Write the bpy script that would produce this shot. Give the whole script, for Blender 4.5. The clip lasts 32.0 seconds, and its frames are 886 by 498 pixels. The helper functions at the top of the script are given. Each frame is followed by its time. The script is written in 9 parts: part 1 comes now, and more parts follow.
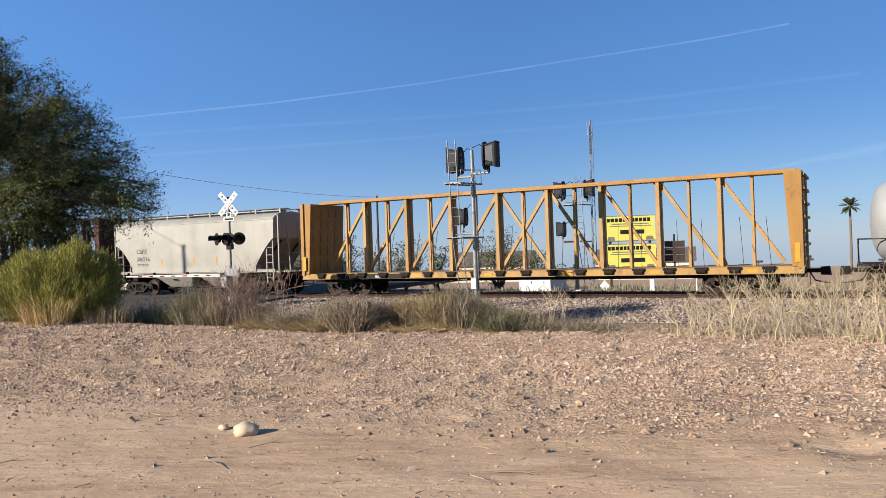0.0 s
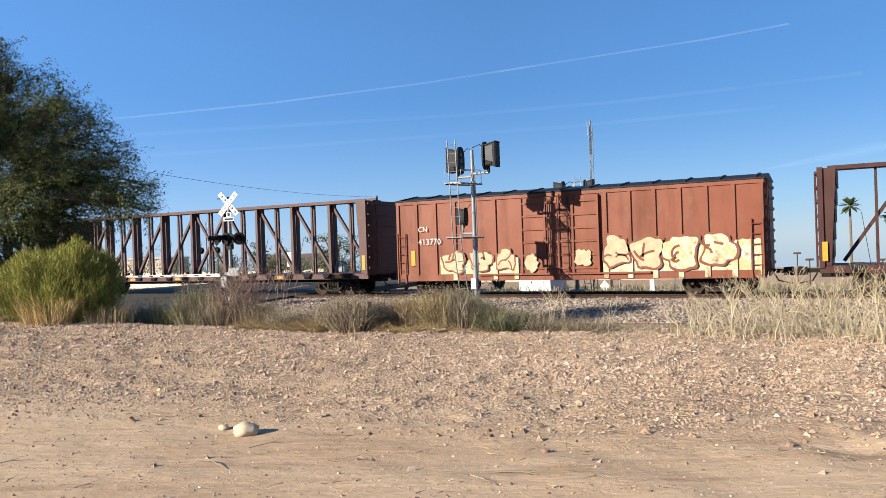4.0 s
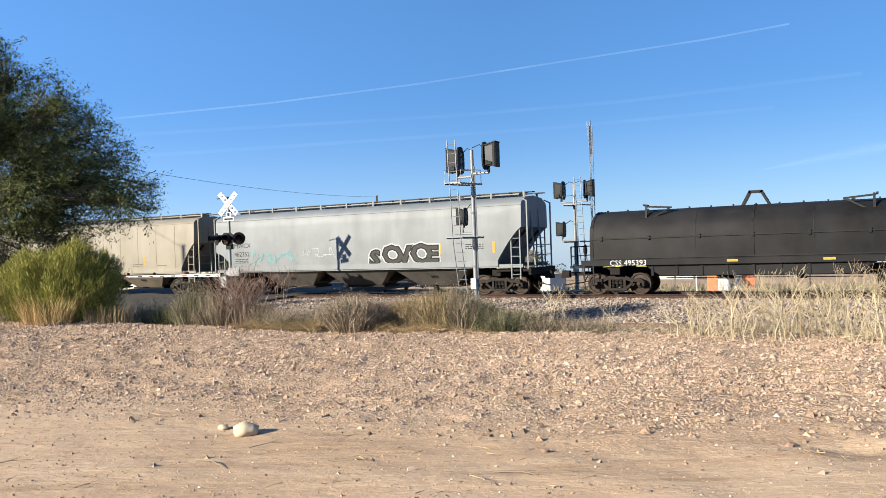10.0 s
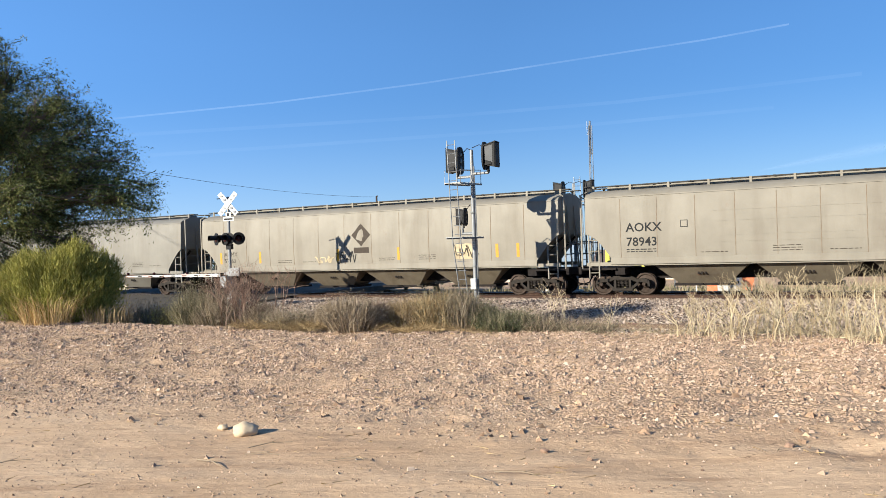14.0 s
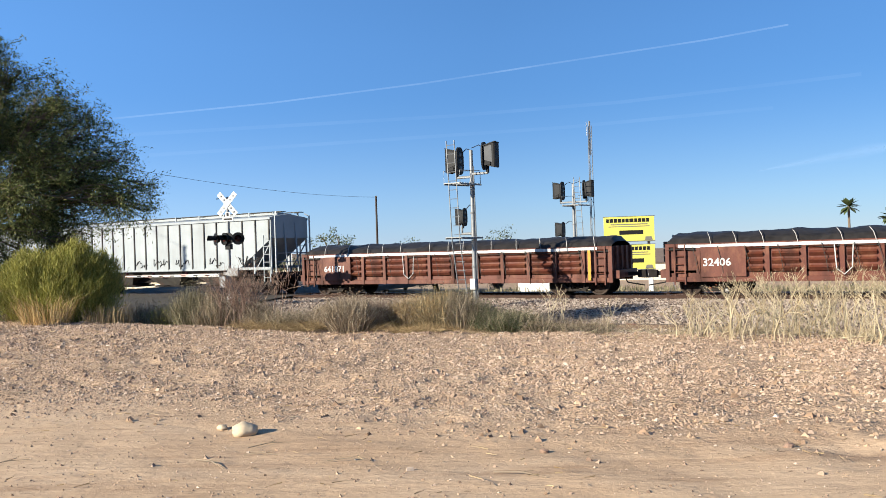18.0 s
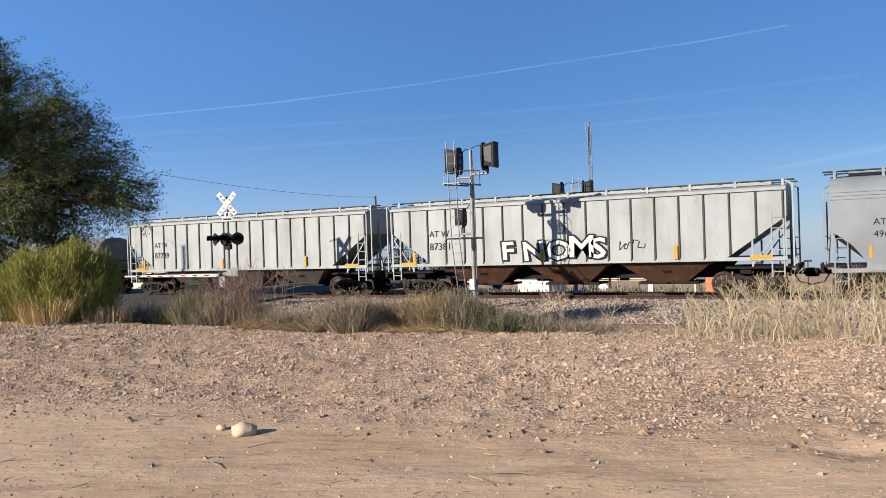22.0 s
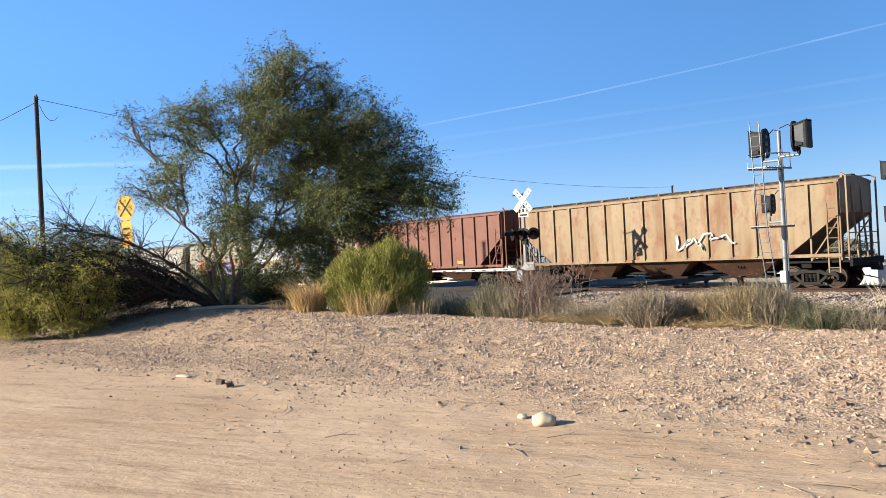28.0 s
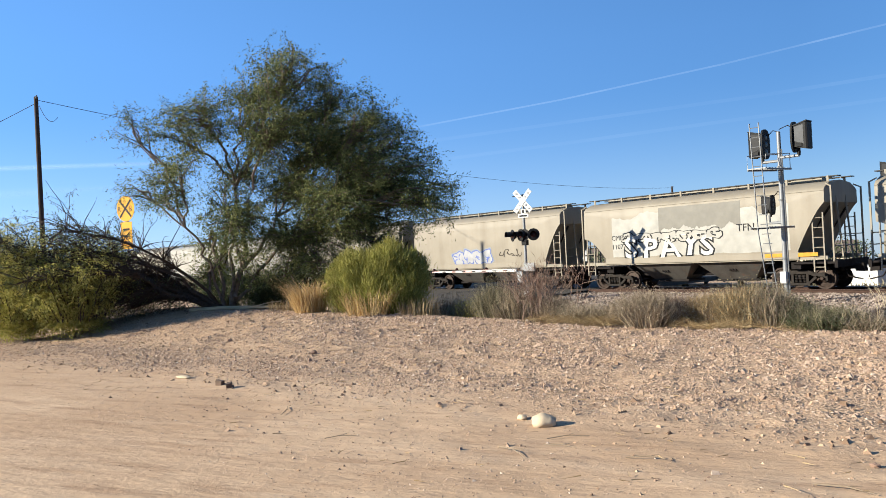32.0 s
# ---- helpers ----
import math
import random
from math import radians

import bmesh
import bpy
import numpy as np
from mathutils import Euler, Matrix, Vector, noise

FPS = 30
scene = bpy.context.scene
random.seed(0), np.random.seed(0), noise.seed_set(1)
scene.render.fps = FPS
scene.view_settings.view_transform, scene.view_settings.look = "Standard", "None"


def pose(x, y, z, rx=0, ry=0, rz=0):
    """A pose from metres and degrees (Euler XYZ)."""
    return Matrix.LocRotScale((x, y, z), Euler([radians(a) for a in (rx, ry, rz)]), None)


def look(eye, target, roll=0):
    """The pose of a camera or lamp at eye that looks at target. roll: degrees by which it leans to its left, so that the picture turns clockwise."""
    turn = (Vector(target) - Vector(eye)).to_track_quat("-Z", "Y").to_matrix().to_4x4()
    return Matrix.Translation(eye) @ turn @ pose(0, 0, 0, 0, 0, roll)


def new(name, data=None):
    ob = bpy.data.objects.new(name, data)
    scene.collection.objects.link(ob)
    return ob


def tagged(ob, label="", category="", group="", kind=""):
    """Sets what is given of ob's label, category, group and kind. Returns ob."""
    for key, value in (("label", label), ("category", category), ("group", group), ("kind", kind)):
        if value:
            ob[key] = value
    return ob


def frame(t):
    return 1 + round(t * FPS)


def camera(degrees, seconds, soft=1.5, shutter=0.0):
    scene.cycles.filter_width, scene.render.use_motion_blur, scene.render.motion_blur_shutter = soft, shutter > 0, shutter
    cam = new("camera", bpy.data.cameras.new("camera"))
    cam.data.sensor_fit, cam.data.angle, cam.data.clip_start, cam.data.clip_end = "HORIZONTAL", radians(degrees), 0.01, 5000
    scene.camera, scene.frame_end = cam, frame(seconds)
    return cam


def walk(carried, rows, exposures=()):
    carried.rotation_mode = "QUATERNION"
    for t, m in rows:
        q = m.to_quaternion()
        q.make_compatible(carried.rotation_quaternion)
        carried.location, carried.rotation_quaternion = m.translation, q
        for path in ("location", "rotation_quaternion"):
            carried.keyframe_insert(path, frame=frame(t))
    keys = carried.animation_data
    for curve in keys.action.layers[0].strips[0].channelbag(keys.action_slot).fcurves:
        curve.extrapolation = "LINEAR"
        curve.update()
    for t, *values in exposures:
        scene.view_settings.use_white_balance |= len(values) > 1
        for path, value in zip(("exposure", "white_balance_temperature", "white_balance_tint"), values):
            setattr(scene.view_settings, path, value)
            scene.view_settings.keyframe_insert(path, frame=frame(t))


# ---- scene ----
# World: x runs along the railway (trains roll towards +x), y away from the viewer, z up, 0 = top of rail.
EYE_Z = 2.2
cam = camera(59.03, 32.0, soft=0.6)
CAM_ROWS = [
    (0.0, 28.50, -0.10, 1.92), (3.5, 28.50, -0.10, 1.92), (9.0, 28.49, -0.10, 1.90), (14.5, 28.47, -0.09, 1.87),
    (18.0, 28.43, -0.08, 1.84), (21.0, 28.40, -0.07, 1.80), (23.6, 28.39, -0.06, 1.79), (24.1, 28.39, -0.07, 1.80),
    (24.5, 29.41, -0.20, 2.02), (25.0, 32.60, -0.34, 2.07), (25.5, 35.68, -0.36, 2.30), (26.0, 39.43, -0.38, 2.74),
    (26.5, 43.55, -0.39, 2.96), (27.4, 48.60, 0.05, 3.00), (28.5, 49.91, 0.42, 2.97), (29.2, 49.86, 0.43, 2.96),
    (30.0, 49.74, 0.43, 2.95), (31.0, 49.72, 0.42, 2.96), (32.0, 49.74, 0.41, 2.96)]
EXPOSURES = [(0.0, 1.22, 13), (1.5, 1.24, 13), (2.5, 1.34, 11), (6.0, 1.46, 9), (8.3, 1.50, 9), (9.2, 1.58, 9), (11.3, 1.58, 9), (13.0, 1.52, 9), (17.2, 1.58, 9), (18.2, 1.46, 9), (19.5, 1.28, 13), (22.2, 1.16, 13), (22.9, 1.07, 13), (24.2, 1.09, 13), (24.9, 1.40, 11), (25.6, 1.49, 10), (26.5, 1.56, 9), (29.0, 1.64, 9), (31.0, 1.56, 9), (32.0, 1.50, 9)]
walk(cam, [(t, pose(0, 0, EYE_Z, 90 + p, r, y)) for t, y, p, r in CAM_ROWS], [(t, e, 5400, k) for t, e, k in EXPOSURES])

# ---- light ----
SUN_EL, SUN_AZ = 20.5, 211.0
world = bpy.data.worlds.new("sky")
scene.world = world
world.use_nodes = True
wn = world.node_tree.nodes
sky = wn.new("ShaderNodeTexSky")
sky.sky_type, sky.sun_disc = "NISHITA", False
sky.sun_elevation, sky.sun_rotation = radians(SUN_EL), radians(SUN_AZ)
sky.altitude, sky.air_density, sky.dust_density, sky.ozone_density = 400, 1.0, 0.0, 3.0
wn["Background"].inputs["Strength"].default_value = 0.05
clear = wn.new("ShaderNodeHueSaturation")
clear.inputs["Saturation"].default_value, clear.inputs["Hue"].default_value, clear.inputs["Value"].default_value = 1.2, 0.503, 0.32
haze = wn.new("ShaderNodeMix")
haze.data_type, haze.blend_type = "RGBA", "ADD"
haze.inputs[0].default_value = 1.0
up_ = wn.new("ShaderNodeTexCoord")
split = wn.new("ShaderNodeSeparateXYZ")
rise = wn.new("ShaderNodeMapRange")
rise.interpolation_type = "SMOOTHSTEP"
rise.inputs[1].default_value, rise.inputs[2].default_value = -0.02, 0.20
tint = wn.new("ShaderNodeMix")
tint.data_type = "RGBA"
tint.inputs[6].default_value, tint.inputs[7].default_value = (1.72, 2.33, 3.2, 1), (0.76, 1.48, 2.72, 1)
world.node_tree.links.new(up_.outputs["Generated"], split.inputs[0])
world.node_tree.links.new(split.outputs[2], rise.inputs[0])
world.node_tree.links.new(rise.outputs[0], tint.inputs[0])
# the haze is brighter on the sun's side of the sky
sunward = wn.new("ShaderNodeVectorMath")
sunward.operation = "DOT_PRODUCT"
sunward.inputs[1].default_value = (math.sin(radians(SUN_AZ)), math.cos(radians(SUN_AZ)), 0.0)
world.node_tree.links.new(up_.outputs["Generated"], sunward.inputs[0])
glow_ = wn.new("ShaderNodeMapRange")
glow_.inputs[1].default_value, glow_.inputs[2].default_value, glow_.inputs[3].default_value, glow_.inputs[4].default_value = -0.55, 0.45, 0.97, 1.85
world.node_tree.links.new(sunward.outputs["Value"], glow_.inputs[0])
lit = wn.new("ShaderNodeVectorMath")
lit.operation = "SCALE"
world.node_tree.links.new(tint.outputs[2], lit.inputs[0])
# and darker towards the zenith
deep = wn.new("ShaderNodeMapRange")
deep.inputs[1].default_value, deep.inputs[2].default_value, deep.inputs[3].default_value, deep.inputs[4].default_value = 0.25, 0.9, 1.0, 0.5
world.node_tree.links.new(split.outputs[2], deep.inputs[0])
both = wn.new("ShaderNodeMath")
both.operation = "MULTIPLY"
world.node_tree.links.new(glow_.outputs[0], both.inputs[0])
world.node_tree.links.new(deep.outputs[0], both.inputs[1])
world.node_tree.links.new(both.outputs[0], lit.inputs["Scale"])
world.node_tree.links.new(lit.outputs[0], haze.inputs[7])
world.node_tree.links.new(sky.outputs[0], clear.inputs["Color"])
world.node_tree.links.new(clear.outputs[0], haze.inputs[6])
world.node_tree.links.new(haze.outputs[2], wn["Background"].inputs["Color"])
sun = new("sun", bpy.data.lights.new("sun", "SUN"))
sun.data.energy, sun.data.angle, sun.data.color = 5.0, radians(0.53), (1.0, 0.82, 0.56)
sun_from = Vector((math.sin(radians(SUN_AZ)) * math.cos(radians(SUN_EL)), math.cos(radians(SUN_AZ)) * math.cos(radians(SUN_EL)), math.sin(radians(SUN_EL))))
sun.matrix_world = look(sun_from * 100, (0, 0, 0))


def from_eye(x, y, z, k):
    """A point moved along its line of sight from the viewer's place."""
    return (x * k, y * k, EYE_Z + (z - EYE_Z) * k)


# ---- mesh tools ----


class Shape:
    """Collects vertices and faces of one mesh."""

    def __init__(self):
        self.v, self.f = [], []

    def add(self, vs, fs):
        n = len(self.v)
        self.v += [tuple(p) for p in vs]
        self.f += [tuple(i + n for i in q) for q in fs]
        return self

    def box(self, x0, x1, y0, y1, z0, z1, c=0.0):
        """A box; c chamfers its long edges a little."""
        if c <= 0:
            return self.add([(x0, y0, z0), (x1, y0, z0), (x1, y1, z0), (x0, y1, z0), (x0, y0, z1), (x1, y0, z1), (x1, y1, z1), (x0, y1, z1)],
                            [(0, 3, 2, 1), (4, 5, 6, 7), (0, 1, 5, 4), (1, 2, 6, 5), (2, 3, 7, 6), (3, 0, 4, 7)])
        ring = [(y0 + c, z0), (y1 - c, z0), (y1, z0 + c), (y1, z1 - c), (y1 - c, z1), (y0 + c, z1), (y0, z1 - c), (y0, z0 + c)]
        return self.loft([[(x0, y, z) for y, z in ring], [(x1, y, z) for y, z in ring]])

    def loft(self, rings, cap=True, closed=True):
        """Skins a row of rings with equal counts of points."""
        n, m = len(rings[0]), len(rings)
        fs = []
        for i in range(m - 1):
            for j in range(n if closed else n - 1):
                k = (j + 1) % n
                fs.append((i * n + j, i * n + k, (i + 1) * n + k, (i + 1) * n + j))
        if cap and closed:
            fs += [tuple(range(n))[::-1], tuple(range((m - 1) * n, m * n))]
        return self.add([p for r in rings for p in r], fs)

    def tube(self, pts, radii, n=6):
        """A round bar along points; radii: one number or one per point."""
        pts = [Vector(p) for p in pts]
        if not hasattr(radii, "__len__"):
            radii = [radii] * len(pts)
        rings, up = [], Vector((0.13, 0.31, 0.94))
        for i, p in enumerate(pts):
            d = (pts[min(i + 1, len(pts) - 1)] - pts[max(i - 1, 0)]).normalized()
            a = d.cross(up)
            if a.length < 0.05:
                a = d.cross(Vector((1, 0, 0)))
            a.normalize()
            b = d.cross(a)
            rings.append([p + (a * math.cos(q) + b * math.sin(q)) * radii[i] for q in (2 * math.pi * j / n for j in range(n))])
        return self.loft(rings)

    def bar(self, p0, p1, w, h):
        """A straight bar of rectangular section between two points, h in the upright direction."""
        p0, p1 = Vector(p0), Vector(p1)
        d = (p1 - p0).normalized()
        side = d.cross(Vector((0, 0, 1)))
        if side.length < 0.05:
            side = Vector((1, 0, 0))
        side.normalize()
        up = side.cross(d)
        q = [side * w / 2 + up * h / 2, -side * w / 2 + up * h / 2, -side * w / 2 - up * h / 2, side * w / 2 - up * h / 2]
        return self.loft([[p0 + o for o in q], [p1 + o for o in q]])

    def slab(self, outline, y0, y1):
        """An outline of (x, z) points made thick from y0 to y1."""
        return self.loft([[(x, y0, z) for x, z in outline], [(x, y1, z) for x, z in outline]])

    def disc(self, c, axis, profile, n=20):
        """A turned body: profile of (offset along axis 'x', 'y' or 'z', radius)."""
        rings = []
        for o, r in profile:
            ring = []
            for j in range(n):
                a = 2 * math.pi * j / n
                u, w = r * math.cos(a), r * math.sin(a)
                ring.append({"x": (c[0] + o, c[1] + u, c[2] + w), "y": (c[0] + w, c[1] + o, c[2] + u), "z": (c[0] + u, c[1] + w, c[2] + o)}[axis])
            rings.append(ring)
        return self.loft(rings)

    def mesh(self, name, mats, smooth=False):
        me = bpy.data.meshes.new(name)
        me.from_pydata(self.v, [], self.f)
        for m in mats if isinstance(mats, (list, tuple)) else [mats]:
            me.materials.append(m)
        if smooth:
            me.polygons.foreach_set("use_smooth", [True] * len(me.polygons))
            me.set_sharp_from_angle(angle=radians(38))
        me.update()
        return me


def part(name, shape, mat, parent=None, label="", smooth=False, m=None):
    """One mesh object under a thing or a part. shape: a Shape, or mesh data to share."""
    me = shape if isinstance(shape, bpy.types.Mesh) else shape.mesh(name, mat, smooth)
    ob = new(name, me)
    if parent:
        ob.parent = parent
    if m is not None:
        ob.matrix_basis = m
    return tagged(ob, label)


def thing(name, label, category, m=None, group="", kind=""):
    ob = new(name)
    ob.empty_display_size = 0.3
    if m is not None:
        ob.matrix_basis = m
    return tagged(ob, label, category, group, kind)


# ---- materials ----


def nodes_of(name):
    m = bpy.data.materials.new(name)
    m.use_nodes = True
    nt = m.node_tree
    return m, nt, nt.nodes, nt.links, nt.nodes["Principled BSDF"]


def tex(nt, kind, scale, detail=4.0, stretch=(1, 1, 1), rough=0.55, space="Object"):
    n, l = nt.nodes, nt.links
    co, mp = n.new("ShaderNodeTexCoord"), n.new("ShaderNodeMapping")
    mp.inputs["Scale"].default_value = stretch
    l.new(co.outputs[space], mp.inputs["Vector"])
    t = n.new({"noise": "ShaderNodeTexNoise", "voronoi": "ShaderNodeTexVoronoi", "wave": "ShaderNodeTexWave"}[kind])
    t.inputs["Scale"].default_value = scale
    if kind == "noise":
        t.inputs["Detail"].default_value, t.inputs["Roughness"].default_value = detail, rough
    l.new(mp.outputs[0], t.inputs["Vector"])
    return t


def ramp(nt, src, stops):
    r = nt.nodes.new("ShaderNodeValToRGB")
    e = r.color_ramp.elements
    while len(e) < len(stops):
        e.new(0.5)
    for q, (p, c) in zip(e, stops):
        q.position, q.color = p, (*c, 1) if len(c) == 3 else c
    nt.links.new(src, r.inputs[0])
    return r


def blend(nt, fac, a, b):
    m = nt.nodes.new("ShaderNodeMix")
    m.data_type = "RGBA"
    for sock, val in ((m.inputs[0], fac), (m.inputs[6], a), (m.inputs[7], b)):
        if isinstance(val, bpy.types.NodeSocket):
            nt.links.new(val, sock)
        elif isinstance(val, (int, float)):
            sock.default_value = val
        else:
            sock.default_value = (*val, 1)
    return m.outputs[2]


def bump(nt, height, bsdf, strength, distance):
    b = nt.nodes.new("ShaderNodeBump")
    b.inputs["Strength"].default_value, b.inputs["Distance"].default_value = strength, distance
    nt.links.new(height, b.inputs["Height"])
    nt.links.new(b.outputs[0], bsdf.inputs["Normal"])


def grey(v):
    return (v, v, v)


def paint(name, rgb, dirt=(0.13, 0.10, 0.075), grime=0.35, rust=0.06, rough=0.55, metal=0.0, rust_rgb=(0.13, 0.05, 0.025)):
    """Weathered paint on steel: faded patches, vertical dirt streaks, rust blooms."""
    m, nt, n, l, b = nodes_of(name)
    lum = max(rgb)
    rgb = tuple(c * (0.34 if lum > 0.4 else 0.385 if lum > 0.2 else 0.465) for c in rgb)
    dirt = tuple(c * 0.56 for c in dirt)
    fade = ramp(nt, tex(nt, "noise", 0.7, 5).outputs[0], [(0.3, grey(0.0)), (0.75, grey(1.0))])
    col = blend(nt, fade.outputs[0], tuple(c * 0.86 for c in rgb), tuple(min(1, c * 1.08 + 0.01) for c in rgb))
    streak = ramp(nt, tex(nt, "noise", 1.0, 5, (1.7, 1.7, 0.22), 0.6).outputs[0], [(0.46, grey(0)), (0.76, grey(grime))])
    col = blend(nt, streak.outputs[0], col, dirt)
    fine = ramp(nt, tex(nt, "noise", 26.0, 4).outputs[0], [(0.35, grey(0)), (0.9, grey(grime * 0.5))])
    col = blend(nt, fine.outputs[0], col, dirt)
    rs = ramp(nt, tex(nt, "noise", 2.3, 8, (1, 1, 0.6), 0.72).outputs[0], [(0.66 - rust, grey(0)), (0.74 - rust * 0.4, grey(min(1.0, rust * 9)))])
    col = blend(nt, rs.outputs[0], col, rust_rgb)
    l.new(col, b.inputs["Base Color"])
    rr = ramp(nt, streak.outputs[0], [(0, grey(rough)), (1, grey(min(1, rough + 0.35)))])
    l.new(rr.outputs[0], b.inputs["Roughness"])
    b.inputs["Metallic"].default_value = metal
    b.inputs["Specular IOR Level"].default_value = 0.3 if lum > 0.1 else 0.12
    bump(nt, tex(nt, "noise", 3.0, 5, (1, 1, 0.5)).outputs[0], b, 0.12, 0.03)
    return m


def flat(name, rgb, rough=0.6, metal=0.0, var=0.2, scale=8.0, bumpy=0.0):
    m, nt, n, l, b = nodes_of(name)
    t = tex(nt, "noise", scale, 6)
    r = ramp(nt, t.outputs[0], [(0.25, tuple(c * (1 - var) for c in rgb)), (0.75, tuple(min(1, c * (1 + var)) for c in rgb))])
    l.new(r.outputs[0], b.inputs["Base Color"])
    b.inputs["Roughness"].default_value, b.inputs["Metallic"].default_value = rough, metal
    b.inputs["Specular IOR Level"].default_value = 0.15 if max(rgb) < 0.08 else 0.25
    if bumpy:
        bump(nt, t.outputs[0], b, 0.5, bumpy)
    return m


MAT = {
    "dark": flat("dark_running_gear", (0.0128, 0.0104, 0.0096), 0.85, 0.0, 0.45, 6, 0.01),
    "wheel": flat("wheel_steel", (0.0346, 0.0248, 0.0196), 0.6, 0.4, 0.4, 9),
    "tread": flat("bright_tread", (0.36, 0.344, 0.32), 0.35, 1.0, 0.1),
    "rust": flat("rusty_steel", (0.128, 0.06, 0.036), 0.8, 0.0, 0.4, 5, 0.01),
    "galv": flat("galvanised_steel", (0.152, 0.156, 0.16), 0.45, 0.4, 0.12, 12),
    "white": flat("white_paint", (0.4, 0.4, 0.388), 0.55, 0.0, 0.08, 6),
    "black": flat("black_paint", (0.0112, 0.0112, 0.012), 0.6, 0.0, 0.3, 9),
    "yellow": flat("yellow_paint", (0.384, 0.192, 0.012), 0.5, 0.0, 0.15, 9),
    "red": flat("red_paint", (0.36, 0.04, 0.024), 0.5, 0.0, 0.15, 9),
    "grate": flat("running_board_grating", (0.04, 0.0376, 0.0344), 0.7, 0.2, 0.25, 14),
}
# ---- ground ----


def ground_z(x, y):
    """Height of the bare ground: graded yard by the viewer, a gravel bank with its crest, the strip below, the ballast shoulder, land that falls away beyond."""
    def st(a, b, q):
        q = min(1.0, max(0.0, (q - a) / (b - a)))
        return q * q * (3 - 2 * q)
    n1 = noise.noise(Vector((x * 0.12, y * 0.12, 3.0)))
    n2 = noise.noise(Vector((x * 0.5, y * 0.5, 7.0)))
    w = max(0.0, -x - 6.0)
    crest_y = 13.0 - 1.7 * st(0, 7, w) - 1.9 * st(5, 15, w) - 2.6 * st(13, 22, w)
    crest_z = 0.66 + 0.09 * st(0, 7, w) + 0.30 * st(5, 14, w)
    z = 0.56 + 0.03 * n1 + 0.012 * n2
    z += (crest_z - 0.56) * st(5.2, crest_y - 0.6, y)
    bank = st(5.3, 6.8, y)
    if 4 < y < 18 and -40 < x < 10:
        z += bank * (0.036 * noise.noise(Vector((x * 3.1, y * 3.1, 1.0))) + 0.026 * noise.noise(Vector((x * 7.5, y * 7.5, 4.0))))
        z += (1 - bank) * (0.012 * noise.noise(Vector((x * 0.9 + 0.4 * y, y * 3.4, 6.0))) + 0.010 * noise.noise(Vector((x * 2.8, y * 2.8, 5.0))) + 0.014 * noise.noise(Vector((x * 0.8 - 0.3 * y, y * 1.6, 2.0))))
    z += 0.045 * n2 * st(5.5, 8.0, y) + 0.03 * noise.noise(Vector((x * 1.6, y * 1.6, 2.0))) * st(5.5, 7.0, y)
    fall = st(crest_y, crest_y + 4.6, y)
    z += (-0.42 + 0.05 * n1 - z) * fall
    if 24 < y < 42:
        z = z + (-0.17 - z) * st(25.5, 30.6, y) * st(41.0, 35.8, y)
    if y > 40:
        z -= 0.036 * (y - 40) + 0.35 * st(40, 45, y)
    return z


def ground_sheet():
    xs = [-3000, -1500, -700, -350, -200, -140, -110] + [-90 + 1.5 * k for k in range(21)] + [-59 + 0.8 * k for k in range(25)] + [-38.6 + 0.4 * k for k in range(34)] + [-25 + 0.13 * k for k in range(216)] + [3.2 + 0.4 * k for k in range(17)] + [10 + 1.0 * k for k in range(20)] + [32, 40, 60, 100, 200, 500, 1500, 3000]
    ys = [-400, -200, -100, -50, -25, -15, -8, -4] + [-2 + 0.5 * k for k in range(10)] + [3 + 0.11 * k for k in range(140)] + [18.4 + 0.45 * k for k in range(54)] + [43.5, 46, 50, 55, 60, 70, 85, 100, 130, 200, 400, 1000, 2000, 3000]
    vs = [(x, y, ground_z(x, y)) for y in ys for x in xs]
    n = len(xs)
    fs = [(j * n + i, j * n + i + 1, (j + 1) * n + i + 1, (j + 1) * n + i) for j in range(len(ys) - 1) for i in range(n - 1)]
    return Shape().add(vs, fs)


def along(nt, scale, stretch, yaw, detail=5, rough=0.6):
    """Noise drawn out along a direction of the ground."""
    t = tex(nt, "noise", scale, detail, (1, 1, 1), rough)
    mp = t.inputs["Vector"].links[0].from_node
    mp.vector_type = "TEXTURE"
    mp.inputs["Rotation"].default_value = (0, 0, radians(yaw))
    mp.inputs["Scale"].default_value = (stretch, 1 / stretch, 1)
    return t


def maths(nt, op, a, b):
    m = nt.nodes.new("ShaderNodeMath")
    m.operation = op
    for sock, val in zip(m.inputs, (a, b)):
        if isinstance(val, (int, float)):
            sock.default_value = val
        else:
            nt.links.new(val, sock)
    return m.outputs[0]


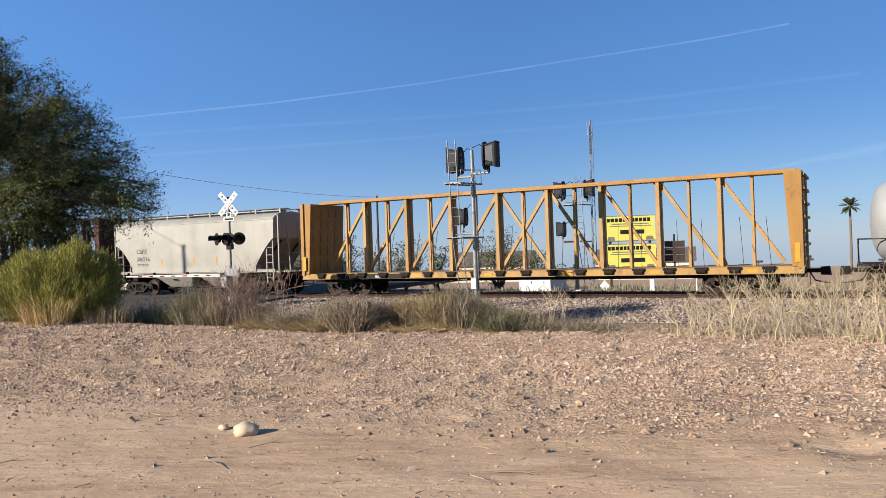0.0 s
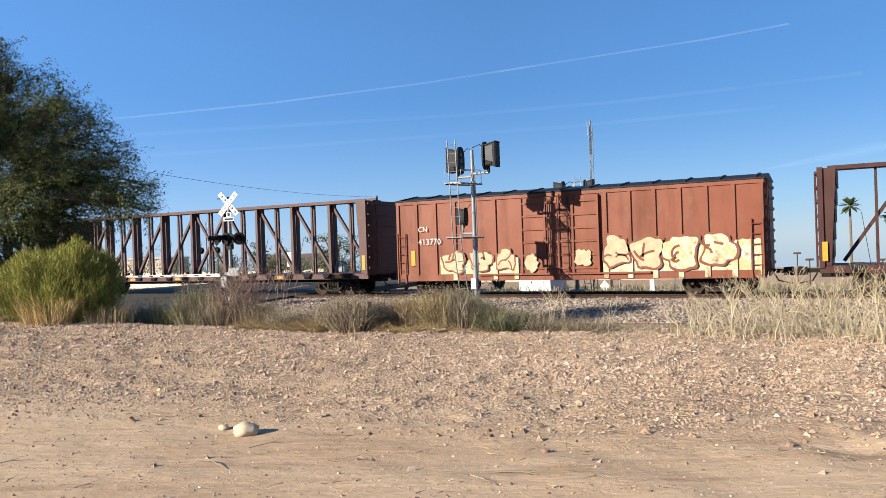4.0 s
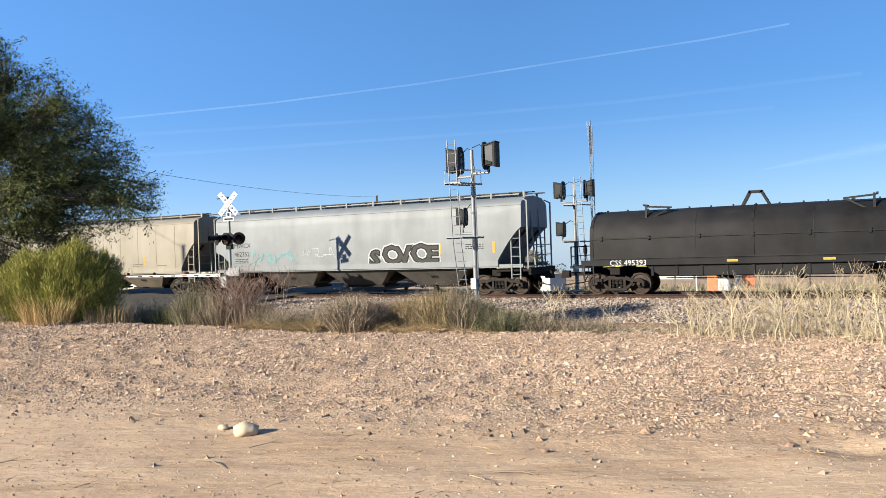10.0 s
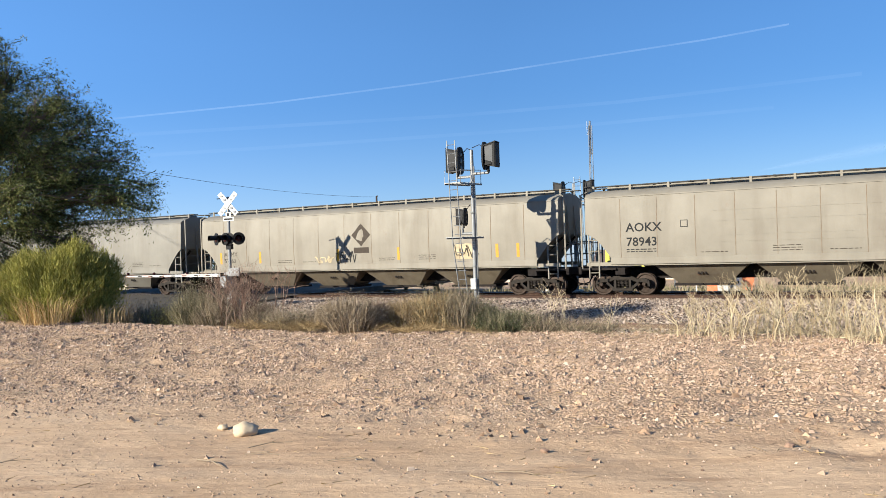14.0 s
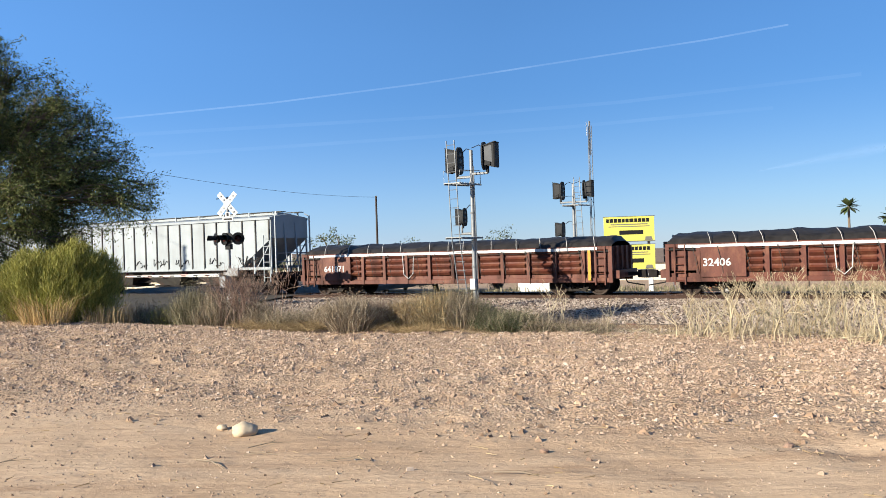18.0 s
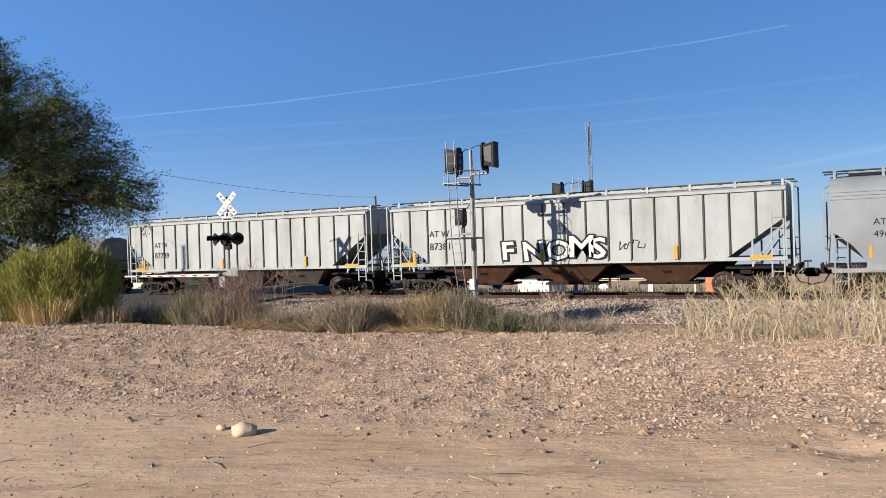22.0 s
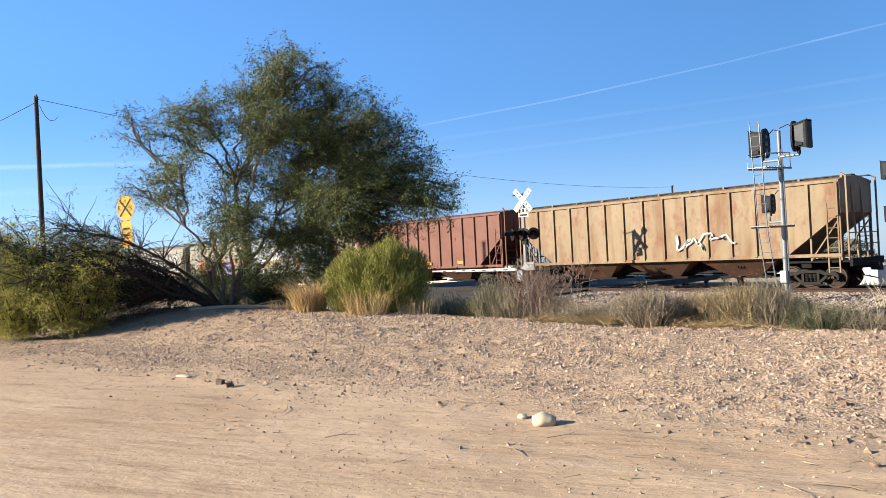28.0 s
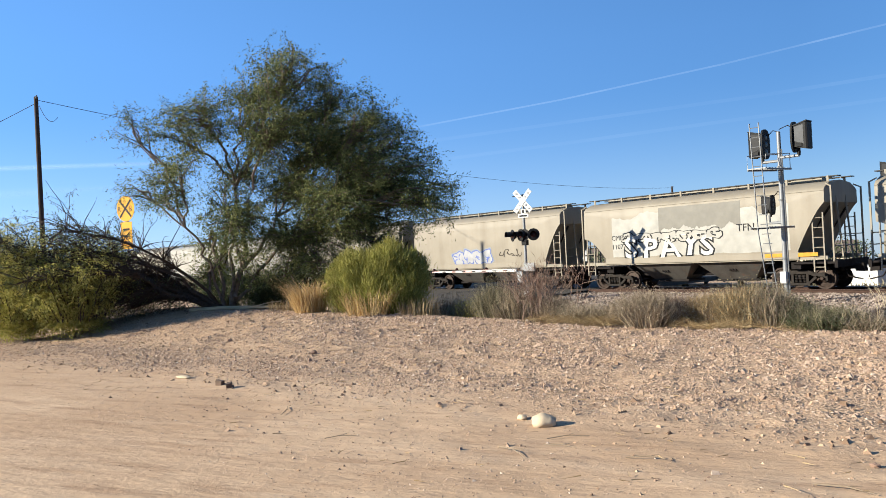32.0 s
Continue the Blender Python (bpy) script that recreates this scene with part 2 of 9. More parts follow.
def ground_material():
    m, nt, n, l, b = nodes_of("desert_dirt")
    col = ramp(nt, tex(nt, "noise", 0.3, 6).outputs[0], [(0.3, (0.344, 0.232, 0.138)), (0.52, (0.404, 0.284, 0.176)), (0.72, (0.448, 0.326, 0.209))]).outputs[0]
    mid = ramp(nt, tex(nt, "noise", 2.2, 8, rough=0.72).outputs[0], [(0.42, grey(0.0)), (0.7, grey(0.5))])
    col = blend(nt, mid.outputs[0], col, (0.339, 0.227, 0.138))
    pale = ramp(nt, along(nt, 1.1, 1.9, 30).outputs[0], [(0.45, grey(0.0)), (0.7, grey(0.5))])
    col = blend(nt, pale.outputs[0], col, (0.488, 0.361, 0.238))
    # wheel and drag marks along the track, crumbs of dark soil
    drag = ramp(nt, along(nt, 1.6, 2.6, 24, 7, 0.66).outputs[0], [(0.53, grey(0.0)), (0.64, grey(0.65))])
    col = blend(nt, drag.outputs[0], col, (0.259, 0.168, 0.1))
    crumb = ramp(nt, along(nt, 9.0, 1.5, 24, 6, 0.7).outputs[0], [(0.625, grey(0.0)), (0.66, grey(0.85))])
    col = blend(nt, crumb.outputs[0], col, (0.14, 0.0909, 0.0552))
    # the bank is covered with pebbles, the track is bare; the edge runs slantwise
    co = n.new("ShaderNodeTexCoord")
    sep = n.new("ShaderNodeSeparateXYZ")
    l.new(co.outputs["Object"], sep.inputs[0])
    edge = maths(nt, "SUBTRACT", maths(nt, "SUBTRACT", sep.outputs[1], maths(nt, "MULTIPLY", sep.outputs[0], 0.2)), maths(nt, "MULTIPLY", tex(nt, "noise", 0.7, 4).outputs[0], 1.6))
    rng_ = n.new("ShaderNodeMapRange")
    rng_.inputs[1].default_value, rng_.inputs[2].default_value = 5.4, 7.4
    l.new(edge, rng_.inputs[0])
    cell = tex(nt, "voronoi", 30.0)
    tone = ramp(nt, cell.outputs["Color"], [(0.12, (0.249, 0.168, 0.107)), (0.4, (0.359, 0.249, 0.162)), (0.7, (0.428, 0.307, 0.205)), (0.95, (0.488, 0.366, 0.257))])
    gap = ramp(nt, cell.outputs["Distance"], [(0.42, grey(0.0)), (0.62, grey(0.5))])
    peb = blend(nt, gap.outputs[0], tone.outputs[0], (0.149, 0.0988, 0.0638))
    patch = ramp(nt, tex(nt, "noise", 0.8, 5, rough=0.65).outputs[0], [(0.35, grey(0.2)), (0.65, grey(0.7))])
    cover = maths(nt, "MULTIPLY", rng_.outputs[0], patch.outputs[0])
    col = blend(nt, cover, col, peb)
    l.new(col, b.inputs["Base Color"])
    b.inputs["Roughness"].default_value = 0.95
    b.inputs["Specular IOR Level"].default_value = 0.1
    # relief: shallow on the track, lumpy on the bank
    lump = maths(nt, "MULTIPLY", tex(nt, "noise", 6.0, 7, rough=0.62).outputs[0], maths(nt, "ADD", maths(nt, "MULTIPLY", rng_.outputs[0], 1.15), 0.42))
    rut = maths(nt, "MULTIPLY", along(nt, 2.6, 2.0, 24, 7, 0.66).outputs[0], 0.6)
    fine = maths(nt, "MULTIPLY", tex(nt, "noise", 36.0, 5, rough=0.7).outputs[0], 0.12)
    round_ = maths(nt, "MULTIPLY", maths(nt, "SUBTRACT", 1.0, cell.outputs["Distance"]), maths(nt, "MULTIPLY", cover, 0.8))
    bump(nt, maths(nt, "ADD", maths(nt, "ADD", lump, rut), maths(nt, "ADD", fine, round_)), b, 0.8, 0.04)
    return m


M_GROUND = ground_material()
gr = new("ground", ground_sheet().mesh("ground", M_GROUND, False))
gr.data.polygons.foreach_set("use_smooth", [True] * len(gr.data.polygons))
tagged(gr, "bare tan desert dirt and gravel", "ground", kind="structure")
# ---- stones, track and crossing ----


def island_material(name, stops, rough=0.9, scale=30.0):
    """Loose pieces: every piece takes its own tone."""
    m, nt, n, l, b = nodes_of(name)
    g = n.new("ShaderNodeNewGeometry")
    r = ramp(nt, g.outputs["Random Per Island"], stops)
    t = ramp(nt, tex(nt, "noise", scale, 4).outputs[0], [(0.3, grey(0.72)), (0.7, grey(1.0))])
    mx = n.new("ShaderNodeMix")
    mx.data_type, mx.blend_type = "RGBA", "MULTIPLY"
    mx.inputs[0].default_value = 1.0
    l.new(r.outputs[0], mx.inputs[6])
    l.new(t.outputs[0], mx.inputs[7])
    l.new(mx.outputs[2], b.inputs["Base Color"])
    b.inputs["Roughness"].default_value = rough
    b.inputs["Specular IOR Level"].default_value = 0.2
    return m


def stones(name, mat, places, sizes, flatness, label, seed):
    """Many small angular stones as one mesh, each the part that shows above its bed."""
    r = np.random.RandomState(seed)
    base = np.array([(1, 0.8, -0.5), (-1, 0.8, -0.5), (-1, -0.8, -0.5), (1, -0.8, -0.5), (0.5, 0, 0.62), (-0.5, 0, 0.62)], float)
    tri = np.array([(0, 1, 5), (0, 5, 4), (2, 3, 4), (2, 4, 5), (3, 0, 4), (1, 2, 5)])
    n = len(places)
    v = base[None] * r.uniform(0.7, 1.2, (n, 6, 1)) + r.uniform(-0.32, 0.32, (n, 6, 3))
    v[:, :4, 2] = -0.5
    a = r.uniform(0, 2 * np.pi, n)
    c, s = np.cos(a)[:, None], np.sin(a)[:, None]
    x, y = v[:, :, 0] * c - v[:, :, 1] * s, v[:, :, 0] * s + v[:, :, 1] * c
    v[:, :, 0], v[:, :, 1] = x * 1.15, y
    v = v * np.asarray(sizes)[:, None, None] + np.asarray(places)[:, None, :]
    f = (tri[None] + 6 * np.arange(n)[:, None, None]).reshape(-1, 3)
    me = bpy.data.meshes.new(name)
    me.from_pydata(v.reshape(-1, 3).tolist(), [], f.tolist())
    me.materials.append(mat)
    return tagged(new(name, me), label, "gravel", kind="stuff")


M_GRAVEL = island_material("loose_gravel", [(0.0, (0.138, 0.0898, 0.0617)), (0.15, (0.235, 0.161, 0.111)), (0.5, (0.312, 0.222, 0.154)), (0.85, (0.364, 0.266, 0.193)), (0.97, (0.438, 0.346, 0.263)), (1.0, (0.487, 0.411, 0.329))])
M_BALLAST = island_material("track_ballast", [(0.0, (0.0435, 0.0313, 0.0244)), (0.3, (0.157, 0.117, 0.0914)), (0.6, (0.27, 0.215, 0.171)), (0.85, (0.374, 0.313, 0.261)), (1.0, (0.0522, 0.04, 0.0331))])

r = np.random.RandomState(3)
pl, sz = [], []
while len(pl) < 112000:
    x, y = -27 + 32 * r.rand(), 3.2 + 11.3 * r.rand()
    edge_y = max(3.3, 6.75 + 0.2 * x) + 0.5 * noise.noise(Vector((x * 0.4, 1.7, 0))) + 0.25 * noise.noise(Vector((x * 1.7, 4.1, 0)))
    dens = min(1.0, max(0.03, (y - edge_y) / 1.2)) * (0.25 + 1.1 * max(0.0, noise.noise(Vector((x * 0.55, y * 0.8, 5.0))) + 0.45))
    if y > 13.6 + max(0.0, -x - 6) * -0.3 or r.rand() > dens:
        continue
    q = (0.0075 + 0.012 * r.rand() ** 2 + (0.02 * r.rand() if r.rand() < 0.07 else 0)) * (0.8 if y < 8 else 1.0)
    pl.append((x, y, ground_z(x, y) + q * 0.30))
    sz.append(q)
M_CLOD = island_material("brown_clods", [(0.0, (0.156, 0.101, 0.0633)), (0.5, (0.304, 0.201, 0.126)), (1.0, (0.443, 0.311, 0.199))])
cpl, csz = [], []
for k in range(3200):
    x = -24 + 28 * r.rand()
    y = max(3.6, 6.6 + 0.2 * x) + 7.4 * r.rand() ** 1.2
    if y > 13.2:
        continue
    q = 0.012 + 0.026 * r.rand() ** 3
    cpl.append((x, y, ground_z(x, y) + q * 0.2))
    csz.append(q)
for k in range(1300):
    x, y = -20 + 22 * r.rand(), 2.8 + 3.6 * r.rand()
    q = 0.004 + 0.011 * r.rand() ** 3
    cpl.append((x, y, ground_z(x, y) + q * 0.2))
    csz.append(q)
stones("clods", M_CLOD, cpl, csz, 0.55, "brown clods and larger stones among the gravel", 15)
stones("gravel", M_GRAVEL, pl, sz, 0.95, "loose pinkish tan gravel on the bank", 5)
pl, sz = [], []
for k in range(12000):
    x, y = -20 + 22 * r.rand(), 2.6 + 3.9 * r.rand()
    if noise.noise(Vector((x * 0.8, y * 0.8, 9.0))) < -0.05 and r.rand() < 0.7:
        continue
    q = 0.003 + 0.006 * r.rand() ** 3
    pl.append((x, y, ground_z(x, y) + q * 0.2))
    sz.append(q)
stones("road_grit", M_GRAVEL, pl, sz, 0.7, "fine grit on the dirt track", 6)
pl, sz = [], []
while len(pl) < 46000:
    x, y = -52 + 60 * r.rand(), 21.0 + 11.0 * r.rand()
    if y < 25.4 and r.rand() < 0.6:
        continue
    if -46 < x < -26.5 and y < 31.6:
        continue
    q = 0.032 + 0.03 * r.rand()
    pl.append((x, y, ground_z(x, y) + q * 0.3))
    sz.append(q)
stones("ballast", M_BALLAST, pl, sz, 0.75, "crushed pinkish rock ballast beside the rails", 8)
pl, sz = [], []
for k in range(9000):
    x, y = -60 + 68 * r.rand(), 31.6 + 8.5 * r.rand()
    q = 0.035 + 0.03 * r.rand()
    pl.append((x, y, ground_z(x, y) + q * 0.25))
    sz.append(q)
stones("ballast", M_BALLAST, pl, sz, 0.75, "crushed rock ballast between and behind the rails", 9)

M_TIE = flat("old_timber", (0.104, 0.072, 0.052), 0.9, 0.0, 0.5, 7, 0.02)
M_RAIL = flat("rail_steel", (0.044, 0.0256, 0.0184), 0.7, 0.3, 0.3, 6)
track = thing("railway_track", "single railway track on timber sleepers in ballast", "railway track", pose(0, 33.0, 0), kind="structure")
rail_ring = [(-0.07, -0.17), (0.07, -0.17), (0.07, -0.155), (0.012, -0.13), (0.010, -0.05), (0.036, -0.035), (0.036, -0.006), (0.028, 0.0), (-0.028, 0.0), (-0.036, -0.006), (-0.036, -0.035), (-0.010, -0.05), (-0.012, -0.13), (-0.07, -0.155)]
for s in (-1, 1):
    xs = [-900, -220, -120] + list(range(-60, 20, 20)) + [60, 300]
    rail = part("rail", Shape().loft([[(x, s * 0.755 + y, z) for y, z in rail_ring] for x in xs]), M_RAIL, track)
    part("running_surface", Shape().add([(-900, s * 0.755 - 0.026, 0.0012), (300, s * 0.755 - 0.026, 0.0012), (300, s * 0.755 + 0.026, 0.0012), (-900, s * 0.755 + 0.026, 0.0012)], [(0, 1, 2, 3)]), MAT["tread"], rail, "polished rail head")
    for k in range(10):
        x = -46 + 5.9 * k
        jb = Shape().box(x - 0.45, x + 0.45, s * 0.755 - 0.035, s * 0.755 + 0.035, -0.13, -0.06)
        for j in range(4):
            jb.disc((x - 0.3 + 0.2 * j, s * 0.755 - 0.04, -0.095), "y", [(-0.015, 0.016), (0.015, 0.016)], 6)
        part("joint_bar", jb, M_RAIL, rail)
tie = Shape().box(-0.115, 0.115, -1.3, 1.3, -0.34, -0.172, 0.012).mesh("sleeper", M_TIE)
for k in range(190):
    x = -88 + 0.52 * k
    if -45.5 < x < -26.6:
        continue
    part("sleeper", tie, None, track, m=pose(x, 0.04 * math.sin(k * 2.3), 0, 0, 0, 0.8 * math.sin(k * 1.7)))
for x in (-13.9, -12.2):
    part("long_sleeper", Shape().box(x - 0.13, x + 0.13, -2.25, -0.9, -0.42, -0.16, 0.015), M_TIE, track, "longer timber sleeper reaching out of the ballast")
part("sleeper_scrap", Shape().box(-9.6, -8.9, -3.05, -2.9, -0.36, -0.30), M_TIE, track)

# road over the tracks
M_ASPH = flat("worn_asphalt", (0.06, 0.0528, 0.0448), 0.9, 0.0, 0.25, 2.2, 0.006)
rd = Shape()
xs = [-46 + 20 * k / 10 for k in range(11)]
ys = [23.9, 24.5, 26, 28, 30, 31.2, 31.95]
zs = [-0.34, -0.24, -0.20, -0.14, -0.06, -0.015, -0.012]
vs = [(x + 0.6 * noise.noise(Vector((x * 0.5, y * 0.4, 0))) * (1 if y < 31 else 0), y + (0.35 * noise.noise(Vector((x * 0.7, 3, 0))) if y < 24.2 else 0), z) for y, z in zip(ys, zs) for x in xs]
n = len(xs)
top = [(j * n + i, j * n + i + 1, (j + 1) * n + i + 1, (j + 1) * n + i) for j in range(len(ys) - 1) for i in range(n - 1)]
rd.add(vs, top)
low = [(x, y - 0.02, z - 0.3) for x, y, z in vs[:n]]
rd.add(list(vs[:n]) + low, [(i + 1, i, n + i, n + i + 1) for i in range(n - 1)])
tagged(new("road", rd.mesh("road", M_ASPH)), "worn grey asphalt approach to the level crossing", "road", kind="structure")
rd = Shape().box(-46, -26.4, 35.0, 60.0, -0.3, -0.012)
tagged(new("road", rd.mesh("road", M_ASPH)), "worn grey asphalt beyond the level crossing", "road", kind="structure")
cx = thing("crossing_panels", "dark crossing panels between the rails", "level crossing", kind="structure")
for k in range(8):
    x = -45.6 + 2.4 * k
    for y0, y1 in ((31.98, 32.18), (32.33, 33.67), (33.82, 34.95)):
        part("crossing_panel", Shape().box(x + 0.01, x + 2.38, y0, y1, -0.2, -0.010, 0.012), M_ASPH, cx)
for x0, y0, x1, y1 in ((-9.66, 23.85, -7.0, 23.1), (-6.85, 23.3, -4.8, 23.65)):
    old = thing("discarded_sleeper", "weathered dark timber sleeper lying on the ballast edge", "timber", pose((x0 + x1) / 2, (y0 + y1) / 2, ground_z((x0 + x1) / 2, (y0 + y1) / 2), 0, 0, math.degrees(math.atan2(y1 - y0, x1 - x0))))
    ln = math.hypot(x1 - x0, y1 - y0)
    part("timber", Shape().box(-ln / 2, ln / 2, -0.12, 0.12, -0.03, 0.14, 0.02), M_TIE, old)
    part("tie_plate", Shape().box(-ln / 2 + 0.4, -ln / 2 + 0.7, -0.1, 0.1, 0.14, 0.155, 0.004), MAT["rust"], old)
# ---- train ----
TRACK_Y = 33.0
WHEEL_R = 0.457
SILVER_CORD = flat("pale_cord", (0.32, 0.304, 0.28), 0.8)
SEAM = flat("rusty_panel_seam", (0.136, 0.104, 0.072), 0.8)
TRAIN = []          # (car, x of its middle at 0 s, wheelsets)


def truck_meshes():
    sf = Shape()
    # a plate with a window over each side of the springs: bottom bow, top chord, columns, pedestals
    sf.slab([(-1.12, 0.42), (-1.10, 0.60), (-0.92, 0.69), (-0.62, 0.67), (-0.36, 0.79), (0.36, 0.79), (0.62, 0.67), (0.92, 0.69), (1.10, 0.60), (1.12, 0.42),
             (0.98, 0.50), (0.78, 0.56), (0.58, 0.54), (0.34, 0.64), (-0.34, 0.64), (-0.58, 0.54), (-0.78, 0.56), (-0.98, 0.50)], -0.09, 0.09)
    for s in (-1, 1):
        sf.slab([(s * 0.36, 0.70), (s * 0.26, 0.70), (s * 0.26, 0.26), (s * 0.36, 0.26)], -0.08, 0.08)
        sf.bar((s * 0.66, 0, 0.52), (s * 0.33, 0, 0.24), 0.14, 0.10)
        sf.box(s * 0.889 - 0.15, s * 0.889 + 0.15, -0.10, 0.10, 0.54, 0.66)
        sf.box(s * 1.08 - 0.05, s * 1.08 + 0.05, -0.07, 0.07, 0.36, 0.56)
    sf.box(-0.42, 0.42, -0.10, 0.10, 0.17, 0.28, 0.02)
    for x in (-0.17, 0.0, 0.17):
        for k in range(5):
            sf.disc((x, 0, 0.30 + k * 0.065), "z", [(0, 0.05), (0.02, 0.072), (0.045, 0.05)], 8)
    ws = Shape()
    ws.disc((0, 0, 0), "y", [(-1.10, 0.07), (-1.08, 0.085), (-0.86, 0.085), (-0.86, 0.075), (0.86, 0.075), (0.86, 0.085), (1.08, 0.085), (1.10, 0.07)], 10)
    for s in (-1, 1):
        prof = [(-0.07, 0.10), (-0.05, 0.17), (-0.015, 0.20), (0.0, 0.36), (-0.045, 0.385), (-0.045, 0.447), (0.05, 0.457), (0.06, 0.482), (0.085, 0.482), (0.085, 0.385), (0.03, 0.36), (0.02, 0.19), (0.06, 0.13)]
        if s > 0:
            prof = [(-o, r) for o, r in prof][::-1]
        ws.disc((0, s * 0.76, 0), "y", prof, 22)
        for a in range(3):
            q = a * 2.094
            ws.disc((0.045 * math.cos(q), s * 1.105, 0.045 * math.sin(q)), "y", [(-0.015, 0.014), (0.015, 0.014)], 6)
    bo = Shape()
    bo.box(-0.19, 0.19, -1.0, 1.0, 0.42, 0.66, 0.03).box(-0.28, 0.28, -0.32, 0.32, 0.66, 0.82, 0.02)
    for s in (-1, 1):
        bo.bar((s * 0.40, -0.85, 0.30), (s * 0.40, 0.85, 0.30), 0.08, 0.10)
        for y in (-0.76, 0.76):
            bo.box(s * 0.42 - 0.06, s * 0.42 + 0.06, y - 0.07, y + 0.07, 0.25, 0.55)
    return sf.mesh("sideframe", MAT["truckpaint"], True), ws.mesh("wheelset", MAT["wheel"], True), bo.mesh("bogie_bolster", MAT["dark"])


def rolling_frame(name, label, category, right, left, inset, mat_sill, reach=0.8, sill=True):
    """The empty of a wagon with bogies, couplers and centre sill. right, left: its ends on the line at 0 s."""
    half = (right - left) / 2
    mid = (right + left) / 2
    car = thing(name, label, category, pose(mid, TRACK_Y, 0), "wagons of the freight train")
    wheels = []
    for s in (-1, 1):
        tr = part("bogie", TRUCK[2], None, car, "dark cast-steel bogie", m=pose(s * (half - inset), 0, 0))
        for y in (-1, 1):
            part("sideframe", TRUCK[0], None, tr, m=pose(0, y * 1.0, 0))
        for x in (-0.889, 0.889):
            wheels.append((part("wheelset", TRUCK[1], None, tr, m=pose(x, 0, WHEEL_R)), x))
        cp = Shape()
        x0 = half - 0.25
        cp.box(min(s * x0, s * (half + reach - 0.28)), max(s * x0, s * (half + reach - 0.28)), -0.08, 0.08, 0.78, 0.94, 0.02)
        cp.slab([(s * (half + reach - 0.32), 0.70), (s * (half + reach - 0.32), 1.0), (s * (half + reach), 1.02), (s * (half + reach + 0.05), 0.68)], -0.17, 0.13)
        hose = [(s * (half + 0.1), -0.3, 0.85), (s * (half + 0.3), -0.33, 0.5), (s * (half + reach), -0.28, 0.38)]
        cp.tube(hose, 0.03, 5)
        part("coupler", cp, MAT["dark"], car)
    if sill:
        cs = Shape().box(-half, half, -0.32, 0.32, 0.72, 1.12, 0.02)
        for s in (-1, 1):
            cs.box(s * (half - inset) - 0.2, s * (half - inset) + 0.2, -1.35, 1.35, 0.86, 1.14)
        part("centre_sill", cs, mat_sill, car)
        rods = Shape()
        rods.disc((-half * 0.25, 0.75, 0.72), "x", [(0, 0.05), (0.03, 0.17), (0.75, 0.17), (0.78, 0.05)], 12)
        rods.tube([(-half * 0.55, 0.55, 0.62), (half * 0.55, 0.5, 0.60)], 0.02, 5)
        rods.box(half * 0.2, half * 0.2 + 0.35, 0.6, 0.9, 0.55, 0.85)
        part("brake_gear", rods, MAT["dark"], car)
    TRAIN.append((car, mid, wheels))
    return car, half


def ladder_shape(x, y, z0, z1, w=0.42, n=None, r=0.02, along="x"):
    sh = Shape()
    n = n or max(3, int((z1 - z0) / 0.38))
    d = (w / 2, 0) if along == "x" else (0, w / 2)
    for s in (-1, 1):
        sh.bar((x + s * d[0], y + s * d[1], z0), (x + s * d[0], y + s * d[1], z1), 0.05, 0.05)
    for k in range(n):
        z = z0 + (k + 0.5) * (z1 - z0) / n
        sh.tube([(x - d[0], y - d[1], z), (x + d[0], y + d[1], z)], r, 5)
    return sh


def letters(txt, x, z, size, mat, parent, wall, name="lettering", label="", thick=0.0, shear=0.0, off=0.006, wide=1.0, warp=0.0):
    """Text on the near wall; wall(z) gives the half width of the wagon there."""
    cu = bpy.data.curves.new(name, "FONT")
    cu.body, cu.size, cu.shear, cu.offset, cu.resolution_u = txt, size, shear, thick, 2
    tmp = bpy.data.objects.new(name, cu)
    me = bpy.data.meshes.new_from_object(tmp)
    bpy.data.objects.remove(tmp)
    for v in me.vertices:
        px, pz = x + v.co.x * wide, z + v.co.y
        if warp:
            px += warp * size * noise.noise(Vector((px * 1.7 / size, pz * 1.7 / size, 5.0 + wide)))
            pz += warp * size * noise.noise(Vector((px * 1.5 / size, pz * 1.5 / size, 9.0 + wide)))
        v.co = (px, -wall(pz) - off, pz)
    me.materials.append(mat)
    return part(name, me, None, parent, label)


def tag_art(txt, x, z, size, fill, edge, parent, wall, rng, wide=1.0, name="graffiti", label="", step=0.62, halo=None):
    """Graffiti letters that lean and hop, filled inside a darker rim."""
    base = part(name, Shape().add([(x, -wall(z) - 0.004, z), (x + 0.02, -wall(z) - 0.004, z), (x, -wall(z) - 0.004, z + 0.02)], [(0, 1, 2)]), edge, parent, label)
    for i, ch in enumerate(txt):
        px, pz, sc = x + i * size * step * wide, z + rng.uniform(-0.06, 0.06) * size, size * rng.uniform(0.92, 1.15)
        sh = rng.uniform(-0.12, 0.22)
        if halo:
            letters(ch, px, pz, sc, halo, base, wall, "halo", thick=size * 0.13, shear=sh, off=0.005, wide=wide, warp=0.04)
        letters(ch, px, pz, sc, edge, base, wall, "rim", thick=size * 0.075, shear=sh, off=0.009, wide=wide, warp=0.04)
        letters(ch, px, pz, sc, fill, base, wall, "letter", thick=size * 0.02, shear=sh, off=0.013, wide=wide, warp=0.04)
    return base


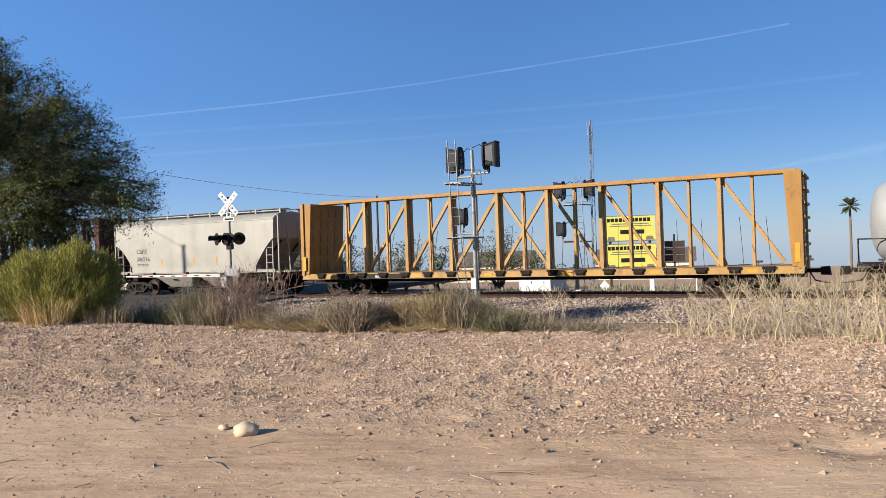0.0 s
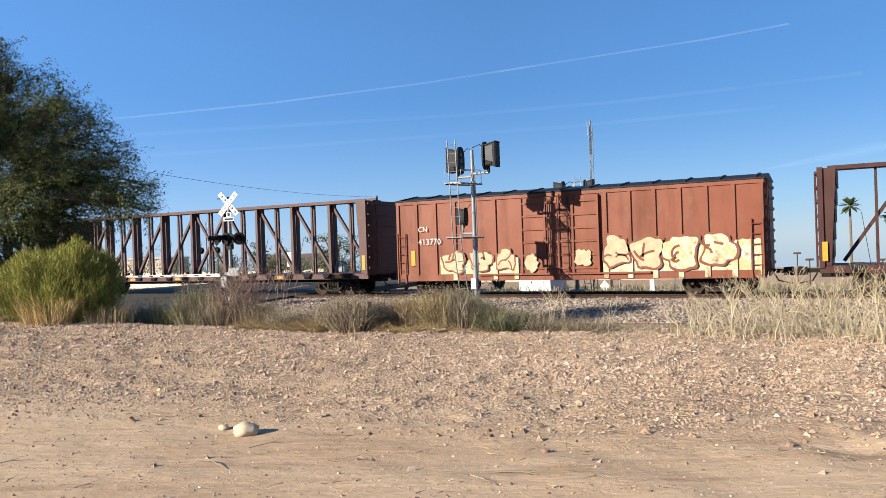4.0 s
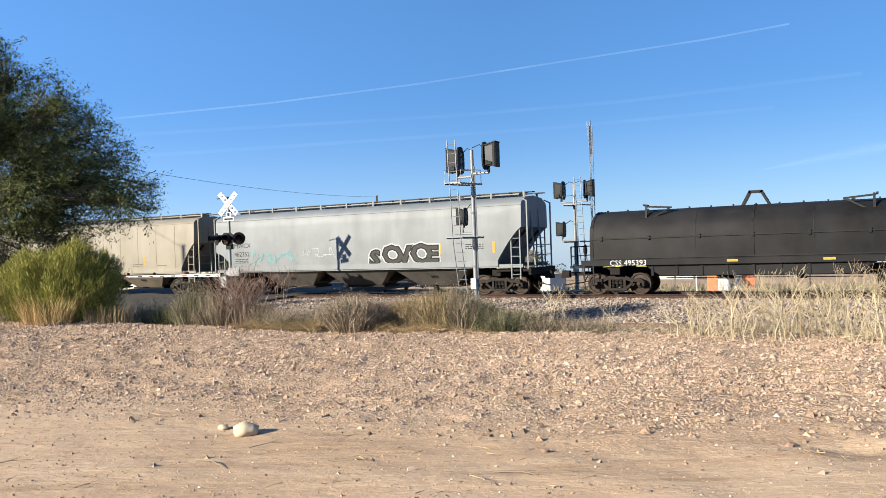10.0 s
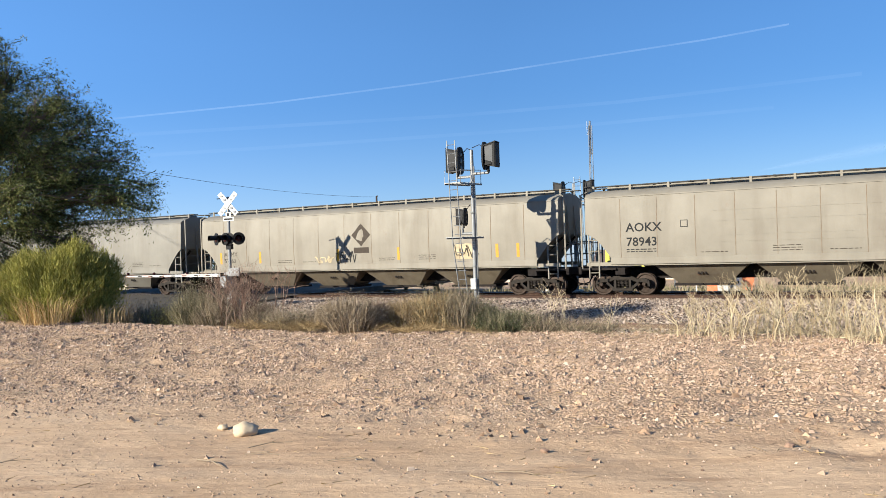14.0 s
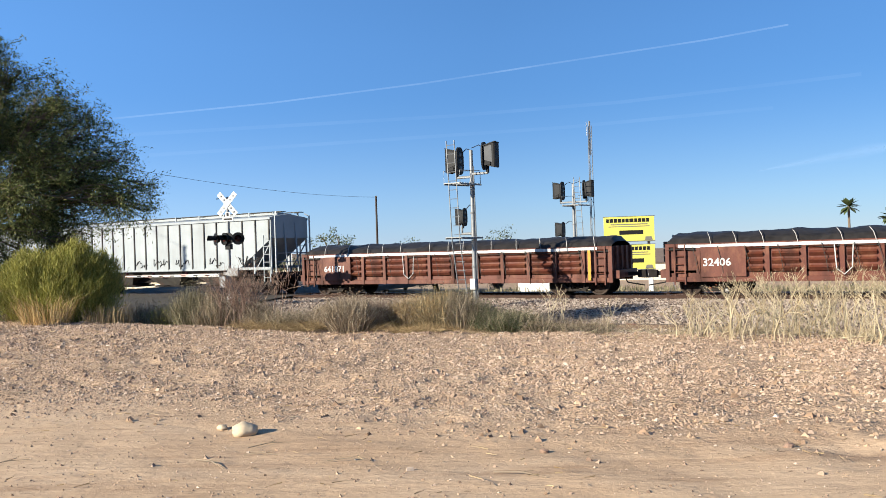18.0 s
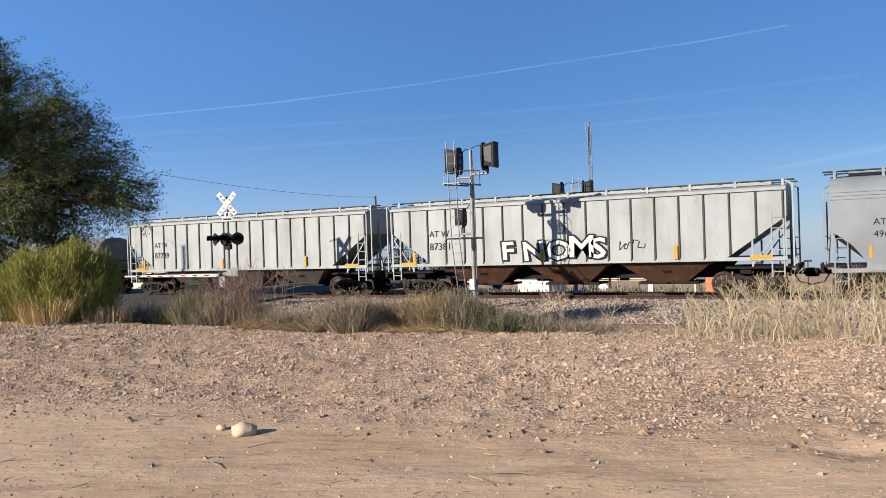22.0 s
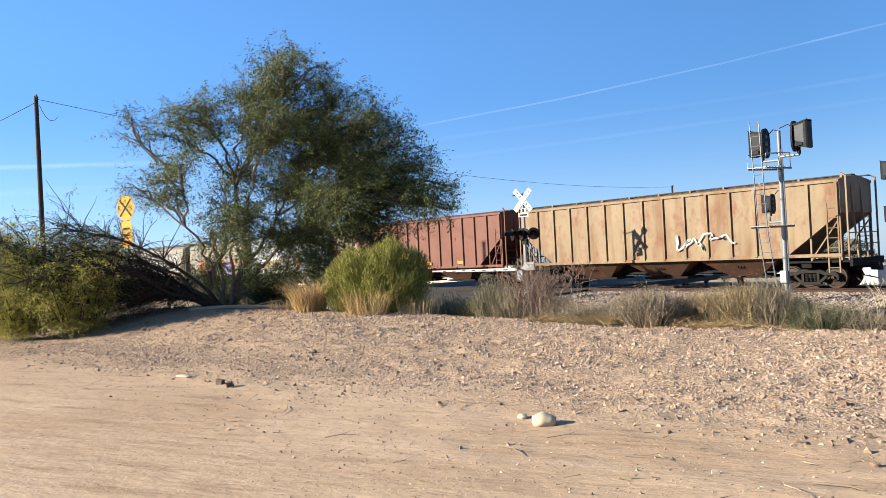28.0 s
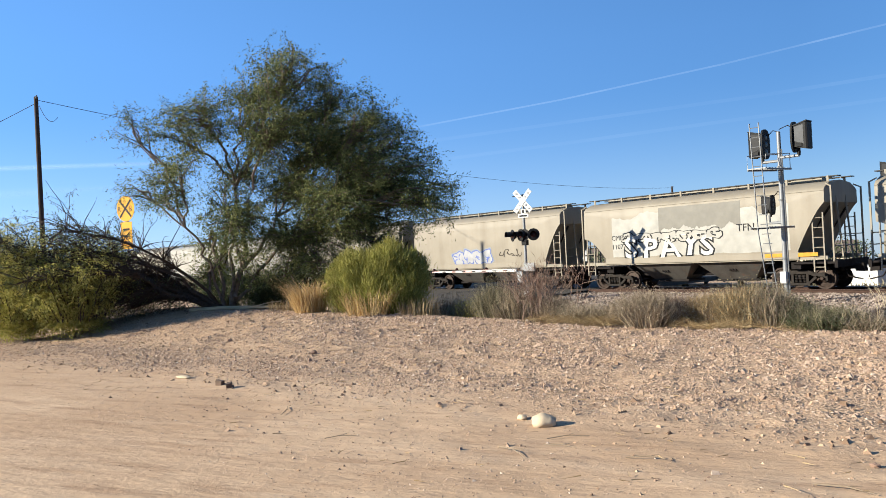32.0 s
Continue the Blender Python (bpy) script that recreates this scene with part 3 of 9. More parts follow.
def paint_band(name, label, car, xa, xb, low, high, mat, off, wall):
    """Paint laid over a stretch of wagon side, rib fronts included. low, high: heights, as numbers or by x; off(x): how far the steel stands proud."""
    sh = Shape()
    n = int((xb - xa) / 0.05)
    for k in range(n):
        x0, x1 = xa + (xb - xa) * k / n, xa + (xb - xa) * (k + 1) / n
        xm = (x0 + x1) / 2
        la, lb, ha, hb = (f(x) if callable(f) else f for x, f in ((x0, low), (x1, low), (x0, high), (x1, high)))
        if ha < la + 0.01 or hb < lb + 0.01:
            continue
        vs = []
        for j in range(7):
            for x, a, b in ((x0, la, ha), (x1, lb, hb)):
                z = a + (b - a) * j / 6
                vs.append((x, -wall(z) - off(xm), z))
        sh.add(vs, [(2 * j, 2 * j + 1, 2 * j + 3, 2 * j + 2) for j in range(6)])
    return part(name, sh, mat, car, label)


def bubble_art(n, x0, x1, z0, z1, fill, edge, car, wall, rng, label="", halo=None, strokes=None, off=0.007):
    """Round graffiti letters that cannot be read: lumpy filled shapes in a rim, with strokes inside."""
    step = (x1 - x0) / n
    base = None
    for k in range(n):
        cx, cz = x0 + step * (k + 0.5), (z0 + z1) / 2 + rng.uniform(-0.05, 0.05)
        rx, rz = step * rng.uniform(0.54, 0.62), (z1 - z0) / 2 * rng.uniform(0.88, 1.05)
        p1, p2, p3 = (rng.uniform(0, 6.28) for _ in range(3))
        layers = [(edge, 1.0, 0.0), (fill, 0.86, 0.003)]
        if halo:
            layers.insert(0, (halo, 1.16, -0.003))
        for mat, sc, up in layers:
            pts = []
            for j in range(36):
                a = 2 * math.pi * j / 36
                q = sc * (1 + 0.13 * math.sin(3 * a + p1) + 0.09 * math.sin(5 * a + p2) + 0.04 * math.sin(9 * a + p3))
                c, s = math.cos(a), math.sin(a)
                z = cz + rz * q * math.copysign(abs(s) ** 0.75, s)
                pts.append((cx + rx * q * math.copysign(abs(c) ** 0.75, c), -wall(z) - off - up - 0.0004 * k, z))
            mid = (cx, -wall(cz) - off - up - 0.0004 * k, cz)
            ob = part("graffiti" if base is None else "graffiti_shape", Shape().add([mid] + pts, [(0, 1 + j, 1 + (j + 1) % 36) for j in range(36)]), mat, base or car, label if base is None else "")
            base = base or ob
        for _ in range(3):
            ax, az = cx + rx * rng.uniform(-0.45, 0.45), cz + rz * rng.uniform(-0.5, 0.3)
            t0, turn, ln, r_ = rng.uniform(0, 6.28), rng.uniform(-2.6, 2.6), rz * rng.uniform(0.35, 0.8), (x1 - x0) / n * 0.04
            st = Shape()
            path = []
            for j in range(8):
                t = t0 + turn * j / 7
                path.append((ax, az))
                ax += math.cos(t) * ln / 7 * 1.4
                az += math.sin(t) * ln / 7 * 1.4
            for (xa, za), (xb, zb) in zip(path, path[1:]):
                d = math.hypot(xb - xa, zb - za)
                ox, oz = -(zb - za) / d * r_, (xb - xa) / d * r_
                st.add([(a, -wall(b) - off - 0.006 - 0.0004 * k, b) for a, b in ((xa - ox, za - oz), (xb - ox, zb - oz), (xb + ox, zb + oz), (xa + ox, za + oz))], [(0, 1, 2, 3)])
            part("graffiti_stroke", st, strokes or edge, base)
    return base


def scrawl(x0, x1, z0, z1, mat, car, wall, rng, label="looping graffiti scrawl that cannot be read", w=0.028, off=0.012, loops=5):
    """A looping sprayed line."""
    sh = Shape()
    path = []
    p1, p2 = rng.uniform(0, 6.28), rng.uniform(0, 6.28)
    n = loops * 14
    for j in range(n + 1):
        f = j / n
        a = f * loops * 6.283
        path.append((x0 + (x1 - x0) * f + (x1 - x0) / loops * 0.42 * math.cos(a + 0.8 * math.sin(a * 0.7 + p1)),
                     (z0 + z1) / 2 + (z1 - z0) / 2 * math.sin(a * (1.0 + 0.3 * math.sin(f * 5 + p2)) + 0.5 * math.sin(2.3 * a + p2)) * (0.7 + 0.3 * math.sin(a * 0.37 + p1))))
    for (xa, za), (xb, zb) in zip(path, path[1:]):
        d = max(1e-4, math.hypot(xb - xa, zb - za))
        ox, oz = -(zb - za) / d * w, (xb - xa) / d * w
        sh.add([(a, -wall(b) - off, b) for a, b in ((xa - ox, za - oz), (xb - ox, zb - oz), (xb + ox, zb + oz), (xa + ox, za + oz))], [(0, 1, 2, 3)])
    return part("graffiti", sh, mat, car, label)


def blot(x0, x1, z0, z1, mat, parent, wall, rng, name="paint_patch", n=26, off=0.004, rag=0.12):
    """A painted-over patch with a ragged edge."""
    pts = []
    for k in range(n):
        a = 2 * math.pi * k / n
        c, s = math.cos(a), math.sin(a)
        q = 1 / max(abs(c), abs(s)) ** 0.75
        px = (x0 + x1) / 2 + (x1 - x0) / 2 * c * q * 0.98 * (1 - rng.uniform(0, rag))
        pz = (z0 + z1) / 2 + (z1 - z0) / 2 * s * q * 0.98 * (1 - rng.uniform(0, rag))
        pts.append((px, -wall(pz) - off, pz))
    c = ((x0 + x1) / 2, -wall((z0 + z1) / 2) - off, (z0 + z1) / 2)
    sh = Shape().add([c] + pts, [(0, 1 + k, 1 + (k + 1) % n) for k in range(n)])
    return part(name, sh, mat, parent)


def placard(x, z, w, h, mat, parent, wall, name="stencil_panel", off=0.005):
    zs = (z - h / 2, z + h / 2)
    sh = Shape().add([(x - w / 2, -wall(zs[0]) - off, zs[0]), (x + w / 2, -wall(zs[0]) - off, zs[0]), (x + w / 2, -wall(zs[1]) - off, zs[1]), (x - w / 2, -wall(zs[1]) - off, zs[1])], [(0, 1, 2, 3)])
    return part(name, sh, mat, parent)


def small_print(x, z, rows, w, mat, parent, wall, rng, gap=0.09, h=0.035):
    """Unreadable stencilled data as bars."""
    sh = Shape()
    for r in range(rows):
        px = x
        while px < x + w:
            ln = rng.uniform(0.08, 0.3)
            zz = z - r * gap
            e = min(px + ln, x + w)
            sh.add([(px, -wall(zz) - 0.005, zz - h / 2), (e, -wall(zz) - 0.005, zz - h / 2), (e, -wall(zz) - 0.005, zz + h / 2), (px, -wall(zz) - 0.005, zz + h / 2)], [(0, 1, 2, 3)])
            px = e + 0.05
    return part("stencilled_data", sh, mat, parent)


def roof_walk(car, half, z_roof, z_top, mat, n, yw=0.62):
    """Running boards along the roof on brackets, with the long hatch between them."""
    for s in (-1, 1):
        b = Shape()
        for k in range(3):
            y = s * (yw - 0.12 + k * 0.12)
            b.box(-half - 0.25, half + 0.25, y - 0.045, y + 0.045, z_top - 0.05, z_top - 0.01)
        part("running_board", b, MAT["grate"], car)
        for k in range(n):
            x = -half + 0.15 + (2 * half - 0.3) * k / (n - 1)
            q = Shape().box(x - 0.045, x + 0.045, s * (yw + 0.16) - 0.02, s * (yw + 0.16) + 0.02, z_roof - 0.12, z_top + 0.0)
            q.box(x - 0.03, x + 0.03, s * (yw - 0.2) - 0.0, s * (yw + 0.16), z_top - 0.08, z_top - 0.05) if s > 0 else q.box(x - 0.03, x + 0.03, s * (yw + 0.16), s * (yw - 0.2), z_top - 0.08, z_top - 0.05)
            part("bracket", q, mat, car)
    h = Shape()
    h.slab([(-half + 0.6, z_roof), (half - 0.6, z_roof), (half - 0.6, z_top - 0.02), (-half + 0.6, z_top - 0.02)], -0.26, 0.26)
    part("hatch_cover", h, mat, car)
    c = Shape()
    for k in range(int(half * 1.3)):
        x = -half + 1.0 + k * (2 * half - 2.0) / max(1, int(half * 1.3) - 1)
        c.box(x - 0.05, x + 0.05, -0.34, 0.34, z_top - 0.02, z_top + 0.03)
    part("hatch_clamp", c, MAT["grate"], car)


def hopper_ends(car, half, zs, zc, mat, cut=1.2):
    """End platforms, corner posts, ladders and grab irons."""
    for s in (-1, 1):
        pl = Shape().box(min(s * (half - cut), s * (half + 0.35)), max(s * (half - cut), s * (half + 0.35)), -1.45, 1.45, 1.06, 1.14)
        pl.box(min(s * (half + 0.25), s * (half + 0.37)), max(s * (half + 0.25), s * (half + 0.37)), -1.5, 1.5, 0.90, 1.2)
        part("end_platform", pl, MAT["dark"], car)
        for y in (-1, 1):
            part("ladder", ladder_shape(s * (half - 0.32), y * 1.5, zs - 0.55, zc - 0.9 if s > 0 else zc - 1.1), mat, car)
            ps = Shape().bar((s * (half + 0.22), y * 1.42, 1.14), (s * (half + 0.22), y * 1.42, zc + 0.15), 0.06, 0.06)
            ps.bar((s * (half + 0.22), y * 1.42, zc + 0.12), (s * (half - 0.02), y * 1.30, zc + 0.26), 0.05, 0.05)
            part("corner_post", ps, mat, car)
        g = Shape()
        for z in (1.75, 2.2):
            g.tube([(s * (half + 0.22), -1.42, z), (s * (half + 0.22), 1.42, z)], 0.022, 5)
        for y in (-0.45, 0.45):
            g.bar((s * (half + 0.18), y, 1.1), (s * (half - 0.02), y, zc - 0.2), 0.06, 0.06)
        part("end_rail", g, mat, car)


def bay(car, xa, xb, zt, zb, yt, mat, gate=True, lean=0.5):
    """One discharge hopper: a funnel with an outlet gate."""
    w = (xb - xa)
    xm = (xa + xb) / 2
    q = Shape()
    top = [(xa, -yt, zt), (xb, -yt, zt), (xb, yt, zt), (xa, yt, zt)]
    bot = [(xm - w * (0.5 - lean * 0.5), -0.62, zb), (xm + w * (0.5 - lean * 0.5), -0.62, zb), (xm + w * (0.5 - lean * 0.5), 0.62, zb), (xm - w * (0.5 - lean * 0.5), 0.62, zb)]
    q.loft([bot, top])
    b = part("discharge_bay", q, mat, car)
    if gate:
        g = Shape().box(xm - w * 0.3, xm + w * 0.3, -0.7, 0.7, zb - 0.1, zb, 0.015)
        g.tube([(xm, -1.1, zb - 0.03), (xm, 1.1, zb - 0.03)], 0.03, 6)
        part("outlet_gate", g, MAT["dark"], b)
        p = Shape()
        zm = (zt + zb) / 2 + 0.05
        yy = yt + (0.62 - yt) * 0.5
        for k in range(3):
            p.box(xm - 0.16 + k * 0.13, xm - 0.09 + k * 0.13, -yy - 0.05, -yy + 0.02, zm - 0.09, zm + 0.09)
        part("stencilled_plate", p, MAT["dark"], b)
    return b


def smooth_hopper(label, right, left, body, trim, zc=4.05, zr=4.42, ztop=4.58, zs=1.28, sill=0.28, bays=3, cut=1.2, cut_r=1.2, cut_z=2.5, cut_zr=2.9, bulge=0.05, seams=0, inset=1.35, bay_mat=None, round_cut=True, w=1.53, creases=1):
    """Covered hopper wagon with smooth curved sides and cut-away ends."""
    car, half = rolling_frame("covered_hopper_wagon", label, "freight wagon", right, left, inset, MAT["dark"])
    zmid = (zs + zc) / 2

    def wall(z):
        return w + bulge * max(0.0, 1 - ((z - zmid) / ((zc - zs) / 2)) ** 2) if zs <= z <= zc else w

    def bottom(x):
        dl, dr = x + half, half - x
        if dl < cut:
            f = dl / cut
            return zs + (cut_z - zs) * ((1 - f ** 1.7) if round_cut else (1 - f))
        if dr < cut_r:
            f = dr / cut_r
            return zs + (cut_zr - zs) * ((1 - f ** 1.25) if round_cut else (1 - f))
        return zs
    xs = [-half + cut * k / 9 for k in range(10)] + [-half + cut + (2 * half - cut - cut_r) * k / 8 for k in range(1, 8)] + [half - cut_r + cut_r * k / 9 for k in range(10)]
    rings = []
    for x in xs:
        zb = bottom(x)
        side = [zb + (zc - zb) * k / 6 for k in range(7)]
        near = [(x, -wall(z), z) for z in side]
        roof = [(x, -w * 0.93, zc + (zr - zc) * 0.30), (x, -w * 0.62, zc + (zr - zc) * 0.78), (x, 0, zr), (x, w * 0.62, zc + (zr - zc) * 0.78), (x, w * 0.93, zc + (zr - zc) * 0.30)]
        far = [(x, wall(z), z) for z in reversed(side)]
        rings.append(near + roof + far)
    part("body", Shape().loft(rings), body, car, smooth=True)
    if creases:
        cr = Shape()
        for k in range(creases):
            z = zc - 0.02 - k * 0.13
            cr.box(-half, half, -wall(z) - 0.022, -wall(z) + 0.02, z - 0.02, z + 0.012)
            cr.box(-half, half, wall(z) - 0.02, wall(z) + 0.022, z - 0.02, z + 0.012)
        part("roof_seam", cr, trim, car)
    for s in (-1, 1):
        q = Shape().box(-half + cut * 0.86, half - cut_r * 0.86, min(s * (w - 0.05), s * (w + 0.03)), max(s * (w - 0.05), s * (w + 0.03)), zs, zs + sill, 0.012)
        q.box(-half, half, min(s * (w - 0.12), s * (w - 0.02)), max(s * (w - 0.12), s * (w - 0.02)), zs - 0.05, zs + 0.10)
        part("side_sill", q, trim, car)
    if seams:
        for k in range(1, seams):
            x = -half + 2 * half * k / seams
            if x + half < cut + 0.1 or half - x < cut_r + 0.1:
                continue
            q = Shape()
            zz = [zs + sill + (zc - 0.12 - zs - sill) * j / 5 for j in range(6)]
            ring = [[(x - 0.012, -wall(z) - 0.006, z), (x + 0.012, -wall(z) - 0.006, z), (x + 0.012, -wall(z) + 0.02, z), (x - 0.012, -wall(z) + 0.02, z)] for z in zz]
            part("panel_seam", q.loft(ring), SEAM, car)
    # hopper funnels between the bogies
    a, b = -half + inset + 1.25, half - inset - 1.25
    # sill hood enlarged as a dark slab, standing in for shade between the bays
    part("sill_hood_shade", Shape().slab([(a - 0.6, zs), (a, 0.66), (b, 0.66), (b + 0.6, zs)], -0.42, 0.42), MAT["dark"], car)
    for k in range(bays):
        x0 = a + (b - a) * k / bays
        x1 = a + (b - a) * (k + 1) / bays
        bay(car, x0 + 0.04, x1 - 0.04, zs + 0.02, 0.46, w - 0.12, bay_mat or body)
    for s, c, z in ((-1, cut, cut_z), (1, cut_r, cut_zr)):
        for y in (-0.8, 0.8):
            part("slope_brace", Shape().bar((s * (half - 0.1), y, z - 0.1), (s * (half - c - 0.3), y, zs), 0.08, 0.1), MAT["dark"], car)
    hopper_ends(car, half, zs, zc, trim, cut=max(cut, cut_r))
    roof_walk(car, half, zr - 0.05, ztop, trim, max(8, int(half * 1.45)))
    return car, half, wall


def ribbed_hopper(label, right, left, body, rib, bay_mat, zc=4.07, zs=1.44, ztop=4.42, ribs=18, bays=3, cut=2.2, cut_z=3.0, inset=1.5, rib_face=None):
    """Covered hopper wagon with flat panelled sides behind upright ribs."""
    car, half = rolling_frame("ribbed_hopper_wagon", label, "freight wagon", right, left, inset, MAT["dark"])
    w = 1.50

    def wall(z):
        return w

    def bottom(x):
        d = half - abs(x)
        return zs + (cut_z - zs) * max(0.0, 1 - d / cut)
    xs = [-half, -half + cut * 0.5, -half + cut, half - cut, half - cut * 0.5, half]
    rings = [[(x, -w, bottom(x)), (x, -w, zc), (x, -w * 0.9, zc + 0.06), (x, 0, zc + 0.22), (x, w * 0.9, zc + 0.06), (x, w, zc), (x, w, bottom(x))] for x in xs]
    part("body", Shape().loft(rings), body, car)
    for s in (-1, 1):
        q = Shape().box(-half, half, min(s * (w - 0.02), s * (w + 0.07)), max(s * (w - 0.02), s * (w + 0.07)), zc - 0.10, zc + 0.02, 0.01)
        part("top_chord", q, rib, car)
        q = Shape().box(-half, half, min(s * (w - 0.06), s * (w + 0.05)), max(s * (w - 0.06), s * (w + 0.05)), zs - 0.08, zs + 0.06, 0.01)
        part("side_sill", q, rib, car)
        for k in range(ribs + 1):
            x = -half + 0.12 + (2 * half - 0.24) * k / ribs
            zb = max(zs, bottom(x))
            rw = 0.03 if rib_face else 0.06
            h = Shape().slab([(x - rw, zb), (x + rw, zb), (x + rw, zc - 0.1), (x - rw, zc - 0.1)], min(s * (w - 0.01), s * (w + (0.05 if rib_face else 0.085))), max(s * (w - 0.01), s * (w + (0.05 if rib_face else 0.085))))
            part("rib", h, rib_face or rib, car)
    a, b = -half + inset + 1.0, half - inset - 1.0
    # dark slab over the sill fills the gaps between bays with shade
    part("sill_hood_shade", Shape().slab([(a - 0.6, zs), (a, 0.70), (b, 0.70), (b + 0.6, zs)], -0.42, 0.42), MAT["dark"], car)
    for k in range(bays):
        x0 = a + (b - a) * k / bays
        x1 = a + (b - a) * (k + 1) / bays
        bay(car, x0 + 0.05, x1 - 0.05, zs + 0.02, 0.55, w - 0.04, bay_mat, lean=0.62)
    for s in (-1, 1):
        for y in (-1.46, 1.46):
            part("end_strut", Shape().bar((s * (half - cut * 0.55), y, 1.14), (s * (half - cut * 0.55), y, bottom(half - cut * 0.55)), 0.07, 0.07), rib, car)
            part("corner_strut", Shape().bar((s * (half - 0.05), y, 1.14), (s * (half - 0.05), y, cut_z + 0.1), 0.07, 0.07), rib, car)
            part("brace_strut", Shape().bar((s * (half - cut * 0.55), y, 1.2), (s * (half - 0.05), y, cut_z - 0.2), 0.05, 0.05), rib, car)
    hopper_ends(car, half, zs - 0.15, zc, rib, cut=cut)
    roof_walk(car, half, zc + 0.1, ztop, rib, max(8, int(half * 1.3)), yw=0.75)
    return car, half, wall


def centerbeam(label, right, left, body, edge, panel, marks=("", ""), inset=2.4):
    """Bulkhead flat wagon with a trussed centre beam, empty."""
    car, half = rolling_frame("centerbeam_flat_wagon", label, "freight wagon", right, left, inset, body, sill=False)
    n = 18
    deck = Shape().box(-half + 0.1, half - 0.1, -1.36, 1.36, 0.98, 1.08, 0.01)
    part("deck", deck, body, car)
    part("centre_sill", Shape().box(-half, half, -0.35, 0.35, 0.62, 0.99, 0.02), MAT["dark"], car)
    for s in (-1, 1):
        q = Shape().box(-half, half, min(s * 1.30, s * 1.44), max(s * 1.30, s * 1.44), 0.80, 1.06, 0.015)
        part("side_sill", q, body, car)
        for k in range(n):
            x = -half + 1.2 + (2 * half - 2.4) * k / (n - 1)
            wz = Shape().disc((x, s * 1.47, 0.94), "x", [(-0.2, 0.05), (-0.17, 0.095), (0.17, 0.095), (0.2, 0.05)], 8)
            wz.box(x - 0.24, x + 0.24, s * 1.47 - 0.07, s * 1.47 + 0.07, 1.0, 1.09)
            part("strap_winch", wz, MAT["dark"], car)
            if k % 3 == 1 and s < 0:
                part("reflector", Shape().box(x + 0.45, x + 0.85, -1.452, -1.441, 0.86, 1.0), MAT["yellow"], car, "yellow reflective strip")
    for s in (-1, 1):
        # outward-leaning bulkhead box with ribs on its outer face
        bk = Shape()
        a, b = s * (half - 0.62), s * half
        bk.slab([(s * (half - 0.40), 1.08), (b, 1.08), (b, 4.62), (s * (half - 0.62), 4.62)] if s > 0 else [(b, 1.08), (s * (half - 0.40), 1.08), (s * (half - 0.62), 4.62), (b, 4.62)], -1.42, 1.42)
        hd = part("bulkhead", bk, edge, car)
        for k in range(7):
            z = 1.35 + k * 0.52
            part("bulkhead_rib", Shape().box(min(b, b + s * 0.09), max(b, b + s * 0.09), -1.40, 1.40, z - 0.05, z + 0.05), body, hd)
        for k in range(5):
            y = -1.2 + k * 0.6
            x = s * (half - 0.63)
            if s < 0 and k < 4:
                for j in range(5):
                    z = 1.35 + 0.66 * j
                    lean = 0.22 * (z - 1.08) / 3.54 - 0.22
                    part("bulkhead_panel", Shape().box(x + lean - 0.01, x + lean + 0.035, y + 0.06, y + 0.54, z, z + 0.5, 0.008), edge, hd)
        part("corner_post", Shape().box(min(b, b - s * 0.18), max(b, b - s * 0.18), -1.50, -1.415, 1.0, 4.66, 0.01), edge, hd)
        part("corner_post", Shape().box(min(b, b - s * 0.18), max(b, b - s * 0.18), 1.415, 1.50, 1.0, 4.66, 0.01), edge, hd)
        part("warning_mark", Shape().box(s * (half - 0.2) - 0.09, s * (half - 0.2) + 0.09, -1.512, -1.503, 1.25, 1.95), MAT["yellow"], hd)
        part("ladder", ladder_shape(s * (half + 0.09), -0.9, 1.0, 4.5, along="y"), body, car)
    top = Shape().box(-half + 0.3, half - 0.3, -0.36, 0.36, 4.62, 4.70, 0.01).box(-half + 0.3, half - 0.3, -0.10, 0.10, 4.70, 4.80, 0.01)
    part("top_chord", top, edge, car)
    m = 18
    step = (2 * half - 1.3) / m
    for k in range(1, m):
        x = -half + 0.65 + step * k
        big = k % 2 == 0
        p = Shape()
        ww = 0.085 if big else 0.055
        for y in (-1, 1):
            p.slab([(x - ww, 1.06), (x + ww, 1.06), (x + ww * 0.85, 4.64), (x - ww * 0.85, 4.64)], min(y * 0.06, y * (0.30 if big else 0.16)), max(y * 0.06, y * (0.30 if big else 0.16)))
        if big:
            p.slab([(x - 0.22, 1.06), (x + 0.22, 1.06), (x + 0.08, 1.5), (x - 0.08, 1.5)], -0.13, 0.13)
            p.slab([(x - 0.08, 4.25), (x + 0.08, 4.25), (x + 0.2, 4.63), (x - 0.2, 4.63)], -0.13, 0.13)
        part("post", p, body, car)
    for k in range(0, m, 2):
        xa, xb = -half + 0.65 + step * k, -half + 0.65 + step * (k + 2)
        up = xa < -0.1
        ends = ((xa + 0.12, 1.2), (xb - 0.1, 4.5)) if up else ((xa + 0.1, 4.5), (xb - 0.12, 1.2))
        part("diagonal", Shape().bar((ends[0][0], 0, ends[0][1]), (ends[1][0], 0, ends[1][1]), 0.16, 0.13), body, car)
        if k == m // 2 - 1 or k == m // 2:
            e2 = ((xa + 0.12, 4.5), (xb - 0.1, 1.2)) if up else ((xa + 0.1, 1.2), (xb - 0.12, 4.5))
            part("diagonal", Shape().bar((e2[0][0], 0.0, e2[0][1]), (e2[1][0], 0.0, e2[1][1]), 0.10, 0.13), body, car)
        for q in (0.6, 1.4):
            x = xa + step * q
            part("tie_down_strap", Shape().tube([(x, -0.2, 3.0), (x + 0.25, -1.25, 1.12)], 0.012, 4), MAT["black"], car)
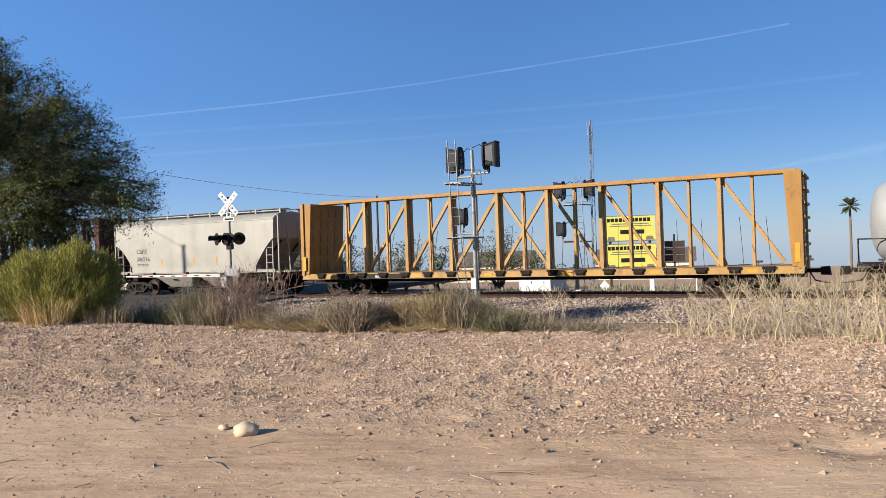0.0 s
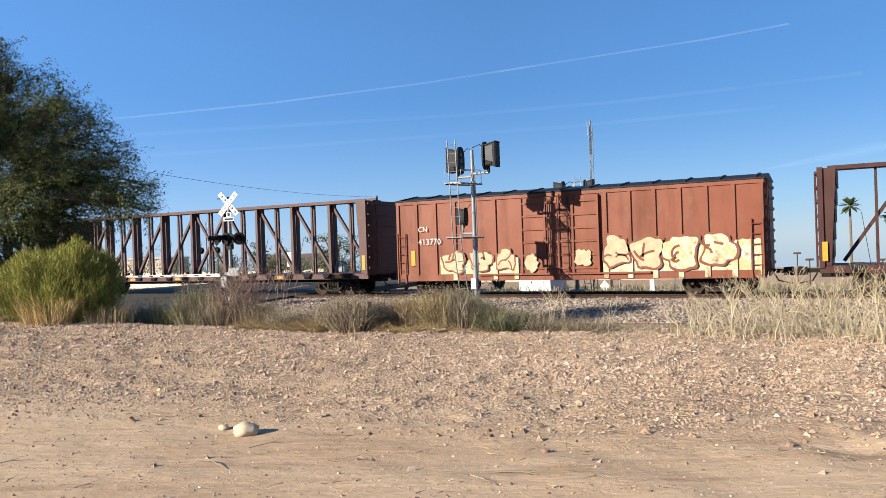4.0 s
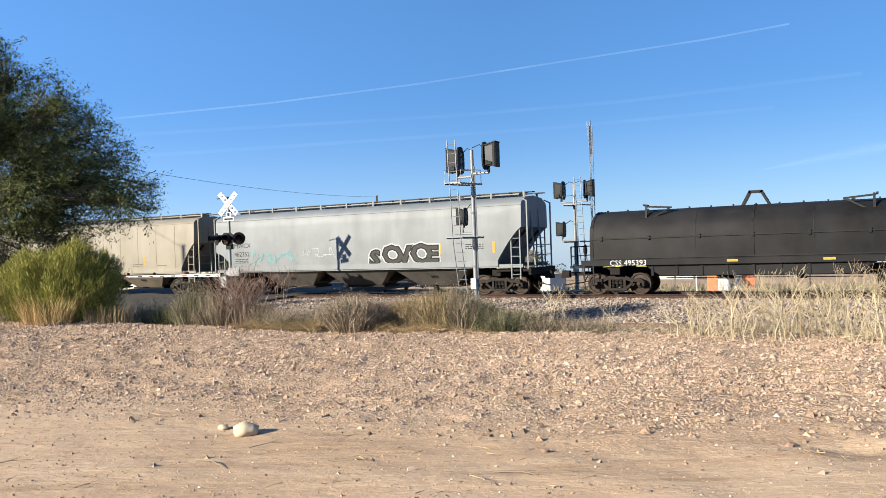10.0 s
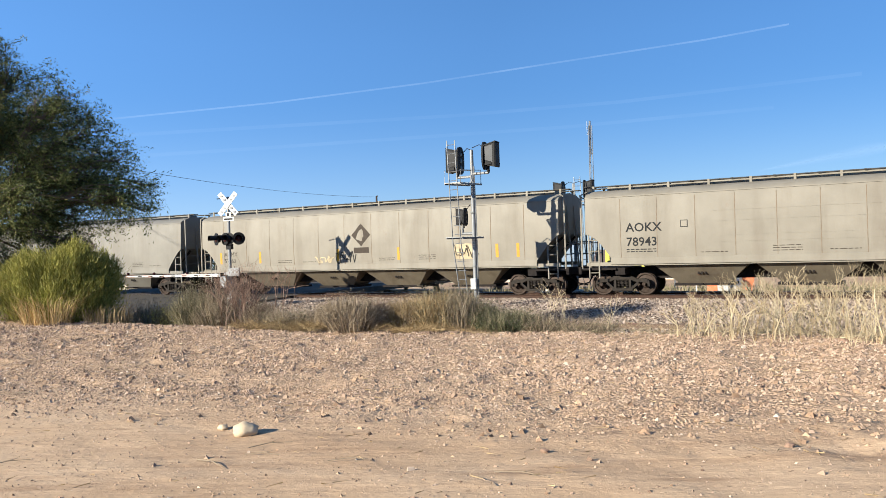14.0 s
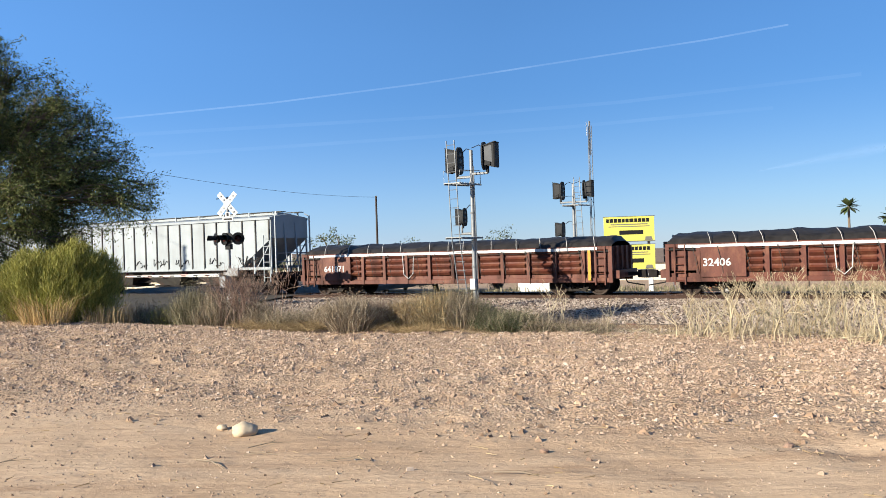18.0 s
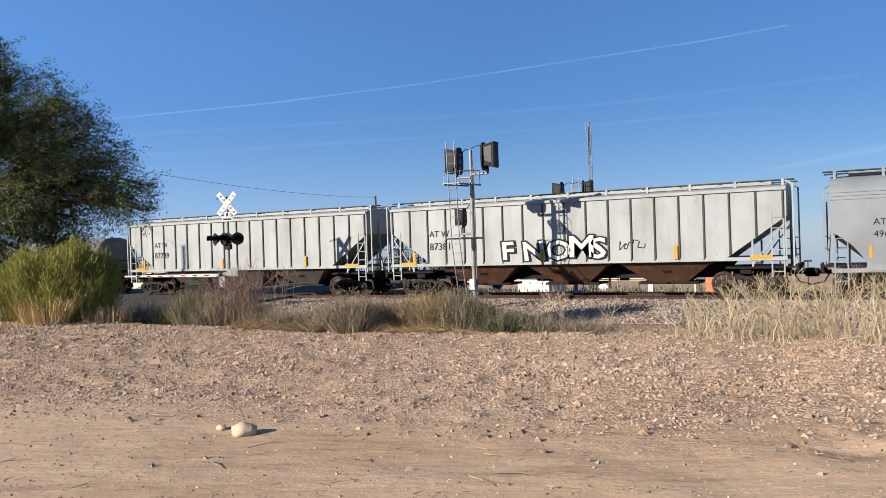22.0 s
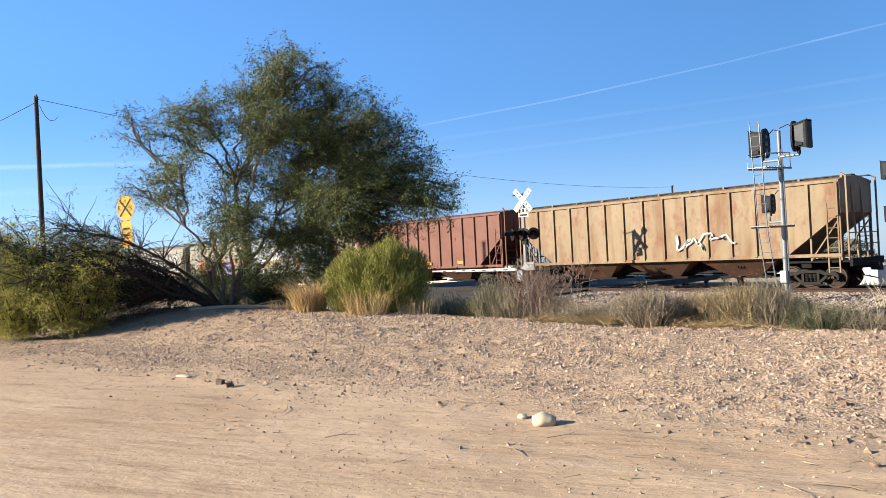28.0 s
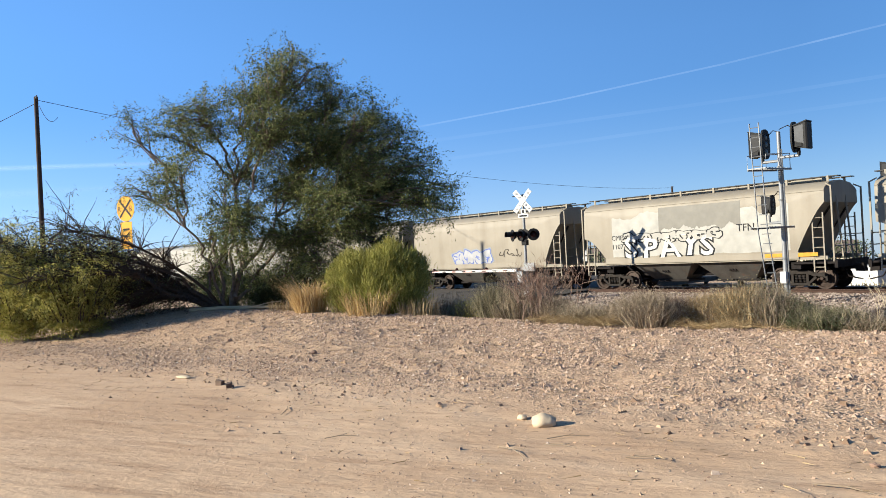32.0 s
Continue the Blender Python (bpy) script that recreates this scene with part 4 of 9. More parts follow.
    if marks[0]:
        part("mark_panel", Shape().box(-half + 2.4, -half + 6.1, -1.4435, -1.439, 0.815, 1.045), MAT["black"], car, "black stencil panel")
        letters(marks[0], -half + 2.6, 0.84, 0.22, MAT["white"], car, lambda z: 1.445, "reporting_mark", "white reporting marks")
    if marks[1]:
        letters(marks[1], -half + 4.4, 0.84, 0.22, MAT["white"], car, lambda z: 1.445, "reporting_mark", "white reporting marks")
    return car, half


def arc_hood(x, w, z0, z1, ztop, n=9):
    """Upright walls to z1 and a rounded crown to ztop."""
    pts = [(x, -w, z0), (x, -w, z1)]
    for k in range(1, n):
        a = math.pi * k / n
        pts.append((x, -w * math.cos(a) * (1.0), z1 + (ztop - z1) * math.sin(a) ** 0.85))
    return pts + [(x, w, z1), (x, w, z0)]


def coil_wagon(label, right, left, hood, chassis, edge, stripe=True, mark="", lid_z=3.5, lugs=True, mark_mat=None):
    """Coil steel wagon: a trough frame under one long rounded hood."""
    car, half = rolling_frame("coil_steel_wagon", label, "freight wagon", right, left, 1.35, MAT["dark"], reach=1.35)
    w = 1.46
    hx = half - 0.35
    sh = Shape()
    rings = [arc_hood(x, w * k, 1.46, 2.30, 1.46 + (lid_z - 1.46) * (0.97 if k < 1 else 1)) for x, k in ((-hx, 0.985), (-hx + 0.06, 1), (hx - 0.06, 1), (hx, 0.985))]
    part("hood", sh.loft(rings), hood, car, smooth=True)
    for z in (2.33, 1.52):
        for s in (-1, 1):
            part("hood_seam", Shape().box(-hx + 0.05, hx - 0.05, min(s * (w - 0.01), s * (w + 0.035)), max(s * (w - 0.01), s * (w + 0.035)), z - 0.025, z + 0.025), edge, car)
    for k in range(7):
        x = -hx + 0.5 + (2 * hx - 1.0) * k / 6
        part("latch", Shape().box(x - 0.05, x + 0.05, -w - 0.06, -w + 0.01, 2.26, 2.42), edge, car)
    for x in (-hx + 0.1, 0.0, hx - 0.1):
        ring = arc_hood(x, w + 0.02, 1.5, 2.3, lid_z + 0.02)
        bnd = Shape()
        bnd.loft([[(p[0] - 0.05, p[1], p[2]) for p in ring], [(p[0] + 0.05, p[1], p[2]) for p in ring]], cap=False, closed=False)
        part("hood_band", bnd, hood, car)
    for x, s in ((-hx * 0.64, 1), (hx * 0.64, -1)):
        q = Shape().bar((x, -1.08, lid_z - 0.62), (x, -1.0, lid_z + 0.16), 0.08, 0.08)
        q.bar((x - s * 0.06, -1.0, lid_z + 0.10), (x + s * 1.0, -0.92, lid_z + 0.02), 0.07, 0.07).bar((x, -1.08, lid_z - 0.52), (x + s * 0.92, -0.94, lid_z + 0.0), 0.06, 0.06)
        q.bar((x - s * 0.1, -1.0, lid_z + 0.16), (x - s * 0.1, -0.3, lid_z + 0.16), 0.07, 0.07)
        part("corner_guide", q, MAT["black"], car)
    for y in (-0.16, 0.16):
        q = Shape()
        q.bar((-0.5, y, lid_z - 0.04), (-0.2, y, lid_z + 0.52), 0.09, 0.09).bar((0.5, y, lid_z - 0.04), (0.2, y, lid_z + 0.52), 0.09, 0.09).bar((-0.25, y, lid_z + 0.5), (0.25, y, lid_z + 0.5), 0.09, 0.10)
        part("lifting_lug", q, MAT["black"], car)
    for k in range(15):
        x = -hx + 0.4 + (2 * hx - 0.8) * k / 14
        part("hood_stud", Shape().box(x - 0.03, x + 0.03, -0.06, 0.06, lid_z - 0.02, lid_z + 0.05), MAT["black"], car)
    for x in (-hx * 0.33, hx * 0.33):
        ring = arc_hood(x, w + 0.008, 1.5, 2.3, lid_z + 0.008)
        part("hood_joint", Shape().loft([[(p[0] - 0.015, p[1], p[2]) for p in ring], [(p[0] + 0.015, p[1], p[2]) for p in ring]], cap=False, closed=False), edge, car)
    for s in (-1, 1):
        q = Shape().box(-half, half, min(s * 1.36, s * 1.52), max(s * 1.36, s * 1.52), 1.22, 1.46, 0.012)
        q.slab([(-half + 2.6, 1.22), (-half + 3.2, 0.80), (half - 3.2, 0.80), (half - 2.6, 1.22)], min(s * 1.30, s * 1.38), max(s * 1.30, s * 1.38))
        part("side_sill", q, chassis, car)
    for k in range(9):
        x = -half + 2.9 + (2 * half - 5.8) * k / 8
        part("sill_stiffener", Shape().box(x - 0.05, x + 0.05, -1.42, -1.36, 0.8, 1.24), chassis, car)
    for s in (-1, 1):
        e = Shape().box(min(s * (half - 0.5), s * (half + 0.55)), max(s * (half - 0.5), s * (half + 0.55)), -1.4, 1.4, 1.14, 1.24)
        part("end_platform", e, chassis, car)
        r = Shape()
        for y in (-1.35, -0.5, 0.5, 1.35):
            r.bar((s * (half + 0.5), y, 1.2), (s * (half + 0.5), y, 2.05), 0.05, 0.05)
        r.tube([(s * (half + 0.5), -1.35, 2.05), (s * (half + 0.5), 1.35, 2.05)], 0.025, 5).tube([(s * (half + 0.5), -1.35, 1.65), (s * (half + 0.5), 1.35, 1.65)], 0.02, 5)
        r.disc((s * (half + 0.55), 0.7, 1.9), "x", [(-0.02, 0.24), (0.02, 0.24)], 12)
        part("end_rail", r, MAT["dark"], car)
        part("step_ladder", ladder_shape(s * (half - 0.3), -1.5, 0.45, 1.3, 0.4), edge, car)
    if stripe:
        for k in (3, 5, 7):
            x = -half + 0.8 + (2 * half - 1.8) * k / 7
            part("reflector", Shape().box(x, x + 0.4, -1.532, -1.521, 1.31, 1.40), MAT["yellow"], car)
    if mark:
        letters(mark, -half + 1.2, 1.23, 0.31, mark_mat or MAT["white"], car, lambda z: 1.525, "reporting_mark", "white reporting marks")
    return car, half


def tank_wagon(label, right, left, shell, mark="", art=None):
    car, half = rolling_frame("tank_wagon", label, "freight wagon", right, left, 1.2, MAT["dark"], reach=1.0)
    r, cz = 1.50, 2.62
    prof = [(-half, 0.05), (-half + 0.03, 0.5), (-half + 0.13, 0.95), (-half + 0.30, 1.28), (-half + 0.52, 1.45), (-half + 0.75, r), (half - 0.75, r), (half - 0.52, 1.45), (half - 0.30, 1.28), (half - 0.13, 0.95), (half - 0.03, 0.5), (half, 0.05)]
    part("tank_shell", Shape().disc((0, 0, cz), "x", prof, 48), shell, car, smooth=True)
    for x in (-half * 0.5, 0.12, half * 0.5):
        part("weld_band", Shape().disc((x, 0, cz), "x", [(-0.03, r + 0.004), (-0.02, r + 0.014), (0.02, r + 0.014), (0.03, r + 0.004)], 48), shell, car, smooth=True)
    for s in (-1, 1):
        x = s * (half - 1.2)
        part("saddle", Shape().slab([(x - 0.5, 1.0), (x + 0.5, 1.0), (x + 0.35, 1.75), (x - 0.35, 1.75)], -1.25, 1.25), MAT["dark"], car)
        part("end_platform", Shape().box(min(s * (half - 0.6), s * (half + 0.45)), max(s * (half - 0.6), s * (half + 0.45)), -1.4, 1.4, 1.02, 1.1), MAT["dark"], car)
        g = Shape()
        for y in (-1.35, 1.35):
            g.tube([(s * (half - 0.6), y, 1.1), (s * (half - 0.6), y, 2.0), (s * (half + 0.4), y, 2.0), (s * (half + 0.4), y, 1.1)], 0.025, 5)
        g.tube([(s * (half + 0.4), -1.35, 2.0), (s * (half + 0.4), 1.35, 2.0)], 0.025, 5)
        part("end_rail", g, MAT["dark"], car)
        rl = Shape().tube([(-half + 0.4, s * 1.42, 1.06), (half - 0.4, s * 1.42, 1.06)], 0.035, 6)
        for k in range(9):
            px = -half + 1.2 + (2 * half - 2.4) * k / 8
            rl.tube([(px, s * 1.42, 1.06), (px, s * 1.15, 1.68)], 0.022, 5)
        part("side_handrail", rl, MAT["dark"], car)
        part("ladder", ladder_shape(0.1, s * 1.56, 0.75, 3.2, 0.46, 8), MAT["black"], car)
        up = Shape()
        for q in (-0.13, 0.33):
            up.tube([(q, s * 1.56, 3.2), (q, s * 1.30, 3.75), (q, s * 1.0, 4.12)], 0.025, 5)
        for k in range(3):
            up.tube([(-0.13, s * (1.5 - k * 0.18), 3.4 + k * 0.26), (0.33, s * (1.5 - k * 0.18), 3.4 + k * 0.26)], 0.018, 5)
        part("ladder_top", up, MAT["black"], car)
    pf = Shape().box(-1.0, 1.3, -0.95, 0.95, 4.14, 4.19)
    part("top_platform", pf, MAT["grate"], car)
    rails = Shape()
    for x, y in ((-1.0, -0.95), (-1.0, 0.95), (1.3, -0.95), (1.3, 0.95), (0.5, -0.95), (-0.25, -0.95)):
        rails.tube([(x, y, 4.15), (x, y, 4.78)], 0.024, 5)
    for z in (4.78, 4.48):
        rails.tube([(-0.25, -0.95, z), (-1.0, -0.95, z), (-1.0, 0.95, z), (1.3, 0.95, z), (1.3, -0.95, z), (0.5, -0.95, z)], 0.02, 5)
    part("platform_rail", rails, MAT["black"], car)
    part("manway", Shape().disc((-0.35, 0, 4.1), "z", [(0, 0.36), (0.42, 0.36), (0.42, 0.42), (0.50, 0.42), (0.56, 0.2)], 20), MAT["black"], car, smooth=True)
    part("valve_housing", Shape().disc((0.75, 0, 4.1), "z", [(0, 0.2), (0.38, 0.2), (0.44, 0.1)], 14), MAT["black"], car, smooth=True)

    def wall(z):
        return math.sqrt(max(0.01, r * r - (z - cz) ** 2)) + 0.008
    if mark:
        letters(mark, -half + 0.85, 1.98, 0.42, MAT["white"], car, wall, "reporting_mark", "white reporting marks", thick=0.008)
    return car, half, wall


def gondola(label, right, left, body, tarp, mark="", panels=13):
    car, half = rolling_frame("gondola_wagon", label, "freight wagon", right, left, 1.7, MAT["dark"], reach=1.0)
    w, zb, zt = 1.48, 0.56, 2.06
    q = Shape()
    for s in (-1, 1):
        q.box(-half, half, min(s * (w - 0.05), s * w), max(s * (w - 0.05), s * w), zb + 0.1, zt)
    q.box(-half, half, -w, w, zb + 0.35, zb + 0.45).box(-half, -half + 0.06, -w, w, zb + 0.3, zt).box(half - 0.06, half, -w, w, zb + 0.3, zt)
    part("body", q, body, car)
    for s in (-1, 1):
        part("top_chord", Shape().box(-half, half, min(s * (w - 0.03), s * (w + 0.08)), max(s * (w - 0.03), s * (w + 0.08)), zt - 0.14, zt, 0.015), body, car)
        part("side_sill", Shape().box(-half, half, min(s * (w - 0.03), s * (w + 0.07)), max(s * (w - 0.03), s * (w + 0.07)), zb, zb + 0.2, 0.015), body, car)
        for k in range(panels + 1):
            x = -half + 2 * half * k / panels
            x = min(max(x, -half + 0.07), half - 0.07)
            part("rib", Shape().slab([(x - 0.075, zb), (x + 0.075, zb), (x + 0.075, zt - 0.1), (x - 0.075, zt - 0.1)], min(s * w, s * (w + 0.10)), max(s * w, s * (w + 0.15))), body, car)
            if s < 0 and k < panels and k not in (0, panels - 1):
                p = Shape()
                for j in range(4):
                    z = zb + 0.38 + j * 0.27
                    xa, xb = x + 0.16, x + 2 * half / panels - 0.16
                    p.add([(xa, -w, z), (xb, -w, z), (xb, -w - 0.13, z + 0.13), (xa, -w - 0.13, z + 0.13), (xb, -w, z + 0.21), (xa, -w, z + 0.21)], [(0, 1, 2, 3), (3, 2, 4, 5)])
                part("pressed_panel", p, body, car)
    for x in (-half + 0.55, half - 0.5):
        part("ladder", ladder_shape(x, -w - 0.1, zb - 0.1, zt, 0.4, 5), body, car)
    for s in (-1, 1):
        part("end_platform", Shape().box(min(s * (half - 0.05), s * (half + 0.25)), max(s * (half - 0.05), s * (half + 0.25)), -1.4, 1.4, 0.72, 1.05), body, car)
        for k in range(4):
            y = -1.1 + k * 0.73
            part("end_rib", Shape().box(min(s * half, s * (half + 0.09)), max(s * half, s * (half + 0.09)), y - 0.06, y + 0.06, 0.8, zt), body, car)
    # lumpy load under a dark tarpaulin
    nx, ny = 110, 14
    vs, fs = [], []
    for i in range(nx + 1):
        x = -half + 0.03 + (2 * half - 0.06) * i / nx
        e = min(1.0, (min(i, nx - i) + 0.6) / 1.6)
        for j in range(ny + 1):
            u = -1 + 2 * j / ny
            arch = max(0.0, 1 - abs(u) ** 2.6)
            h = noise.noise(Vector((x * 0.45, u * 1.3, right * 0.1))) * 0.14 + noise.noise(Vector((x * 2.2, u * 3, left))) * 0.07 + 0.03 * math.sin(x * 5.1)
            z = zt + 0.02 + arch * (0.36 * e + 0.05 + 0.55 * h * e)
            if j in (0, ny):
                z = zt - 0.24 + 0.05 * noise.noise(Vector((x * 1.5, 0, left)))
            vs.append((x, u * (w + 0.105 if j in (0, ny) else w + 0.07 if j in (1, ny - 1) else w), z))
    for i in range(nx):
        for j in range(ny):
            a = i * (ny + 1) + j
            fs.append((a, a + ny + 1, a + ny + 2, a + 1))
    part("tarpaulin", Shape().add(vs, fs), tarp, car, "black tarpaulin over the load", smooth=True)
    st = Shape()
    for i in range(60):
        xa, xb = -half + 0.5 + (2 * half - 1.1) * i / 60, -half + 0.5 + (2 * half - 1.1) * (i + 1) / 60
        za, zb2 = (zt - 0.10 + 0.045 * noise.noise(Vector((q * 0.7, 2.0, left))) for q in (xa, xb))
        st.add([(xa, -w - 0.118, za - 0.06), (xb, -w - 0.118, zb2 - 0.06), (xb, -w - 0.118, zb2 + 0.06), (xa, -w - 0.118, za + 0.06)], [(0, 1, 2, 3)])
    part("tie_strip", st, MAT["white"], car, "white fixing strip along the tarpaulin")
    rl = random.Random(int(-left))
    for k in range(13):
        x = -half + 1.0 + (2 * half - 2.2) * (k + rl.uniform(-0.35, 0.35)) / 12.5
        part("tie_rope", Shape().tube([(x, -w - 0.165, zt - 0.1), (x + 0.12, -w - 0.17, zt - 0.6), (x + 0.2, -w - 0.165, zb + 0.35)], 0.012, 4), MAT["grate"], car)
        part("tarpaulin_cord", Shape().tube([(x + 0.5, -w * 0.75, zt + 0.42), (x + 0.62, -w * 0.95, zt + 0.25), (x + 0.7, -w - 0.12, zt - 0.05)], 0.014, 4), SILVER_CORD, car)
    u0 = -half + 6.0
    part("rope_loop", Shape().tube([(u0, -w - 0.17, zt - 0.15), (u0 + 0.05, -w - 0.17, zb + 0.45), (u0 + 0.3, -w - 0.17, zb + 0.25), (u0 + 0.55, -w - 0.17, zb + 0.5), (u0 + 0.6, -w - 0.17, zt - 0.2)], 0.02, 5), MAT["white"], car, "pale rope hanging in a loop")
    part("corner_strap", Shape().box(half - 1.0, half - 0.88, -w - 0.165, -w - 0.15, zb + 0.1, zt - 0.15), MAT["yellow"], car)
    if mark:
        part("plain_panel", Shape().box(-half + 1.35, -half + 3.0, -w - 0.152, -w + 0.01, zb + 0.2, zt - 0.15), body, car)
        letters(mark, -half + 1.42, zb + 0.62, 0.42, MAT["white"], car, lambda z: w + 0.153, "reporting_mark", "white car number", thick=0.008)
    return car, half, (lambda z: w + 0.03)


def boxcar(label, right, left, body, roof, rng):
    car, half = rolling_frame("box_wagon", label, "freight wagon", right, left, 1.9, MAT["dark"])
    w, zb, zt = 1.48, 0.92, 4.40
    part("body", Shape().loft([[(x, -w, zb), (x, -w, zt), (x, -w * 0.5, zt + 0.16), (x, 0, zt + 0.22), (x, w * 0.5, zt + 0.16), (x, w, zt), (x, w, zb)] for x in (-half, half)]), body, car)
    rings = [[(x, -w - 0.06, zt + 0.0), (x, -w - 0.06, zt + 0.05), (x, 0, zt + 0.29), (x, w + 0.06, zt + 0.05), (x, w + 0.06, zt)] for x in (-half - 0.04, half + 0.04)]
    part("roof", Shape().loft(rings), roof, car, "blackened metal roof")
    for k in range(13):
        x = -half + 0.3 + (2 * half - 0.6) * k / 12
        r = Shape()
        for s in (-1, 1):
            r.bar((x, 0, zt + 0.31), (x, s * (w + 0.03), zt + 0.08), 0.09, 0.05)
        part("roof_rib", r, roof, car)
    dx0, dx1 = -1.75, 1.75
    for s in (-1, 1):
        part("top_chord", Shape().box(-half, half, min(s * w, s * (w + 0.05)), max(s * w, s * (w + 0.05)), zt - 0.16, zt - 0.02), body, car)
        part("side_sill", Shape().box(-half, half, min(s * (w - 0.1), s * (w + 0.045)), max(s * (w - 0.1), s * (w + 0.045)), zb - 0.25, zb + 0.06), body, car)
        for k in range(17):
            x = -half + 0.1 + (2 * half - 0.2) * k / 16
            if dx0 - 0.3 < x < dx1 + 0.2 and s < 0:
                continue
            part("rib", Shape().slab([(x - 0.07, zb), (x + 0.07, zb), (x + 0.07, zt - 0.15), (x - 0.07, zt - 0.15)], min(s * w, s * (w + 0.07)), max(s * w, s * (w + 0.07))), body, car)
    d = part("sliding_door", Shape().box(dx0, dx1, -w - 0.10, -w + 0.02, zb + 0.05, zt - 0.2, 0.01), body, car)
    for k in range(6):
        z = zb + 0.25 + k * 0.56
        part("door_corrugation", Shape().box(dx0 + 0.08, dx1 - 0.08, -w - 0.15, -w - 0.09, z - 0.05, z + 0.05, 0.015), body, d)
    for x in (dx0 + 0.05, -0.62, 0.0, 0.62, dx1 - 0.05):
        part("door_post", Shape().box(x - 0.045, x + 0.045, -w - 0.17, -w - 0.09, zb + 0.05, zt - 0.2), body, d)
    for x in (-0.45, 0.45):
        part("lock_rod", Shape().tube([(x, -w - 0.2, zb + 0.1), (x, -w - 0.2, zt - 0.25)], 0.022, 6), MAT["dark"], d)
    part("door_track", Shape().box(-half * 0.2 - 2.2, half * 0.2 + 2.2, -w - 0.16, -w, zb - 0.02, zb + 0.05), body, car)
    for s in (-1, 1):
        part("ladder", ladder_shape(s * (half - 0.28), -w - 0.1, zb - 0.35, zb + 2.0, 0.42, 6), body, car)
        part("ladder", ladder_shape(s * (half + 0.08), -1.1, zb - 0.2, zt, 0.42, 9, along="y"), body, car)
        for k in range(8):
            z = zb + 0.25 + k * 0.43
            part("end_corrugation", Shape().disc((s * (half + 0.0), 0, z), "y", [(-1.4, 0.04), (-1.36, 0.075), (1.36, 0.075), (1.4, 0.04)], 10), body, car)
    return car, half, (lambda z: w + 0.002)
MAT["truckpaint"] = flat("bogie_grime", (0.02, 0.0165, 0.0138), 0.8, 0.0, 0.4, 7, 0.01)
TRUCK = truck_meshes()
P_YELLOW = paint("yellow_wagon_paint", (0.76, 0.37, 0.035), grime=0.4, rust=0.09)
P_YELLOW2 = paint("yellow_post_paint", (0.86, 0.50, 0.12), grime=0.45, rust=0.08)
P_CREAM = paint("cream_hopper_paint", (0.744, 0.707, 0.605), grime=0.18, rust=0.01)
P_TAN = paint("tan_hopper_paint", (0.572, 0.501, 0.374), dirt=(0.20, 0.15, 0.10), grime=0.28, rust=0.02)
P_TAN2 = paint("dusty_beige_paint", (0.50, 0.455, 0.365), dirt=(0.17, 0.13, 0.09), grime=0.34, rust=0.03)
P_TANG = paint("grey_beige_paint", (0.44, 0.415, 0.355), dirt=(0.17, 0.13, 0.09), grime=0.3, rust=0.02)
P_GREY = paint("grey_hopper_paint", (0.42, 0.445, 0.46), grime=0.2, rust=0.01)
P_GREY2 = paint("light_grey_paint", (0.498, 0.536, 0.564), grime=0.12, rust=0.0)
P_WHITE = paint("white_hopper_paint", (0.744, 0.809, 0.846), grime=0.2, rust=0.015)
P_WHITE2 = paint("chalky_white_paint", (0.763, 0.8, 0.79), dirt=(0.2, 0.14, 0.09), grime=0.34, rust=0.05)
P_MAROON = paint("dark_maroon_paint", (0.085, 0.026, 0.022), grime=0.35, rust=0.08)
P_MAROON2 = paint("faded_maroon_paint", (0.125, 0.048, 0.045), grime=0.3, rust=0.08)
P_BOX = paint("boxcar_red_paint", (0.38, 0.085, 0.022), dirt=(0.08, 0.035, 0.02), grime=0.5, rust=0.12)
P_GON = paint("oxide_red_paint", (0.235, 0.055, 0.023), dirt=(0.035, 0.018, 0.013), grime=0.85, rust=0.16)
P_BLACK = paint("black_wagon_paint", (0.014, 0.013, 0.014), dirt=(0.045, 0.038, 0.032), grime=0.25, rust=0.02, rough=0.62)
P_BLACK2 = paint("dull_black_paint", (0.016, 0.015, 0.015), dirt=(0.05, 0.042, 0.036), grime=0.35, rust=0.03, rough=0.5)
P_TANK = paint("brown_black_tank_paint", (0.0421, 0.0245, 0.0154), dirt=(0.07, 0.05, 0.036), grime=0.35, rust=0.04, rough=0.6)
P_BEIGE = paint("weathered_beige_hood", (0.46, 0.43, 0.335), dirt=(0.12, 0.10, 0.075), grime=0.4, rust=0.03, rough=0.4)
P_BEIGE2 = paint("pale_beige_hood", (0.50, 0.475, 0.385), dirt=(0.14, 0.11, 0.08), grime=0.32, rust=0.02, rough=0.4)
P_ORANGE = paint("orange_hood_paint", (0.66, 0.145, 0.045), grime=0.2, rust=0.03, rough=0.4)
P_ORANGE2 = paint("orange_red_frame", (0.46, 0.10, 0.035), grime=0.4, rust=0.1)
P_BRN = paint("brown_red_hopper", (0.31, 0.10, 0.05), dirt=(0.13, 0.05, 0.03), grime=0.3, rust=0.06)
P_OCHRE = paint("rusty_ochre_hopper", (0.56, 0.40, 0.20), dirt=(0.22, 0.09, 0.04), grime=0.8, rust=0.16)
P_TARP = flat("black_tarpaulin", (0.0192, 0.0168, 0.0152), 0.5, 0.0, 0.5, 3, 0.02)
P_WTANK = paint("white_tank_paint", (0.70, 0.70, 0.68), grime=0.15, rust=0.0)
P_TANB = paint("dirty_tan_bay", (0.33, 0.28, 0.20), dirt=(0.10, 0.07, 0.045), grime=0.7, rust=0.06)
# ribs of the white hoppers, much darker than the panels between them
P_RIB = paint("dark_rib_paint", (0.10, 0.095, 0.09), grime=0.4, rust=0.06)
